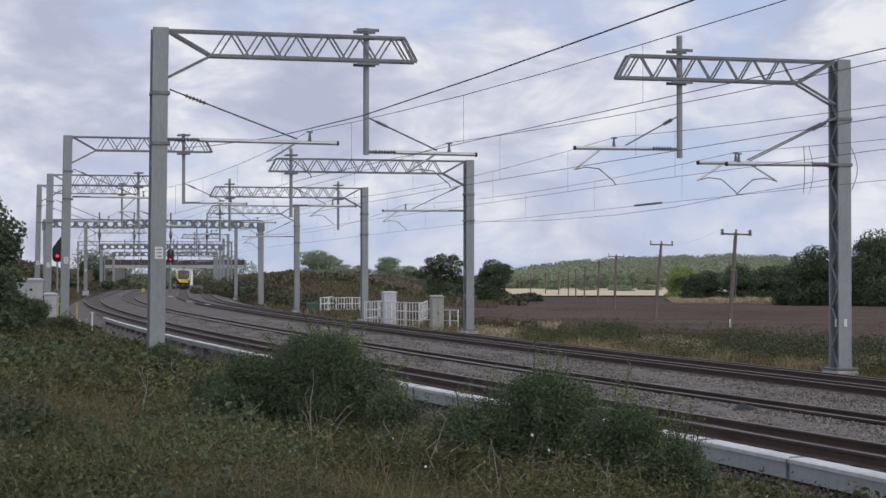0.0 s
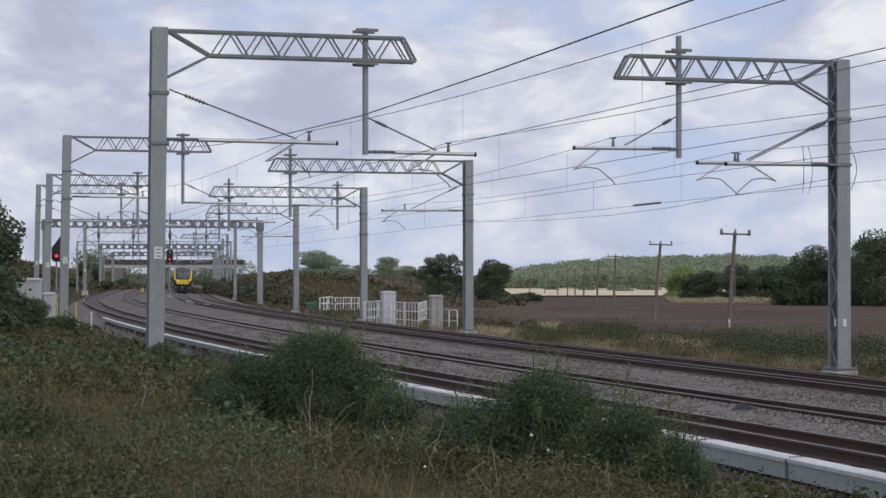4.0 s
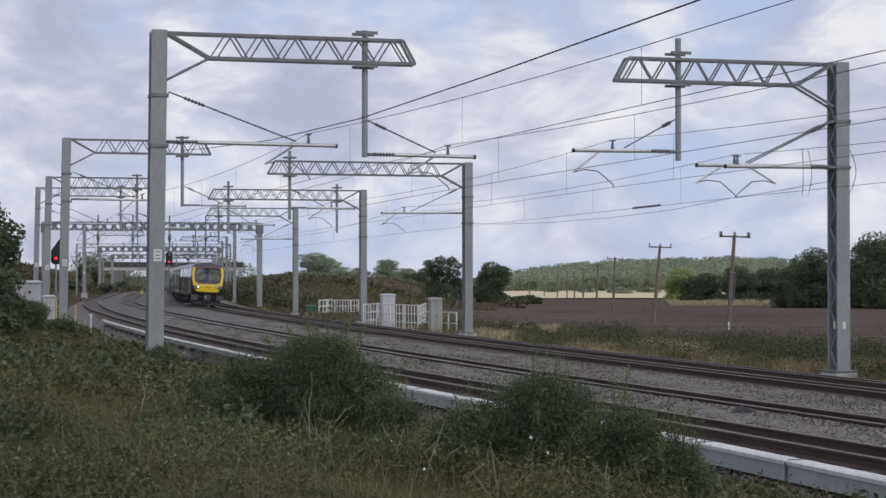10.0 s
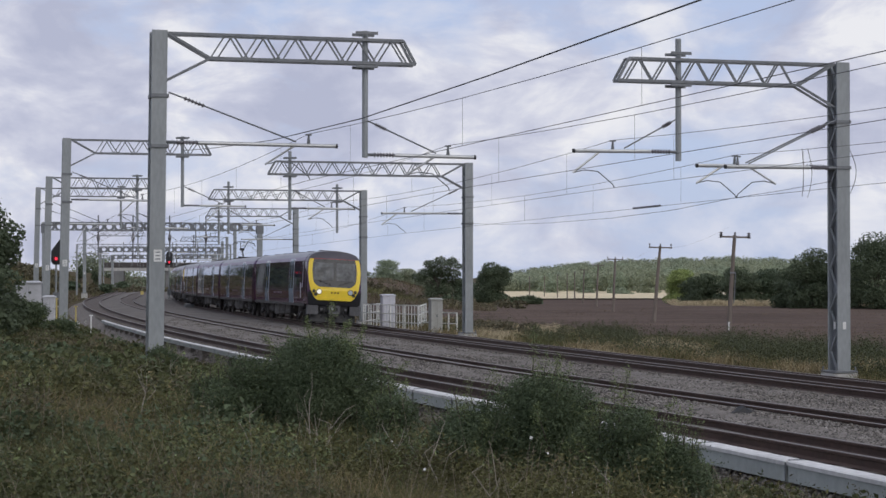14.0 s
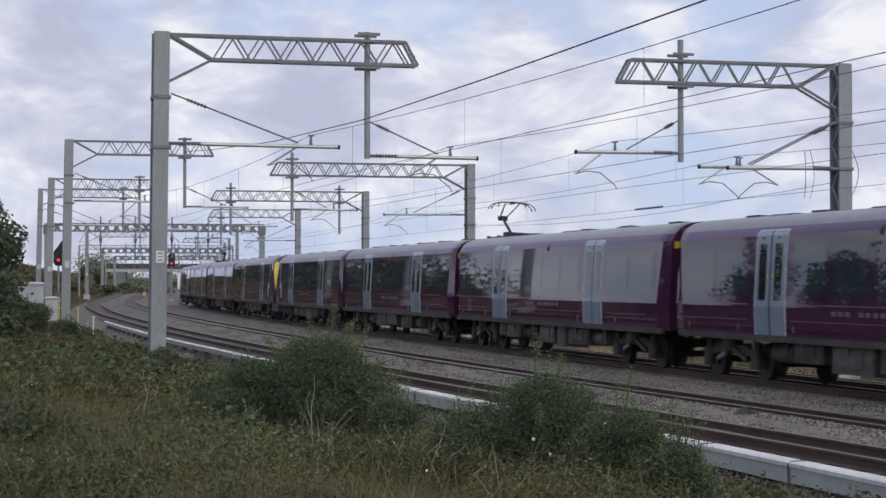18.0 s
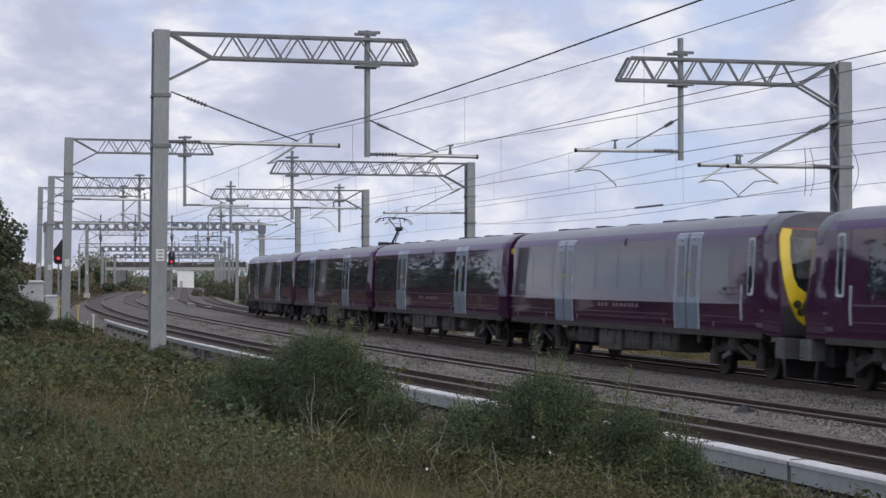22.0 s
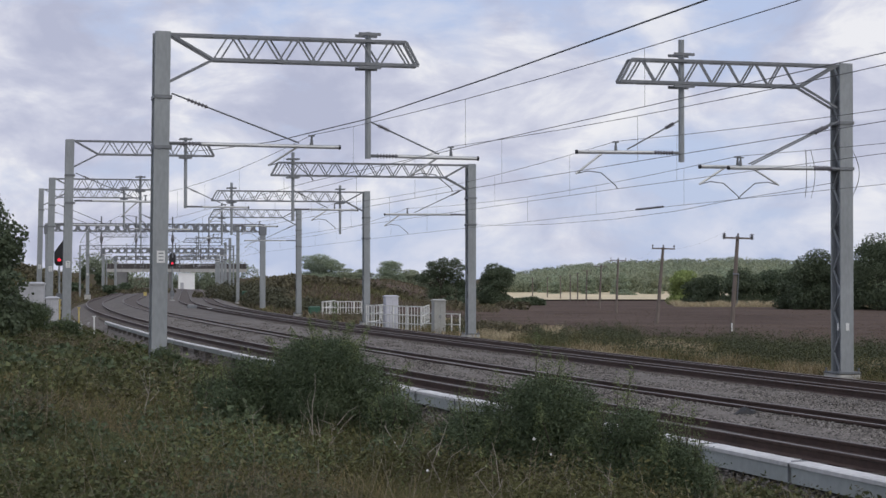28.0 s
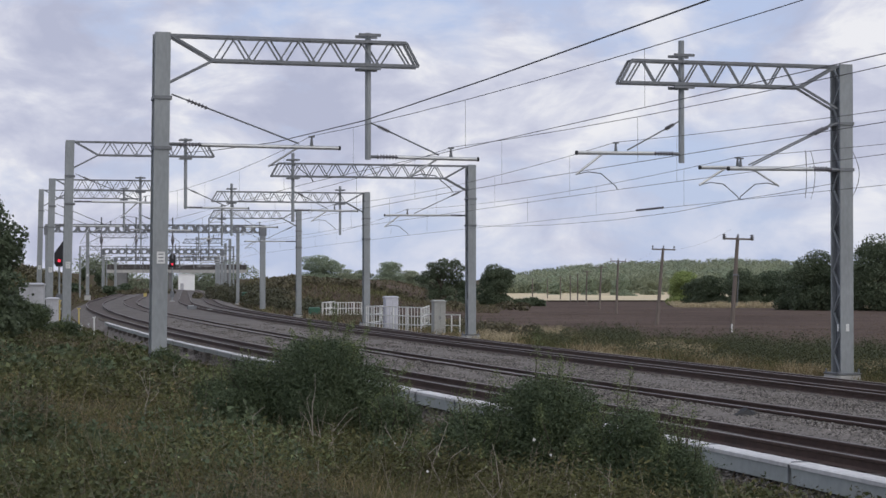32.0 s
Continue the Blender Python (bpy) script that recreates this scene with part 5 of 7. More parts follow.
def post_and_rail(name, p, q, h, bays, rails=3, label="white painted steel pedestrian railing", pick=0):
    p, q = Vector(p), Vector(q)
    d = q - p
    th = thing(name, Matrix.Translation(p) @ Matrix.Rotation(math.atan2(d.y, d.x), 4, "Z"), label, "railing", "white railings")
    L = d.length
    for i in range(bays + 1):
        g = Geo()
        g.box((L * i / bays, 0, h / 2 - 0.1), (0.07, 0.07, h + 0.2), chamfer=0.01)
        part("post", g, M["white_paint"], th)
    for k in range(rails):
        g = Geo()
        g.box((L / 2, 0, h * (k + 1) / rails - 0.03), (L + 0.06, 0.05, 0.055), chamfer=0.01)
        part("rail", g, M["white_paint"], th)
    for i in range(pick):
        g = Geo()
        g.box((L * (i + 0.5) / pick, 0.045, h / 2), (0.035, 0.03, h))
        part("picket", g, M["white_paint"], th)
    return th


def cabinet(name, px, dist, w, d, h, z0, material, label, turn=14, legs=False):
    x = px * dist
    th = thing(name, pose(x, dist, z0, 0, 0, turn), label, "equipment cabinet")
    g = Geo()
    g.box((0, 0, h / 2 - 0.1), (w, d, h + 0.2 - 0.06), chamfer=0.02)
    part("case", g, material, th)
    g = Geo()
    g.loft([[(-w / 2 - 0.05, -d / 2 - 0.05, h - 0.05), (w / 2 + 0.05, -d / 2 - 0.05, h - 0.05), (w / 2 + 0.05, d / 2 + 0.05, h - 0.05), (-w / 2 - 0.05, d / 2 + 0.05, h - 0.05)],
            [(-w / 2 - 0.05, -d / 2 - 0.05, h), (w / 2 + 0.05, -d / 2 - 0.05, h), (w / 2 + 0.05, d / 2 + 0.05, h), (-w / 2 - 0.05, d / 2 + 0.05, h)],
            [(-w / 2 + 0.1, -d / 2 + 0.1, h + 0.06), (w / 2 - 0.1, -d / 2 + 0.1, h + 0.06), (w / 2 - 0.1, d / 2 - 0.1, h + 0.06), (-w / 2 + 0.1, d / 2 - 0.1, h + 0.06)]])
    part("roof_cap", g, material, th)
    for e in (-1, 1):
        g = Geo()
        g.box((e * w * 0.24, -d / 2 - 0.012, h * 0.5), (w * 0.45, 0.024, h * 0.82), chamfer=0.01)
        dr = part("door", g, material, th)
        g = Geo()
        g.box((e * w * 0.06, -d / 2 - 0.035, h * 0.52), (0.03, 0.03, 0.16))
        part("handle", g, M["galv_dark"], dr)
    g = Geo()
    g.box((0, 0, -0.2), (w + 0.16, d + 0.16, 0.34), chamfer=0.03)
    part("plinth", g, M["concrete"], th)
    return th


def P(px, dist, z=0.0):
    """A point on the line of sight px to the right of straight ahead, at that distance."""
    return Vector((px * dist, dist, z))


zf = -0.72
post_and_rail("railing", P(-0.0648, 148, zf), P(-0.0436, 150, zf), 1.42, 5, 3, pick=14)
post_and_rail("railing", P(-0.0648, 148, zf), P(-0.058, 158, zf), 1.42, 3, 3)
post_and_rail("railing", P(-0.0410, 116, zf), P(-0.0115, 109, zf), 1.55, 4, 3, pick=19)
post_and_rail("railing", P(-0.0115, 109, zf), P(-0.0075, 121, zf), 1.5, 3, 3, pick=6)
post_and_rail("railing", P(-0.0410, 116, zf), P(-0.026, 127, zf), 1.5, 4, 3, pick=7)
post_and_rail("railing", P(0.0003, 106, zf), P(0.0090, 104.5, zf), 1.2, 2, 2)
post_and_rail("railing", P(-0.0115, 109, zf), P(0.0003, 106, zf), 1.2, 2, 2)
cabinet("equipment_cabinet", -0.0280, 114, 0.80, 0.7, 2.05, zf + 0.05, M["cabinet_light"], "tall pale lilac-grey equipment cabinet inside white railings")
cabinet("equipment_cabinet", -0.0024, 105, 0.68, 0.6, 1.95, zf, M["cabinet_buff"], "tall grey-buff equipment cabinet beside white railings")
cabinet("location_case", -0.2205, 78, 1.05, 0.6, 1.95, 0.25, M["cabinet"], "grey lineside location case half hidden by a tree", 10)
cabinet("location_case", -0.2095, 84, 0.55, 0.5, 1.25, 0.3, M["cabinet"], "small grey lineside location case beside a mast", 10)
cabinet("green_case", -0.0690, 152, 0.9, 0.6, 0.9, zf, M["green_box"], "low dark green lineside case by the railing")
cabinet("green_case", -0.1065, 236, 0.55, 0.5, 1.3, -0.3, M["green_box"], "small green lineside case at the foot of a mast")
# pad of concrete under the railings
g = Geo()
g.box((0, 0, 0), (5.6, 3.4, 0.22), chamfer=0.05)
th = thing("access_slab", pose(-2.6, 112, zf - 0.1, 0, 0, 14), "pale concrete access slab beside the track", "slab")
part("slab", g, M["concrete"], th)


def colour_signal(px, dist, z0, zh, hood, label):
    th = thing("colour_light_signal", pose(px * dist, dist, 0, 0, 0, 8), label, "railway signal", "colour light signals")
    g = Geo()
    g.tube((0, 0, z0 - 0.2), (0, 0, zh), 0.085, n=10)
    part("post", g, M["galv"], th)
    g = Geo()
    ring = [(-0.42, 0.55), (-0.42, -0.35), (-0.25, -0.62), (0.25, -0.62), (0.42, -0.35), (0.42, 1.35), (0.30, 1.55)] if hood else [(-0.4, 0.9), (-0.4, -0.5), (0.4, -0.5), (0.4, 0.9), (0.2, 1.15), (-0.2, 1.15)]
    g.loft([[(x, -0.10, zh + z) for x, z in ring], [(x, 0.10, zh + z) for x, z in ring]])
    head = part("backboard", g, M["black"], th, "black signal backboard")
    g = Geo()
    g.tube((0, -0.12, zh - 0.12), (0, -0.16, zh - 0.12), 0.135, n=16)
    part("red_lens", g, M["red_lamp"], head, "lit red lens")
    g = Geo()
    g.tube((0, -0.10, zh - 0.12), (0, -0.62, zh - 0.12), 0.20, 0.215, n=16, caps=False)
    part("lens_hood", g, M["black"], head)
    g = Geo()
    g.box((0, 0, z0 + 0.9), (0.5, 0.35, 0.7), chamfer=0.04)
    part("junction_box", g, M["galv_dark"], th)
    g = Geo()
    g.box((0, 0, z0 - 0.1), (0.6, 0.6, 0.4), chamfer=0.04)
    part("footing", g, M["concrete"], th)
    for k in range(6):
        g = Geo()
        g.tube((-0.22, 0.12, z0 + 0.4 + k * 0.45), (0.22, 0.12, z0 + 0.4 + k * 0.45), 0.018)
        part("ladder_rung", g, M["galv_dark"], th)
    return th


colour_signal(-0.2058, 160, 0.0, 4.25, True, "black colour light signal showing red on a tall post")
colour_signal(-0.1452, 232, -0.1, 4.65, False, "black colour light signal showing red between the tracks")
for px, dist, h, m in ((-0.1952, 98, 1.25, "yellow_post"), (-0.2055, 96, 1.5, "yellow_post"), (-0.1870, 92, 0.9, "sign_white")):
    x, y = px * dist, dist
    g = Geo()
    g.box((0, 0, h / 2), (0.07, 0.07, h), chamfer=0.01)
    th = thing("marker_post", pose(x, y, gz(x, y)), "thin pale marker post in the rough grass", "marker post", "marker posts")
    part("stake", g, M[m], th)
    g = Geo()
    g.box((0, 0, h), (0.16, 0.10, 0.06))
    part("stake_cap", g, M[m], th)


# a low grey point motor with a pale board beside the far tracks, and a yellow marker
x, y = -0.1345 * 166, 166.0
th = thing("point_motor", pose(x, y, -0.12, 0, 0, 12), "low dark point motor beside the track with a pale board", "point motor")
g = Geo()
g.box((0, 0, 0.14), (0.85, 0.55, 0.28), chamfer=0.05)
part("case", g, M["galv_dark"], th)
g = Geo()
g.box((-0.1, -0.05, 0.31), (0.5, 0.4, 0.06), chamfer=0.04)
part("case_lid", g, M["tube"], th)
g = Geo()
g.box((1.2, -1.6, 0.03), (0.9, 0.22, 0.05), Matrix.Rotation(-0.5, 3, "Z"))
part("board", g, M["sign_white"], th, "pale board lying on the ballast")
x, y = -0.1597 * 262, 262.0
th = thing("yellow_marker", pose(x, y, -0.1), "small yellow marker board between the far tracks", "marker post")
g = Geo()
g.box((0, 0, 0.3), (0.06, 0.06, 0.6))
part("stake", g, M["galv_dark"], th)
g = Geo()
g.box((0, -0.05, 0.62), (0.42, 0.05, 0.5), chamfer=0.01)
part("board", g, M["yellow_post"], th)


def telegraph_pole(px, dist, z0, h, lean, arm, big):
    """lean: shift of the top to the right in metres."""
    x = px * dist
    th = thing("telegraph_pole", pose(x, dist, z0), "weathered wooden telegraph pole with a crossarm in the field", "telegraph pole", "telegraph poles")
    g = Geo()
    g.tube((0, 0, -0.4), (lean * 0.5, 0, h * 0.5), 0.16, 0.14, n=10)
    g.tube((lean * 0.5, 0, h * 0.5), (lean, 0, h), 0.14, 0.11, n=10)
    part("pole", g, M["pole"], th)
    g = Geo()
    g.box((lean, -0.14, h - 0.12), (arm * 2, 0.10, 0.11), Matrix.Rotation(0.03, 3, "Y"))
    part("crossarm", g, M["pole"], th)
    for e in (-1, 0, 1):
        g = Geo()
        xx, zz = lean + e * (arm - 0.08), h - 0.12 - e * 0.03 * arm
        g.tube((xx, -0.14, zz + 0.04), (xx, -0.14, zz + 0.26), 0.03)
        g.disc_stack((xx, -0.14, zz + (-0.08 if big else 0.16)), (xx, -0.14, zz + 0.30), 0.06, 0.16 if big and e else 0.08, 3)
        part("insulator", g, M["insulator"], th)
    if big:
        g = Geo()
        g.box((lean * 0.62, -0.17, h * 0.62), (0.34, 0.12, 0.10))
        part("step_bracket", g, M["galv_dark"], th)
        g = Geo()
        g.box((0.02, -0.16, 0.5), (0.10, 0.03, 0.5))
        part("warning_plate", g, M["sign_white"], th)
        g = Geo()
        g.tube((0.35, -0.05, 1.9), (lean + 0.05, -0.05, h * 0.62), 0.03)
        part("stay_pipe", g, M["galv_dark"], th)
    return th


for px, dist, h, lean, arm, big in ((0.1545, 117, 6.2, 0.42, 0.95, True), (0.1145, 152, 6.3, 0.55, 0.95, False), (0.0928, 219, 6.4, 0.25, 0.95, False), (0.0838, 277, 6.4, 0.3, 0.9, False),
                                    (0.0767, 346, 6.4, 0.2, 0.8, False), (0.0722, 400, 6.3, 0.0, 0.2, False), (0.0682, 450, 6.3, 0.0, 0.2, False), (0.0630, 480, 6.3, 0.0, 0.2, False), (0.0560, 500, 6.0, 0.0, 0.2, False), (0.0480, 510, 6.0, 0.0, 0.2, False)):
    telegraph_pole(px, dist, gz(px * dist, dist) - 0.02, h, lean, arm, big)
# slack line between the first poles
th = thing("telephone_line", None, "thin slack line between the telegraph poles", "telephone line")
stops = [P(0.1545, 117, 5.6), P(0.1145, 152, 5.0), P(0.0928, 219, 4.6), P(0.0838, 277, 4.4), P(0.0767, 346, 4.1)]
for a, b in zip(stops, stops[1:]):
    g = Geo()
    g.line([a.lerp(b, u / 6) - Vector((0, 0, 0.5 * 4 * u / 6 * (1 - u / 6))) for u in range(7)], 0.004)
    part("line_span", g, M["wire"], th)

# ---- overbridge at the end of the straight ----
sB = 420
pB = at(sB)
br = thing("road_bridge", pose(pB.x, pB.y, 0, 0, 0, math.degrees(heading(sB))), "grey concrete road bridge across the far tracks", "bridge")
for nm, c, d, m in (("deck", (-2, 0, 5.0), (34, 8, 0.8), "concrete"), ("parapet", (-2, -3.9, 6.0), (34, 0.4, 1.25), "bridge_dark"), ("parapet", (-2, 3.9, 6.0), (34, 0.4, 1.25), "bridge_dark"),
                    ("abutment", (-15.5, 0, 2.1), (3, 8.4, 5.0), "bridge"), ("abutment", (9.6, 0, 2.1), (3, 8.4, 5.0), "bridge"), ("pier", (-3.6, 0, 2.1), (0.9, 7, 5.0), "bridge")):
    g = Geo()
    g.box(c, d, chamfer=0.08)
    part(nm, g, M[m], br)
for k in range(12):
    g = Geo()
    g.box((-18 + k * 2.9, -4.14, 6.0), (0.16, 0.1, 1.3))
    part("parapet_rib", g, M["bridge"], br)
# white-painted building in the sun beyond the bridge
pW = at(560, 0.5)
wb = thing("white_building", pose(pW.x, pW.y, -0.4, 0, 0, math.degrees(heading(560))), "white rendered building beyond the bridge", "building")
for nm, c, d, m in (("wall", (0, 0, 2.6), (5.2, 8, 5.2), "white_wall"), ("roof", (0, 0, 5.3), (5.6, 8.5, 0.2), "white_wall"), ("door", (-1.4, -4.03, 1.2), (1.0, 0.08, 2.2), "cabinet")):
    g = Geo()
    g.box(c, d, chamfer=0.05)
    part(nm, g, M[m], wb)

# a dark rag lying in the space between the first two tracks
pr = at(-14.0, -5.95, 0.06)
rr = random.Random(9)
th = thing("rag", pose(pr.x, pr.y, pr.z, 0, 0, 20), "dark crumpled rag lying on the ballast between two tracks", "rag")
g = Geo()
rings = []
for k in range(7):
    u = k / 6
    w, h = 0.13 * math.sin(math.pi * (0.12 + 0.76 * u)), 0.16 * math.sin(math.pi * (0.1 + 0.8 * u)) * rr.uniform(0.6, 1.1)
    rings.append([(-0.22 + 0.44 * u, -w + rr.uniform(-0.02, 0.02), -0.04), (-0.22 + 0.44 * u, -w * 0.5, h * rr.uniform(0.6, 1)), (-0.22 + 0.44 * u, w * 0.3, h), (-0.22 + 0.44 * u, w + rr.uniform(-0.02, 0.02), -0.04)])
g.loft(rings)
part("cloth", g, M["black"], th)


# ---- trees, bushes and grass ----
def unit(v):
    return v / np.linalg.norm(v, axis=1)[:, None]


def leaves(rng, c, size, aspect=0.55, up=0.4, skin=None, loose=0.8):
    """Kite-shaped leaf quads about the points c; size is an array of lengths. skin: directions that the leaves face, more or less."""
    n = len(c)
    d = rng.normal(size=(n, 3))
    d[:, 2] = d[:, 2] * 0.7 + up
    d = unit(d)
    if skin is None:
        w = unit(np.cross(d, rng.normal(size=(n, 3))))
    else:
        w = unit(np.cross(d, unit(skin + loose * rng.normal(size=(n, 3)))))
    size = np.asarray(size)[:, None]
    fold = np.cross(d, w) * size * 0.12
    b, t = c - d * size * 0.5, c + d * size * 0.5
    m = c - d * size * 0.06
    return np.stack([b, m + w * size * aspect * 0.5 + fold, t, m - w * size * aspect * 0.5 + fold], 1).reshape(-1, 3)


def crown_points(rng, n, lobes, airy=0.05, skins=False):
    """Points gathered near the skins of several lobes (x, y, z, rx, rz), and if asked the way out of the lobe at each."""
    wts = np.array([l[3] * l[4] for l in lobes])
    idx = rng.choice(len(lobes), n, p=wts / wts.sum())
    L = np.array(lobes)[idx]
    d = unit(rng.normal(size=(n, 3)))
    r = rng.uniform(0.5, 1.0, n) ** 0.6 * (1 + airy * np.abs(rng.normal(size=n)))
    p = L[:, :3] + d * r[:, None] * np.stack([L[:, 3], L[:, 3], L[:, 4]], 1)
    return (p, d) if skins else p


def tree(x, y, h, w, material, seed, n=2200, leaf=0.32, trunk=0.28, label="leafy deciduous tree", lobes_n=11, group="", shape=None, z0=None, name="tree"):
    rng = np.random.RandomState(seed)
    z0 = gz(x, y) if z0 is None else z0
    th = thing(name, pose(x, y, z0), label, "tree", group)
    lobes = []
    for i in range(lobes_n):
        a, q = rng.uniform(0, 2 * math.pi), rng.uniform(0.05, 0.62)
        zz = h * rng.uniform(trunk + 0.10, 0.84)
        k = math.sin(math.pi * min(1, max(0.12, (zz / h - trunk * 0.6) / (1.08 - trunk * 0.6)))) ** 0.6
        lobes.append((math.cos(a) * q * w * 0.62 * k, math.sin(a) * q * w * 0.62 * k, zz, w * rng.uniform(0.15, 0.27), h * rng.uniform(0.09, 0.16)))
    lobes.append((0, 0, h * 0.86, w * 0.22, h * 0.13))
    lobes.append((0, 0, h * 0.55, w * 0.34, h * 0.2))
    if trunk < 0.1:
        # foliage down to the ground
        for i in range(7):
            a = 2 * math.pi * (i + rng.uniform(-0.3, 0.3)) / 7
            lobes.append((math.cos(a) * w * 0.3, math.sin(a) * w * 0.3, h * rng.uniform(0.10, 0.2), w * rng.uniform(0.16, 0.22), h * rng.uniform(0.13, 0.2)))
    if shape:
        lobes = [(lx * w, rng.uniform(-0.2, 0.2) * w, lz * h, lr * w * 1.05, lr * w * 0.70) for lx, lz, lr in shape]
    g = Geo()
    r0 = 0.03 * h + 0.05
    top = Vector((rng.uniform(-0.1, 0.1) * w, 0, h * 0.72))
    mid = Vector((rng.uniform(-0.04, 0.04) * w, 0, h * trunk))
    g.tube((0, 0, -0.3), mid, r0, r0 * 0.75, n=8)
    g.tube(mid, top, r0 * 0.75, r0 * 0.2, n=7)
    part("trunk", g, M["bark"], th)
    for l in lobes[:8]:
        g = Geo()
        st = mid.lerp(top, rng.uniform(0.0, 0.6))
        en = Vector(l[:3])
        kn = st.lerp(en, 0.5) + Vector((0, 0, 0.05 * h))
        g.tube(st, kn, r0 * 0.38, r0 * 0.24, n=5)
        g.tube(kn, en, r0 * 0.24, r0 * 0.06, n=5)
        part("limb", g, M["bark"], th)
    pts, out = crown_points(rng, n, lobes, 0.45 if shape else 0.10, True)
    pts[:, 2] = np.maximum(pts[:, 2], 0.02 * h)
    quads("crown", leaves(rng, pts, leaf * rng.uniform(0.6, 1.4, n), 0.75, 0.2, out, 0.55), material, parent=th, kind="")
    return th


def bush(x, y, h, w, seed, n, label, leaf=0.06, mats=("leaf_bush", "leaf_tip")):
    rng = np.random.RandomState(seed)
    z0 = gz(x, y)
    th = thing("bush", pose(x, y, z0 - 0.02), label, "bush", "bushes beside the cable trough")
    lobes = []
    for i in range(16):
        a, q = rng.uniform(0, 2 * math.pi), rng.uniform(0.1, 0.75)
        zz = h * rng.uniform(0.10, 0.80) * (1.06 - 0.36 * q)
        lobes.append((math.cos(a) * q * w * 0.46, math.sin(a) * q * w * 0.40, zz, w * rng.uniform(0.10, 0.19), h * rng.uniform(0.10, 0.2)))
    lobes.append((0, 0, h * 0.4, w * 0.32, h * 0.33))
    ends = []
    for i in range(26):
        a, q = rng.uniform(0, 2 * math.pi), rng.uniform(0.1, 0.95)
        en = Vector((math.cos(a) * q * w * 0.5, math.sin(a) * q * w * 0.45, h * rng.uniform(0.55, 1.06) * (1.05 - 0.5 * q * q)))
        ends.append(en)
        g = Geo()
        base = Vector((rng.uniform(-0.1, 0.1) * w, rng.uniform(-0.1, 0.1) * w, -0.05))
        kn = base.lerp(en, 0.5) + Vector((rng.uniform(-0.08, 0.08), rng.uniform(-0.08, 0.08), 0.06 * h))
        g.tube(base, kn, 0.016, 0.010, n=5)
        g.tube(kn, en, 0.010, 0.003, n=5)
        part("stem", g, M["bark"], th)
    n = int(n * 1.9)
    leaf *= 0.68
    pts, out = crown_points(rng, n, lobes, 0.26, True)
    # shoots that stand out of the outline
    sh = []
    for en in ends:
        e = np.array(en)
        k = n // 150
        u = rng.uniform(0.45, 1.08, k)[:, None]
        sh.append(e[None, :] * u + rng.normal(size=(k, 3)) * 0.10 * (1.3 - u))
    sh = np.concatenate(sh)
    pts[:, 2] = np.maximum(pts[:, 2], 0.02)
    quads("foliage", leaves(rng, pts, leaf * rng.uniform(0.6, 1.7, len(pts)), 0.42, 0.5, out, 0.7), M[mats[0]], parent=th, kind="")
    quads("young_foliage", leaves(rng, sh, leaf * rng.uniform(0.6, 1.3, len(sh)), 0.4, 0.8), M[mats[1]], parent=th, kind="")
    return th


bush(-1.50, 23.8, 1.52, 2.3, 11, 46000, "dense dark green bush with grey dead twigs at its foot", 0.042)
bush(-2.45, 23.9, 1.05, 1.5, 17, 13000, "low dark green bush grown into its larger neighbour", 0.042)
bush(-0.62, 22.6, 0.85, 0.9, 12, 6000, "low dark green bush in rough grass", 0.045)
bush(1.02, 18.5, 1.36, 1.7, 13, 34000, "tall dark green bush hiding part of the cable trough", 0.036)
bush(1.80, 18.0, 1.28, 1.6, 14, 28000, "dark green bush sprawling beside the cable trough", 0.036)
bush(2.26, 17.9, 1.10, 1.0, 20, 14000, "low dark green bush against the side of the cable trough", 0.036)
bush(0.30, 18.6, 0.98, 1.35, 15, 16000, "low green bush in tall dry weeds", 0.038)
bush(-2.95, 25.5, 0.85, 1.2, 16, 6500, "small green bush in rough grass", 0.045)
bush(-16.35, 73.0, 1.35, 2.4, 19, 9000, "grey-green shrub before a lineside case", 0.09)
bush(-15.4, 76.0, 0.9, 1.6, 21, 5000, "low shrub before a lineside case", 0.09)
bush(-7.0, 47.0, 0.8, 1.2, 18, 3500, "small shrub at the foot of a mast", 0.07)


def dead_stem(x, y, h, seed):
    rng = random.Random(seed)
    th = thing("dead_sapling", pose(x, y, gz(x, y) - 0.03), "bare pale dead sapling in the weeds", "dead sapling", "dead saplings")
    g = Geo()
    p, r = Vector((0, 0, 0)), 0.0085
    pts = [p]
    for i in range(5):
        q = pts[-1] + Vector((rng.uniform(-0.06, 0.06), rng.uniform(-0.05, 0.05), h / 5))
        g.tube(pts[-1], q, r * (1 - i * 0.15), r * (1 - (i + 1) * 0.15), n=5)
        pts.append(q)
    part("stem", g, M["pale_twig"], th)
    for i in range(3):
        g = Geo()
        a = pts[rng.randint(1, 4)]
        b = a + Vector((rng.uniform(-0.18, 0.18), rng.uniform(-0.15, 0.15), rng.uniform(0.12, 0.3)))
        g.tube(a, b, 0.0045, 0.0025, n=4)
        g.tube(b, b + Vector((rng.uniform(-0.15, 0.15), 0, rng.uniform(0.05, 0.15))), 0.004, 0.002, n=4)
        part("twig", g, M["pale_twig"], th)


for i, (px, dist, h) in enumerate(((-0.0715, 21.6, 0.98), (-0.066, 21.0, 0.45), (-0.062, 20.4, 0.5), (-0.0555, 19.0, 0.35), (-0.018, 19.5, 0.62), (-0.012, 18.6, 0.55), (-0.1, 18.5, 0.5), (0.09, 15.4, 0.3), (0.035, 15.4, 0.4), (0.0, 17.2, 0.5), (-0.16, 24, 0.7), (-0.145, 31, 0.7), (0.07, 16.4, 0.5))):
    dead_stem(px * dist, dist, h, i)

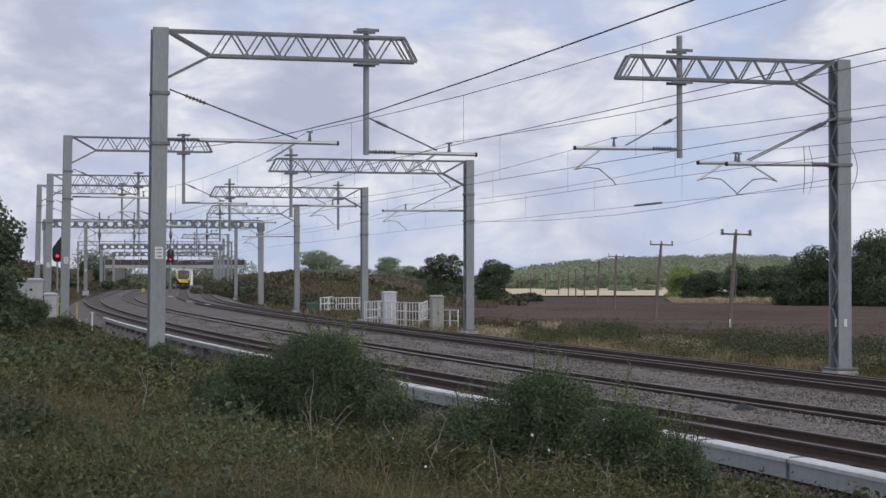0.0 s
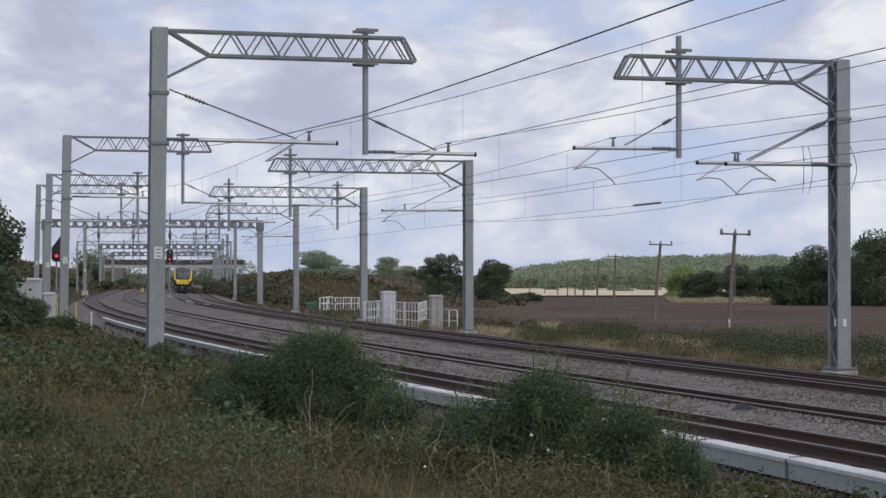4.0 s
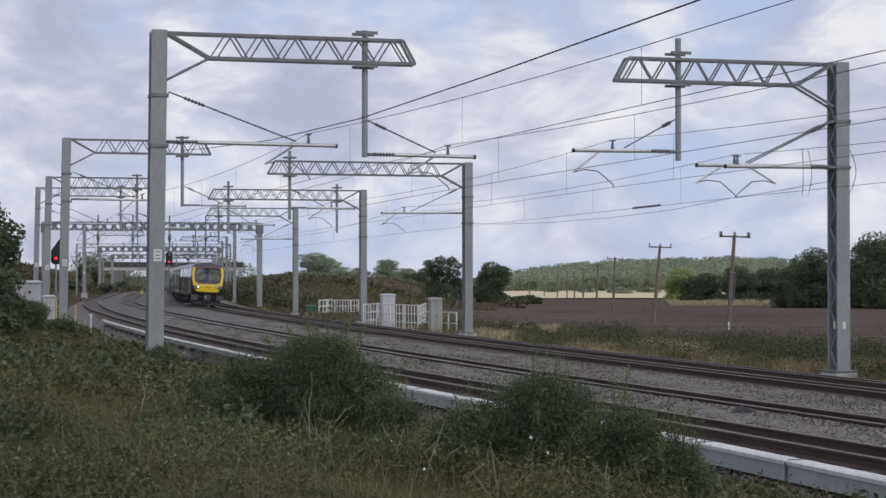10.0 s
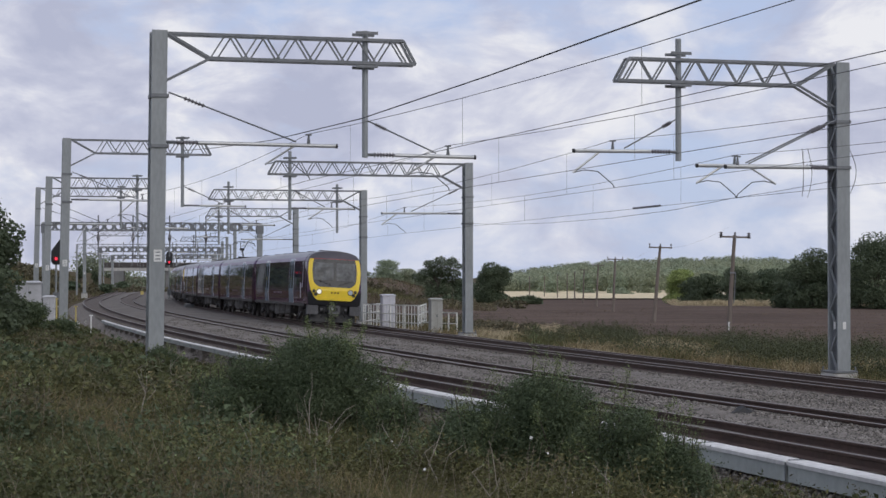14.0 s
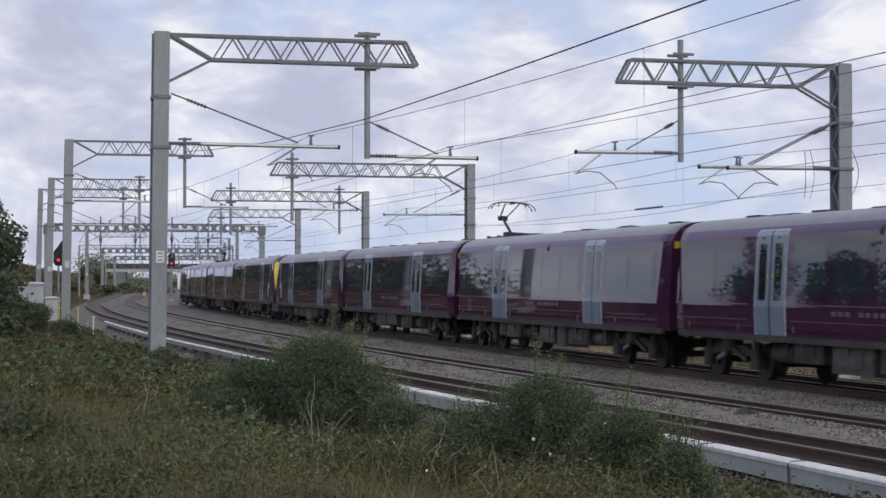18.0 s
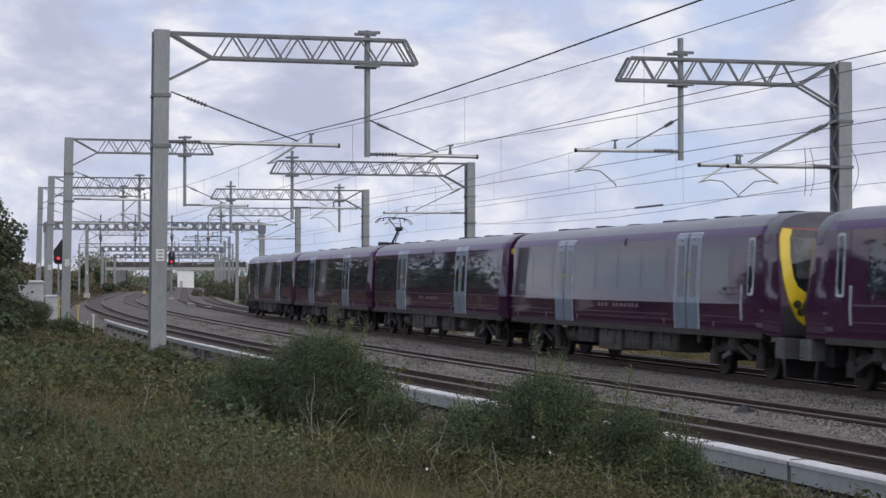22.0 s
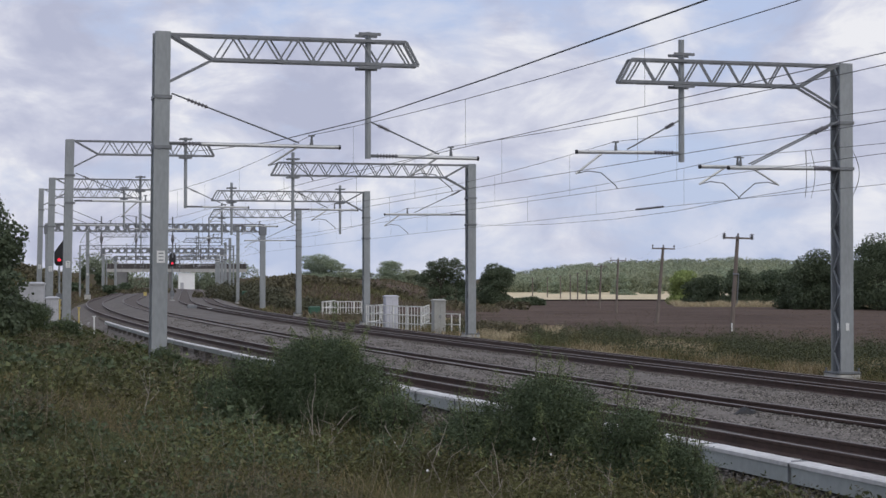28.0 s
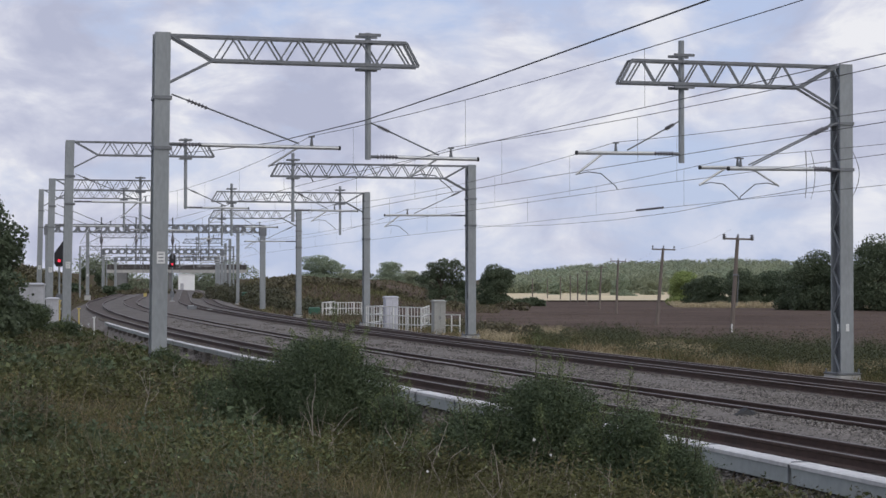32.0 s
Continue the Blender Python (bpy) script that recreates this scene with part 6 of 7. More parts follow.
# lobes of the open-crowned oak: sideways and up as shares of its width and height, and radius
OAK = ((-0.42, 0.58, 0.07), (-0.34, 0.55, 0.08), (-0.25, 0.66, 0.10), (-0.16, 0.84, 0.09), (-0.08, 0.70, 0.12), (0.02, 0.92, 0.08), (0.06, 0.56, 0.15), (0.12, 0.80, 0.10), (0.24, 0.90, 0.08), (0.26, 0.64, 0.11), (0.36, 0.80, 0.07), (0.34, 0.46, 0.10), (-0.05, 0.36, 0.16), (-0.14, 0.22, 0.10), (0.12, 0.30, 0.10))
# tree rows: along the left-hand boundary, the field's far edge, and the bank
for i, (px, dist, h, w, mt, n) in enumerate((
        (-0.285, 190, 10.5, 11, "leaf_tree", 3500), (-0.275, 215, 10.0, 10, "leaf_tree", 3500), (-0.278, 238, 11.0, 11, "leaf_tree", 3500), (-0.272, 262, 10.5, 11, "leaf_tree", 3500), (-0.275, 288, 11.0, 12, "leaf_tree", 3500), (-0.27, 318, 11.0, 12, "leaf_tree", 3500), (-0.272, 350, 11.0, 13, "leaf_tree", 3500),
        (-0.2490, 63, 5.0, 3.8, "leaf_tree", 12000), (-0.275, 60, 5.0, 3.8, "leaf_tree", 7000), (-0.2430, 70, 4.0, 2.5, "leaf_tree", 6000), (-0.2460, 58, 2.4, 2.3, "leaf_tree", 4500), (-0.32, 56, 8.0, 6.0, "leaf_tree", 8000), (-0.44, 48, 9.5, 6.5, "leaf_tree", 8000), (-0.62, 42, 10.5, 7.0, "leaf_tree", 8000), (-0.9, 36, 10.5, 7.5, "leaf_tree", 8000), (-1.5, 28, 11.0, 8.0, "leaf_tree", 8000),
        (-0.264, 72, 6.3, 4.0, "leaf_tree", 6000), (-0.292, 142, 12.0, 9.0, "leaf_tree", 6000), (-0.288, 163, 12.0, 9.5, "leaf_tree", 6000))):
    tree(px * dist, dist, h, w, M[mt], 100 + i, n, 0.14 if dist < 75 else 0.34 if dist < 170 else 0.5, 0.06, "dark leafy tree at the lineside boundary", group="lineside trees")
for i, (px, dist, h, w, mt, n, lab) in enumerate((
        (-0.0005, 330, 8.4, 9.6, "leaf_tree", 2300, "dark spreading oak tree at the edge of the ploughed field"),
        (0.0275, 318, 7.4, 7.2, "leaf_tree", 4200, "dense dark rounded tree at the edge of the ploughed field"),
        (0.1285, 352, 6.6, 6.6, "leaf_bright", 2600, "light green tree before the far wood"),
        (0.1430, 330, 5.6, 7.5, "leaf_tree", 2400, "dark hedgerow tree beyond the ploughed field"), (0.1600, 322, 6.8, 8.5, "leaf_tree", 3000, "dark hedgerow tree beyond the ploughed field"),
        (0.1750, 325, 6.4, 8.0, "leaf_mid", 2600, "dark hedgerow tree beyond the ploughed field"), (0.1365, 336, 4.6, 6.0, "leaf_tree", 1800, "dark hedgerow tree beyond the ploughed field"),
        (0.1890, 267, 6.0, 6.9, "leaf_tree", 2800, "dark hedgerow tree beside the ploughed field"), (0.2010, 260, 8.6, 8.2, "leaf_tree", 3600, "dark hedgerow tree beside the ploughed field"),
        (0.2330, 253, 10.6, 10.3, "leaf_tree", 4200, "tall dark tree beside the ploughed field"), (0.2500, 257, 11.6, 10.3, "leaf_tree", 3500, "tall dark tree beside the ploughed field"), (0.2190, 271, 6.9, 6.9, "leaf_tree", 2600, "dark hedgerow tree beside the ploughed field"),
        (-0.0665, 430, 6.4, 10.5, "leaf_pale", 3200, "grey-green tree on the brown bank"), (-0.0290, 440, 5.2, 8.5, "leaf_pale", 2200, "grey-green tree on the brown bank"), (-0.0180, 445, 4.0, 7.5, "leaf_far_haze", 1500, "grey-green tree on the brown bank"),
        (-0.0520, 450, 3.6, 8.5, "leaf_far_haze", 1500, "grey-green tree on the brown bank"), (-0.0430, 455, 3.5, 6.0, "leaf_haze", 1400, "grey-green tree on the brown bank"), (0.0130, 420, 5.0, 8.0, "leaf_mid", 1800, "grey-green hedgerow tree behind the field"),
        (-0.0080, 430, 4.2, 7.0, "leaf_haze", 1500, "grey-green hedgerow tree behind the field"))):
    tree(px * dist, dist, h, w, M[mt], 200 + i, int(n * (5.5 if i else 5.0)), 0.25, 0.16 if i == 0 else 0.02, lab, group="field trees", lobes_n=22, shape=OAK if i == 0 else None)
for i, (px, dist, h, w) in enumerate(((-0.1925, 420, 4.0, 1.7), (-0.1845, 420, 4.2, 1.9), (-0.1700, 380, 2.4, 4.0), (-0.1800, 330, 2.0, 4.0), (-0.1975, 300, 1.8, 4))):
    tree(px * dist, dist, h, w, M["leaf_tree" if i < 2 else "leaf_mid"], 300 + i, 900, 0.4, 0.1, "small dark tree on the grassy bank", group="bank trees")

# the far wood: a hillside of many small crowns, its haze painted as paler leaves
rng = np.random.RandomState(5)
pts = [[], [], []]
nrm = [[], [], []]
for k in range(760):
    back = (k % 8) / 7
    dist = 590 + 170 * back + rng.uniform(-8, 8)
    ray = rng.uniform(0.03, 0.285)
    top = np.interp(ray, [0.03, 0.045, 0.066, 0.08, 0.11, 0.142, 0.187, 0.20, 0.3], [13, 21, 30, 37, 39, 45, 41, 33, 31]) / 3300
    h = dist * top * (0.40 + 0.60 * back ** 0.8) + rng.uniform(-0.7, 0.2)
    w = rng.uniform(5.0, 9.0)
    x = ray * dist
    z1 = 2.28 + h
    lob = [(x, dist, z1 - 1.5, w * 0.42, 1.5)] + [(x + rng.uniform(-0.5, 0.5) * w, dist + rng.uniform(-2, 2), z1 - rng.uniform(1.8, 6.5), w * rng.uniform(0.22, 0.36), rng.uniform(1.0, 1.7)) for _ in range(5)]
    u = rng.uniform()
    q = 0 if u < 0.55 else 1 if u < 0.8 else 2
    p, d = crown_points(rng, 420, lob, 0.03, True)
    pts[q].append(p)
    nrm[q].append(d)
for k, nm in enumerate(("leaf_far_haze", "leaf_haze", "leaf_pale")):
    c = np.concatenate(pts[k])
    quads("far_wood", leaves(rng, c, rng.uniform(0.4, 0.75, len(c)), 0.85, 0.2, np.concatenate(nrm[k]), 0.35), M[nm], "green wood covering the far hillside, leaf colours paled for haze", "woodland")
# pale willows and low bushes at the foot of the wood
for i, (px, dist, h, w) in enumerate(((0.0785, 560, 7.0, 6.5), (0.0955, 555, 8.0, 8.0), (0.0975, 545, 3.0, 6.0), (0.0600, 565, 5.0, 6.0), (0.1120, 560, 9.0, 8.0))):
    tree(px * dist, dist, h, w, M["leaf_pale" if i != 4 else "leaf_far_haze"], 260 + i, 5000, 0.4, 0.02, "pale grey-green willow before the far wood", group="willows")

# hedges and brown scrub on the bank and round the field
def scrub(name, boxes, material, label, seed, size, lobes_per=14, per=160):
    rng = np.random.RandomState(seed)
    out = []
    for x0, y0, x1, y1, h, w in boxes:
        for k in range(lobes_per):
            u = rng.uniform()
            x, y = x0 + (x1 - x0) * u + rng.uniform(-w, w), y0 + (y1 - y0) * u + rng.uniform(-w, w)
            hh = h * rng.uniform(0.5, 1.1)
            out.append(crown_points(rng, per, [(x, y, gz(x, y) + hh * 0.4, hh * rng.uniform(0.5, 0.9), hh * 0.6)], 0.08, True))
    c, d = (np.concatenate([o[k] for o in out]) for k in (0, 1))
    return quads(name, leaves(rng, c, size * rng.uniform(0.6, 1.5, len(c)), 0.7, 0.3, d, 0.6), material, label, "scrub")


scrub("hedge", [(-28, 262, -26, 250, 2.6, 1.5), (-24.5, 238, -20, 222, 2.2, 1.5), (-36, 300, -30, 275, 3.0, 2), (-21, 215, -12, 190, 1.3, 1.5), (-15, 178, -9.5, 160, 1.2, 1.2)], M["leaf_hedge"], "dull green hedge along the foot of the bank", 31, 0.26, 22, 380)
scrub("hedge", [(-15, 330, 14, 322, 1.6, 3), (14, 330, 16.5, 329, 1.5, 1), (46, 345, 66, 335, 1.4, 2)], M["leaf_tree"], "dark hedge at the far edge of the field", 32, 0.5, 40)
scrub("brown_scrub", [(-34, 330, -22, 255, 1.4, 5), (-30, 300, 0, 300, 1.3, 10), (-24, 280, 4, 260, 1.2, 8), (-28, 350, 6, 340, 1.4, 8)], M["leaf_brown"], "brown bracken and scrub covering the bank", 33, 0.45, 110, 110)
scrub("boundary_hedge", [(-21.5, 73, -27, 97, 1.7, 0.8), (-28, 100, -33, 114, 2.0, 1.0), (-35, 115, -40, 132, 2.6, 1.2), (-41, 132, -57, 187, 6.0, 1.4), (-57, 187, -76, 255, 7.8, 1.6), (-76, 255, -98, 330, 8.2, 1.8), (-20.5, 63, -30, 52, 5.8, 1.2), (-30, 52, -44, 30, 6.2, 1.5)], M["leaf_tree"], "tall dark hedge along the railway boundary", 37, 0.30, 60, 320)
# distance haze comes from the pale leaf colour here as well
scrub("far_trees", [(-122, 640, -62, 640, 7.5, 3)], M["leaf_haze"], "trees beyond the road bridge, leaf colour paled for haze", 38, 0.7, 50, 220)
scrub("bank_scrub", [(-62, 300, -60, 400, 1.2, 3), (-70, 330, -62, 290, 1.4, 4), (-75, 420, -62, 380, 1.2, 4)], M["leaf_brown"], "brown scrub on the grassy bank", 34, 0.5, 70, 90)
scrub("verge_scrub", [(2.0, 112, 4.5, 104, 0.7, 0.7)], M["leaf_brown"], "reddish brown weeds beside the railings", 36, 0.13, 16, 350)


def blades(rng, xy, h, w, lean=0.65):
    """Grass blades as thin triangles on the ground."""
    n = len(xy)
    z = ground_z(xy)
    a = rng.uniform(0, 2 * math.pi, n)
    b = np.column_stack([xy, z - 0.02])
    dx = np.column_stack([np.cos(a), np.sin(a), np.zeros(n)]) * (w * rng.uniform(0.6, 1.4, n))[:, None]
    hh = h * rng.uniform(0.5, 1.3, n)
    t = b + np.column_stack([rng.normal(0, lean, n) * hh, rng.normal(0, lean, n) * hh, hh])
    return np.stack([b - dx, b + dx, t], 1).reshape(-1, 3)


def scatter(rng, n, y0, y1, lo, hi, keep):
    """Points on the ground between two sight lines, thinning out with distance, where keep(left, right, x, y) holds."""
    y = 1 / rng.uniform(1 / y1, 1 / y0, n)
    x = rng.uniform(lo, hi, n) * y
    xy = np.column_stack([x, y])
    s, o = lateral(xy)
    t = np.interp(s, KS, [TROUGH(v) for v in KS])
    return xy[keep(t - o, o - 3.4, x, y)]


rng = np.random.RandomState(21)
xy = scatter(rng, 150000, 9.5, 125, -0.28, 0.28, lambda l, r, x, y: l > np.interp(y, [18, 34, 60], [0.25, 0.35, 0.4]))
patch = bumps(xy[:, 0], xy[:, 1], 0.9) + 0.6 * bumps(xy[:, 0] + 7, xy[:, 1], 2.1) + rng.normal(0, 0.5, len(xy))
far = np.clip(xy[:, 1] / 25, 0.7, 2.2)
for sel, h, w, m, nm, lab in ((patch > 0.95, 0.36, 0.0036, "grass_dry", "dry_grass", "tall dry straw-coloured grass and weeds"), (patch <= 0.95, 0.28, 0.0042, "grass_green", "rough_grass", "rough dull green grass on the lineside slope")):
    q = xy[sel]
    quads(nm, blades(rng, q, h * np.ones(len(q)), w * far[sel]), M[m], lab, "grass", tri=True)
# brambles and broad weeds in low mounds; each kind keeps to its own patches
def patchy(c, seed):
    x, y = c[:, 0], c[:, 1] * 0.45
    return bumps(x + seed * 3.1, y + seed, 0.55) + 0.6 * bumps(x + seed, y - seed * 2.3, 1.3)


for seed, n, m, nm, lab, hh, thr, lsz, per, wide in (
        (41, 4600, "leaf_bramble", "brambles", "low dark green brambles sprawling over the slope", 0.40, 0.10, 0.058, 64, 0.62), (45, 2400, "leaf_bush", "dock_leaves", "broad dark green dock leaves near the path", 0.36, 0.35, 0.058, 60, 0.6),
        (42, 3000, "leaf_brown", "withered_weeds", "withered brown weeds among the grass", 0.46, 0.2, 0.05, 60, 0.3), (43, 2800, "grass_green", "green_weeds", "dull green nettles and weeds", 0.46, 0.0, 0.055, 55, 0.34),
        (44, 700, "leaf_tip", "pale_weeds", "pale yellow-green weed tops among the brambles", 0.5, 0.6, 0.05, 40, 0.4), (46, 1300, "grass_dry", "straw_tufts", "straw-coloured dead weed tops", 0.5, 0.45, 0.045, 50, 0.22)):
    r2 = np.random.RandomState(seed)
    c = scatter(r2, n * 2, 10.5, 110, -0.27, 0.27, lambda l, r, x, y: l > np.interp(y, [18, 34, 60], [0.5, 1.0, 0.7]))
    c = c[patchy(c, seed % 7) + r2.normal(0, 0.3, len(c)) > thr]
    z = ground_z(c)
    k = np.repeat(np.arange(len(c)), per)
    grow = np.clip(c[k, 1] / 30, 0.75, 1.6)
    rad = r2.uniform(0.10, 0.50, len(c))[k] * grow
    # higher and lower stretches of growth, with hollows between
    swell = np.clip(0.75 + 0.45 * bumps(c[:, 0] * 1.1 + 2, c[:, 1] * 0.5, 1.2) + 0.25 * bumps(c[:, 0] * 2.3, c[:, 1] * 1.1, 1.3), 0.15, 1.35)
    tall = (r2.uniform(0.5, 1.3, len(c)) * swell)[k] * hh
    d = r2.normal(size=(len(k), 3)) * 0.5
    p = np.column_stack([c[k, 0] + d[:, 0] * rad, c[k, 1] + d[:, 1] * rad, z[k] + tall * np.exp(-(d[:, 0] ** 2 + d[:, 1] ** 2)) * r2.uniform(0.25, 1.0, len(k))])
    out = np.column_stack([d[:, :2] * 1.2, np.full(len(k), 0.55)])
    quads(nm, leaves(r2, p, lsz * np.clip(c[k, 1] / 20, 0.7, 2.4) * r2.uniform(0.4, 1.6, len(k)), wide, 0.35, out, 0.7), M[m], lab, "weeds")
# dry stalks with seed heads and a few white flowers
r2 = np.random.RandomState(51)
c = scatter(r2, 520, 11, 70, -0.26, 0.2, lambda l, r, x, y: l > 1.2)
z = ground_z(c)
st = []
hh = r2.uniform(0.25, 0.7, len(c))
for i in range(len(c)):
    b = np.array([c[i, 0], c[i, 1], z[i]])
    t = b + np.array([r2.normal(0, 0.16), r2.normal(0, 0.16), hh[i]])
    for ax in (np.array([0.0018, 0, 0]), np.array([0, 0.0018, 0])):
        k = max(1, c[i, 1] / 22)
        st += [b - ax * k, b + ax * k, t + ax * k * 0.6, t - ax * k * 0.6]
quads("dry_stalks", np.array(st), M["twig"], "thin pale dry stalks standing in the weeds", "weeds")
c = scatter(r2, 26, 14, 60, -0.25, 0.2, lambda l, r, x, y: l > 0.6)
p = np.column_stack([c, ground_z(c) + r2.uniform(0.3, 0.6, len(c))])
quads("white_flowers", leaves(r2, p, 0.03 * r2.uniform(0.6, 1.4, len(p)), 0.9), M["petal"], "small white bindweed flowers", "flowers")
c = np.column_stack([r2.normal(-18.3, 0.28, 70), r2.normal(92.5, 0.4, 70)])
p = np.column_stack([c, ground_z(c) + r2.uniform(0.25, 0.6, 70)])
quads("white_flowers", leaves(r2, p, r2.uniform(0.08, 0.2, 70), 0.9), M["petal"], "clump of white flowers beside the trough's end", "flowers")
# verge of the field: grass in clumps, brambles and withered weeds in ragged patches
r2 = np.random.RandomState(61)


def clumps(x, y):
    c = 0.8 * bumps(x * 0.31, y * 0.16, 1.0) + 0.6 * bumps(x * 0.8 + 4, y * 0.37, 1.0)
    # straw by the rails, a thicket of brambles before the nearer mast, green cover further along
    for cx, cy, rx, ry, k in ((10.4, 80, 1.2, 8, 2.4), (14.6, 84, 3.0, 20, -2.8), (10.5, 104, 3.0, 10, -1.8), (19.5, 72, 1.8, 7, 1.2), (6.7, 116, 1.8, 10, 1.8), (5.5, 92, 1.6, 8, -1.2), (3.2, 100, 1.6, 9, 1.6)):
        c = c + k * np.exp(-((x - cx) / rx) ** 2 - ((y - cy) / ry) ** 2)
    return c


xy = scatter(r2, 230000, 44, 190, -0.12, 0.27, lambda l, r, x, y: (r > 3.4) & (r < 15.5 + 2.5 * np.sin(y * 0.21)))
pt = clumps(xy[:, 0], xy[:, 1]) + r2.normal(0, 0.35, len(xy))
size = np.clip(0.34 + 0.16 * bumps(xy[:, 0] * 1.3, xy[:, 1] * 0.5, 1.0), 0.12, 0.6)
for sel, m, nm, lab in ((pt > 0.28, "grass_pale", "pale_grass", "tall pale dry grass beside the track"), ((pt <= 0.28) & (pt > -0.5), "grass_dry", "dry_grass", "dry brownish grass beside the track"), (pt <= -0.5, "grass_green", "rough_grass", "rough green grass beside the track")):
    q = xy[sel]
    quads(nm, blades(r2, q, size[sel], 0.014 * np.clip(q[:, 1] / 70, 0.8, 2)), M[m], lab, "grass", tri=True)
for seed, n, m, nm, lab, hh, thr, sg in ((3, 4200, "leaf_thicket", "brambles", "dark green brambles in ragged patches on the verge", 0.95, 0.25, -1), (5, 1700, "grass_green", "green_weeds", "dull green weeds on the verge", 0.5, 0.0, -1), (7, 1300, "leaf_brown", "withered_weeds", "withered brown weeds on the verge", 0.5, 0.35, 1)):
    c = scatter(r2, n * 2, 46, 175, -0.1, 0.27, lambda l, r, x, y: (r > 4.2) & (r < 16.5 + 3 * np.sin(y * 0.17)))
    c = c[sg * clumps(c[:, 0], c[:, 1]) + r2.normal(0, 0.35, len(c)) > thr]
    z = ground_z(c)
    k = np.repeat(np.arange(len(c)), 90)
    rad = r2.uniform(0.25, 0.9, len(c))[k]
    tall = r2.uniform(0.4, 1.3, len(c))[k] * hh
    d = r2.normal(size=(len(k), 3)) * 0.5
    p = np.column_stack([c[k, 0] + d[:, 0] * rad, c[k, 1] + d[:, 1] * rad, z[k] + tall * np.exp(-(d[:, 0] ** 2 + d[:, 1] ** 2)) * r2.uniform(0.2, 1.0, len(k))])
    quads(nm, leaves(r2, p, 0.062 * r2.uniform(0.5, 1.6, len(k)), 0.6, 0.3, np.column_stack([d[:, :2], np.full(len(k), 0.6)]), 0.6), M[m], lab, "weeds")
# low weeds and clods over the ploughed field, and pale grass along its far edge
y = 1 / r2.uniform(1 / 330, 1 / 66, 150000)
xy = np.column_stack([r2.uniform(-0.02, 0.28, len(y)) * y, y])
s_, o_ = lateral(xy)
xy = xy[(o_ > 17) & (bumps(xy[:, 0] * 0.09, xy[:, 1] * 0.05, 1.0) + r2.normal(0, 0.6, len(xy)) > -0.3)]
quads("field_weeds", blades(r2, xy, 0.10 * np.ones(len(xy)), 0.03 * np.clip(xy[:, 1] / 100, 0.7, 2.5)), M["field_weed"], "low withered weeds over the ploughed soil", "weeds", tri=True)
u = r2.uniform(0, 1, 26000)
ray = 0.124 + 0.146 * u
dist = np.interp(ray, [0.124, 0.19, 0.27], [312, 288, 246]) + r2.normal(0, 1.6, len(u)) + 6 * bumps(ray * 300, ray * 90, 1.0)
xy = np.column_stack([ray * dist, dist])
quads("pale_grass", blades(r2, xy, (0.75 + 0.35 * bumps(ray * 700, ray * 50, 1.0)), 0.06 * np.ones(len(u))), M["grass_pale"], "strip of tall pale grass along the far edge of the field", "grass", tri=True)
# rough cover on the banks either side of the far tracks
y = 1 / r2.uniform(1 / 430, 1 / 120, 130000)
xy = np.column_stack([r2.uniform(-0.27, 0.03, len(y)) * y, y])
s_, o_ = lateral(xy)
t1 = np.interp(s_, KS, [T1(v) for v in KS])
ok = ((o_ > 7.0) & (o_ < np.where(xy[:, 1] < 225, 13.0, 60))) | (o_ < t1 - 3.0)
xy, pt = xy[ok], (clumps(xy[:, 0] * 0.4, xy[:, 1] * 0.4) + r2.normal(0, 0.4, len(xy)))[ok]
for sel, m, nm, lab in ((pt > 0.5, "leaf_brown", "dry_grass", "dry brown grass on the far bank"), ((pt <= 0.5) & (pt > -0.2), "field_weed", "withered_weeds", "withered weeds on the far bank"), (pt <= -0.2, "grass_green", "rough_grass", "rough green grass on the far bank")):
    q = xy[sel]
    quads(nm, blades(r2, q, 0.55 * np.ones(len(q)), 0.07 * np.clip(q[:, 1] / 200, 0.6, 2)), M[m], lab, "grass", tri=True)

# loose ballast stones on the bed near the camera
r2 = np.random.RandomState(71)
STONE = np.array([(1, 0, 0.1), (0.2, 0.9, 0), (-0.8, 0.3, 0.15), (-0.4, -0.8, 0), (0.5, -0.7, 0.1), (0.1, 0.1, 0.75), (0, 0, -0.5)])
SF = np.array([(0, 1, 5), (1, 2, 5), (2, 3, 5), (3, 4, 5), (4, 0, 5), (1, 0, 6), (2, 1, 6), (3, 2, 6), (4, 3, 6), (0, 4, 6)])
N = 95000
s_ = 1 / r2.uniform(1 / 110, 1 / 20, N) - 46
bands = ((lambda s: T1(s) - 1.9, lambda s: T1(s) - 0.85, 0.18), (lambda s: T1(s) + 0.85, lambda s: T2(s) - 0.85, 0.15), (lambda s: T2(s) + 0.85, lambda s: -0.85, 0.05), (lambda s: 0.85, lambda s: 2.6, -0.1), (lambda s: 4.2, lambda s: 5.6, -0.25))
sk = np.linspace(-45, 70, 120)
lo_t = [np.array([b[0](v) for v in sk]) for b in bands]
hi_t = [np.array([b[1](v) for v in sk]) for b in bands]
which = r2.choice(5, N, p=[0.10, 0.28, 0.44, 0.09, 0.09])
u = r2.uniform(0, 1, N)
o_ = np.zeros(N)
zz = np.zeros(N)
for k in range(5):
    m_ = which == k
    o_[m_] = np.interp(s_[m_], sk, lo_t[k]) * (1 - u[m_]) + np.interp(s_[m_], sk, hi_t[k]) * u[m_]
za = (ZB + 0.18, ZB + 0.2 - CANT * 0.8, ZB + 0.1 - CANT * 0.8, ZB - CANT * 0.8, ZB - 0.2 - CANT * 0.8)
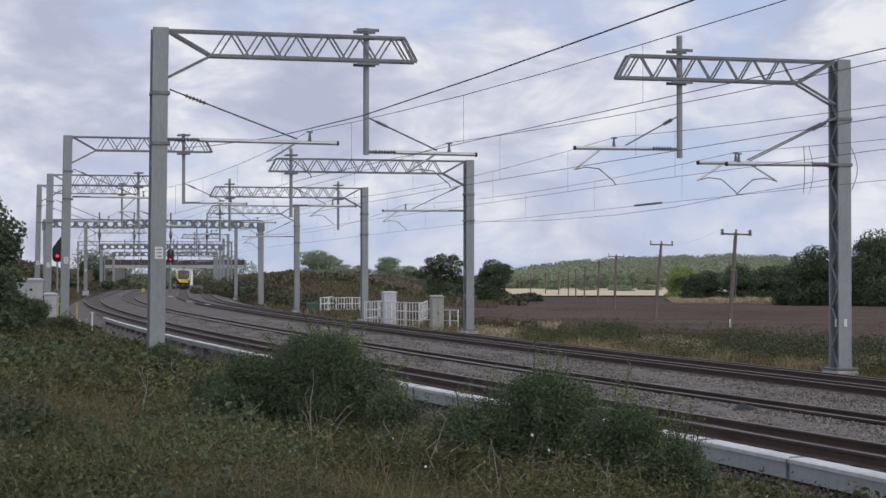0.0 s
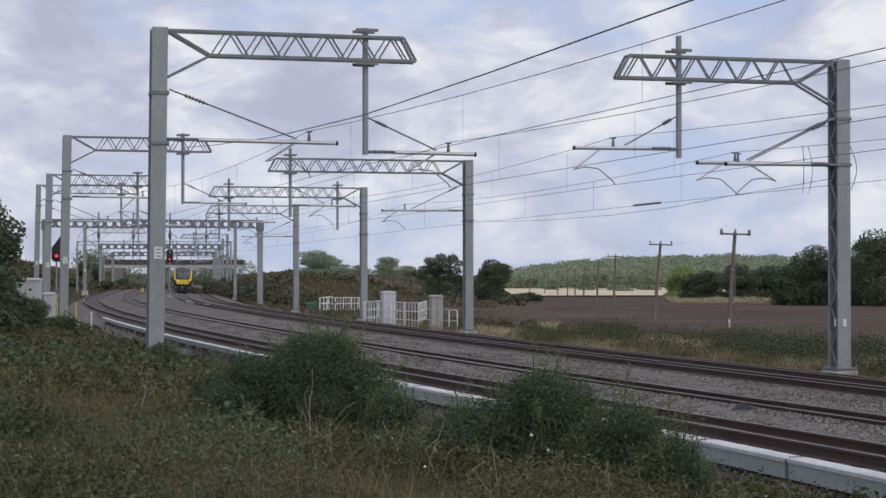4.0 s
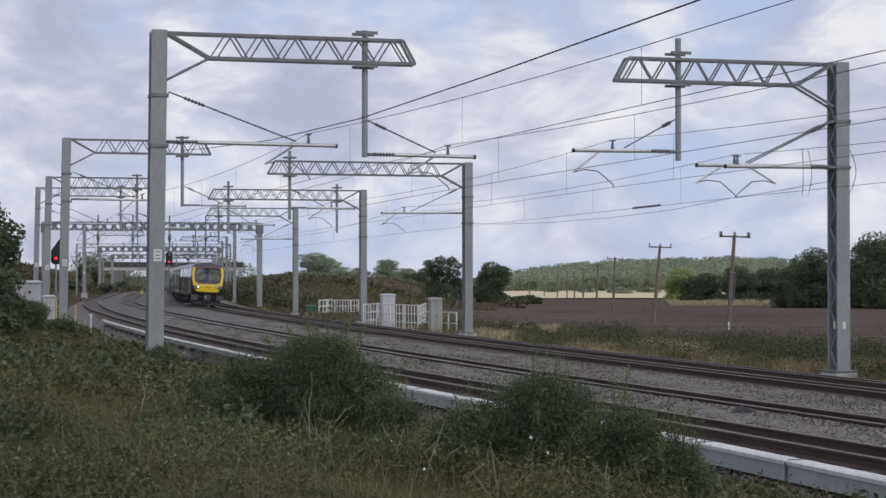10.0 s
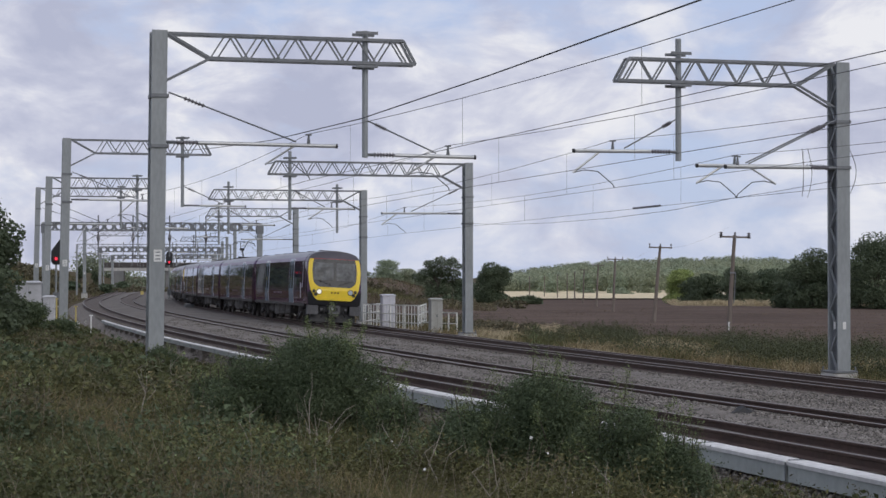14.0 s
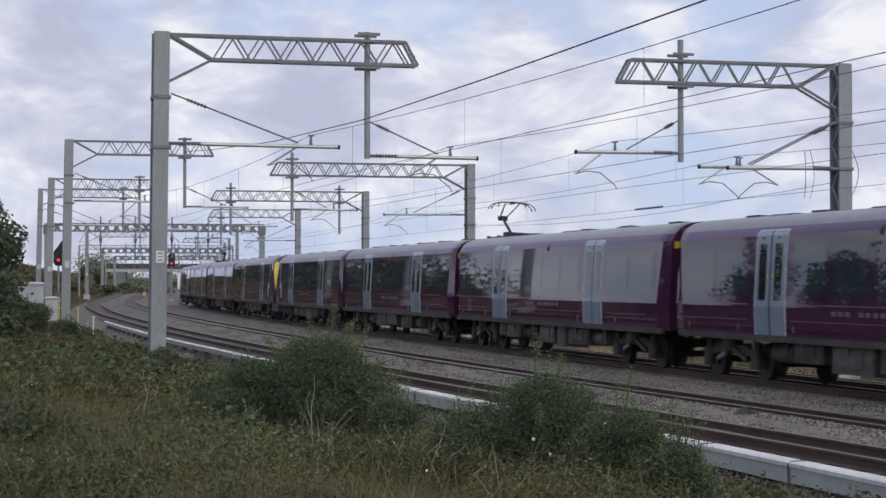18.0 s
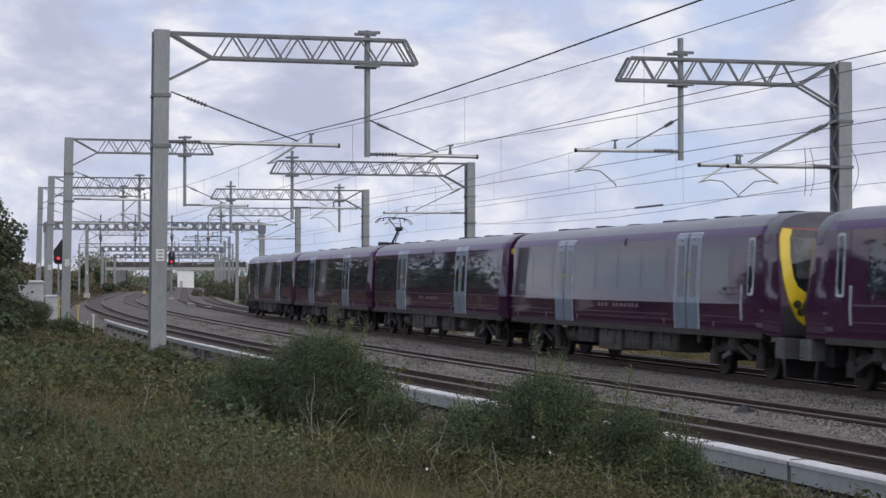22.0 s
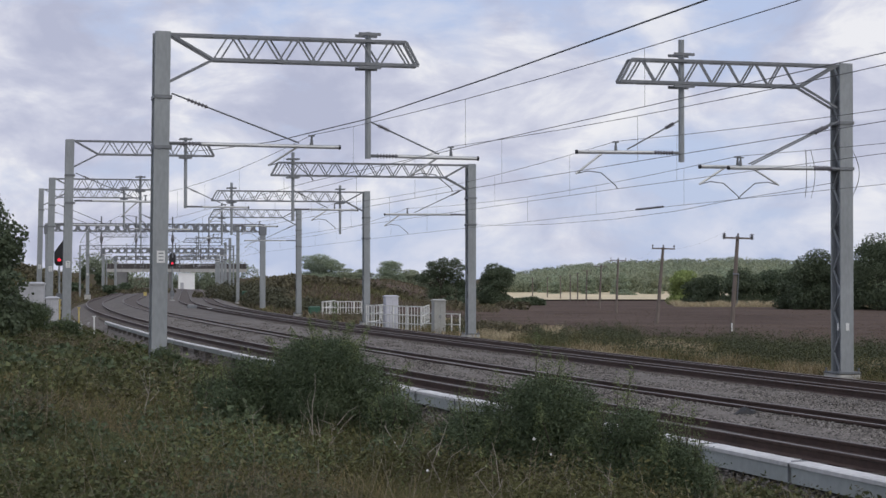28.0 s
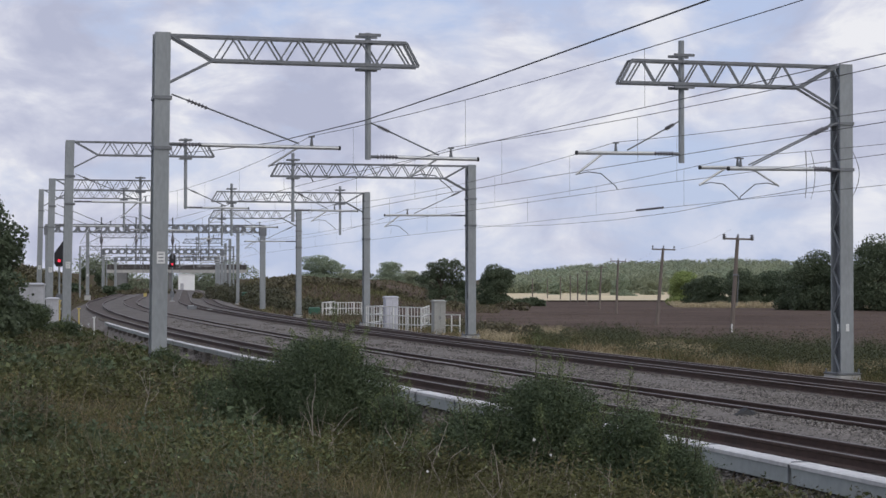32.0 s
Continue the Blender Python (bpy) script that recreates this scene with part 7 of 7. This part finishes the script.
zb2 = (ZB + 0.2 + CANT, ZB + 0.2 + CANT * 0.8, ZB + CANT * 0.8, ZB - 0.2 + CANT * 0.8, ZB - 0.35)
for k in range(5):
    m_ = which == k
    zz[m_] = za[k] * (1 - u[m_]) + zb2[k] * u[m_] + 0.02
zz = np.where((which == 0), ZB + 0.2 - (1 - u) * 0.02 - np.where(u < 0.75, (0.75 - u) * 0.42, 0), zz)
hd = np.array([heading(v) for v in s_])
X = np.interp(s_, PKEYS, PXY[:, 0]) + o_ * np.cos(hd)
Y = np.interp(s_, PKEYS, PXY[:, 1]) + o_ * np.sin(hd)
sz = r2.uniform(0.018, 0.044, N)
ang = r2.uniform(0, 2 * math.pi, N)
V = STONE[None] * (sz[:, None, None] * r2.uniform(0.6, 1.3, (N, 1, 3)))
ca, sa = np.cos(ang)[:, None], np.sin(ang)[:, None]
V = np.stack([V[:, :, 0] * ca - V[:, :, 1] * sa + X[:, None], V[:, :, 0] * sa + V[:, :, 1] * ca + Y[:, None], V[:, :, 2] + zz[:, None]], 2)
F = (SF[None] + (np.arange(N) * 7)[:, None, None]).reshape(-1, 3)
me = bpy.data.meshes.new("ballast_stones")
me.vertices.add(N * 7)
me.vertices.foreach_set("co", V.astype(np.float32).ravel())
me.loops.add(len(F) * 3)
me.loops.foreach_set("vertex_index", F.astype(np.int32).ravel())
me.polygons.add(len(F))
me.polygons.foreach_set("loop_start", np.arange(0, len(F) * 3, 3, dtype=np.int32))
me.materials.append(M["stone"])
me.update(calc_edges=True)
tagged(new("ballast_stones", me), "loose grey ballast stones between the tracks", "ballast", kind="stuff")

# sleepers, under the rails
g = Geo()
g.loft([[(x, -0.13, -0.12), (x, 0.13, -0.12), (x, 0.10, 0.0), (x, -0.10, 0.0)] for x in (-1.25, 1.25)])
SL = g.mesh("sleeper", M["sleeper"])
for (tf, tz), tr in zip(TRACKS, tracks):
    for i in range(150):
        s = -26 + i * 0.65
        p = at(s, tf(s))
        o = new("sleeper", SL)
        o.parent = tr
        o.matrix_basis = Matrix.Translation((p.x, p.y, tz - 0.157)) @ Matrix.Rotation(heading(s), 4, "Z") @ Matrix.Rotation(CANT / 0.75, 4, "Y")


def motions():
    times = [k * 0.5 for k in range(65)]
    for c, i, back in cars:
        walk(c, [(t, car_pose(t, i, back)) for t in times])


motions()
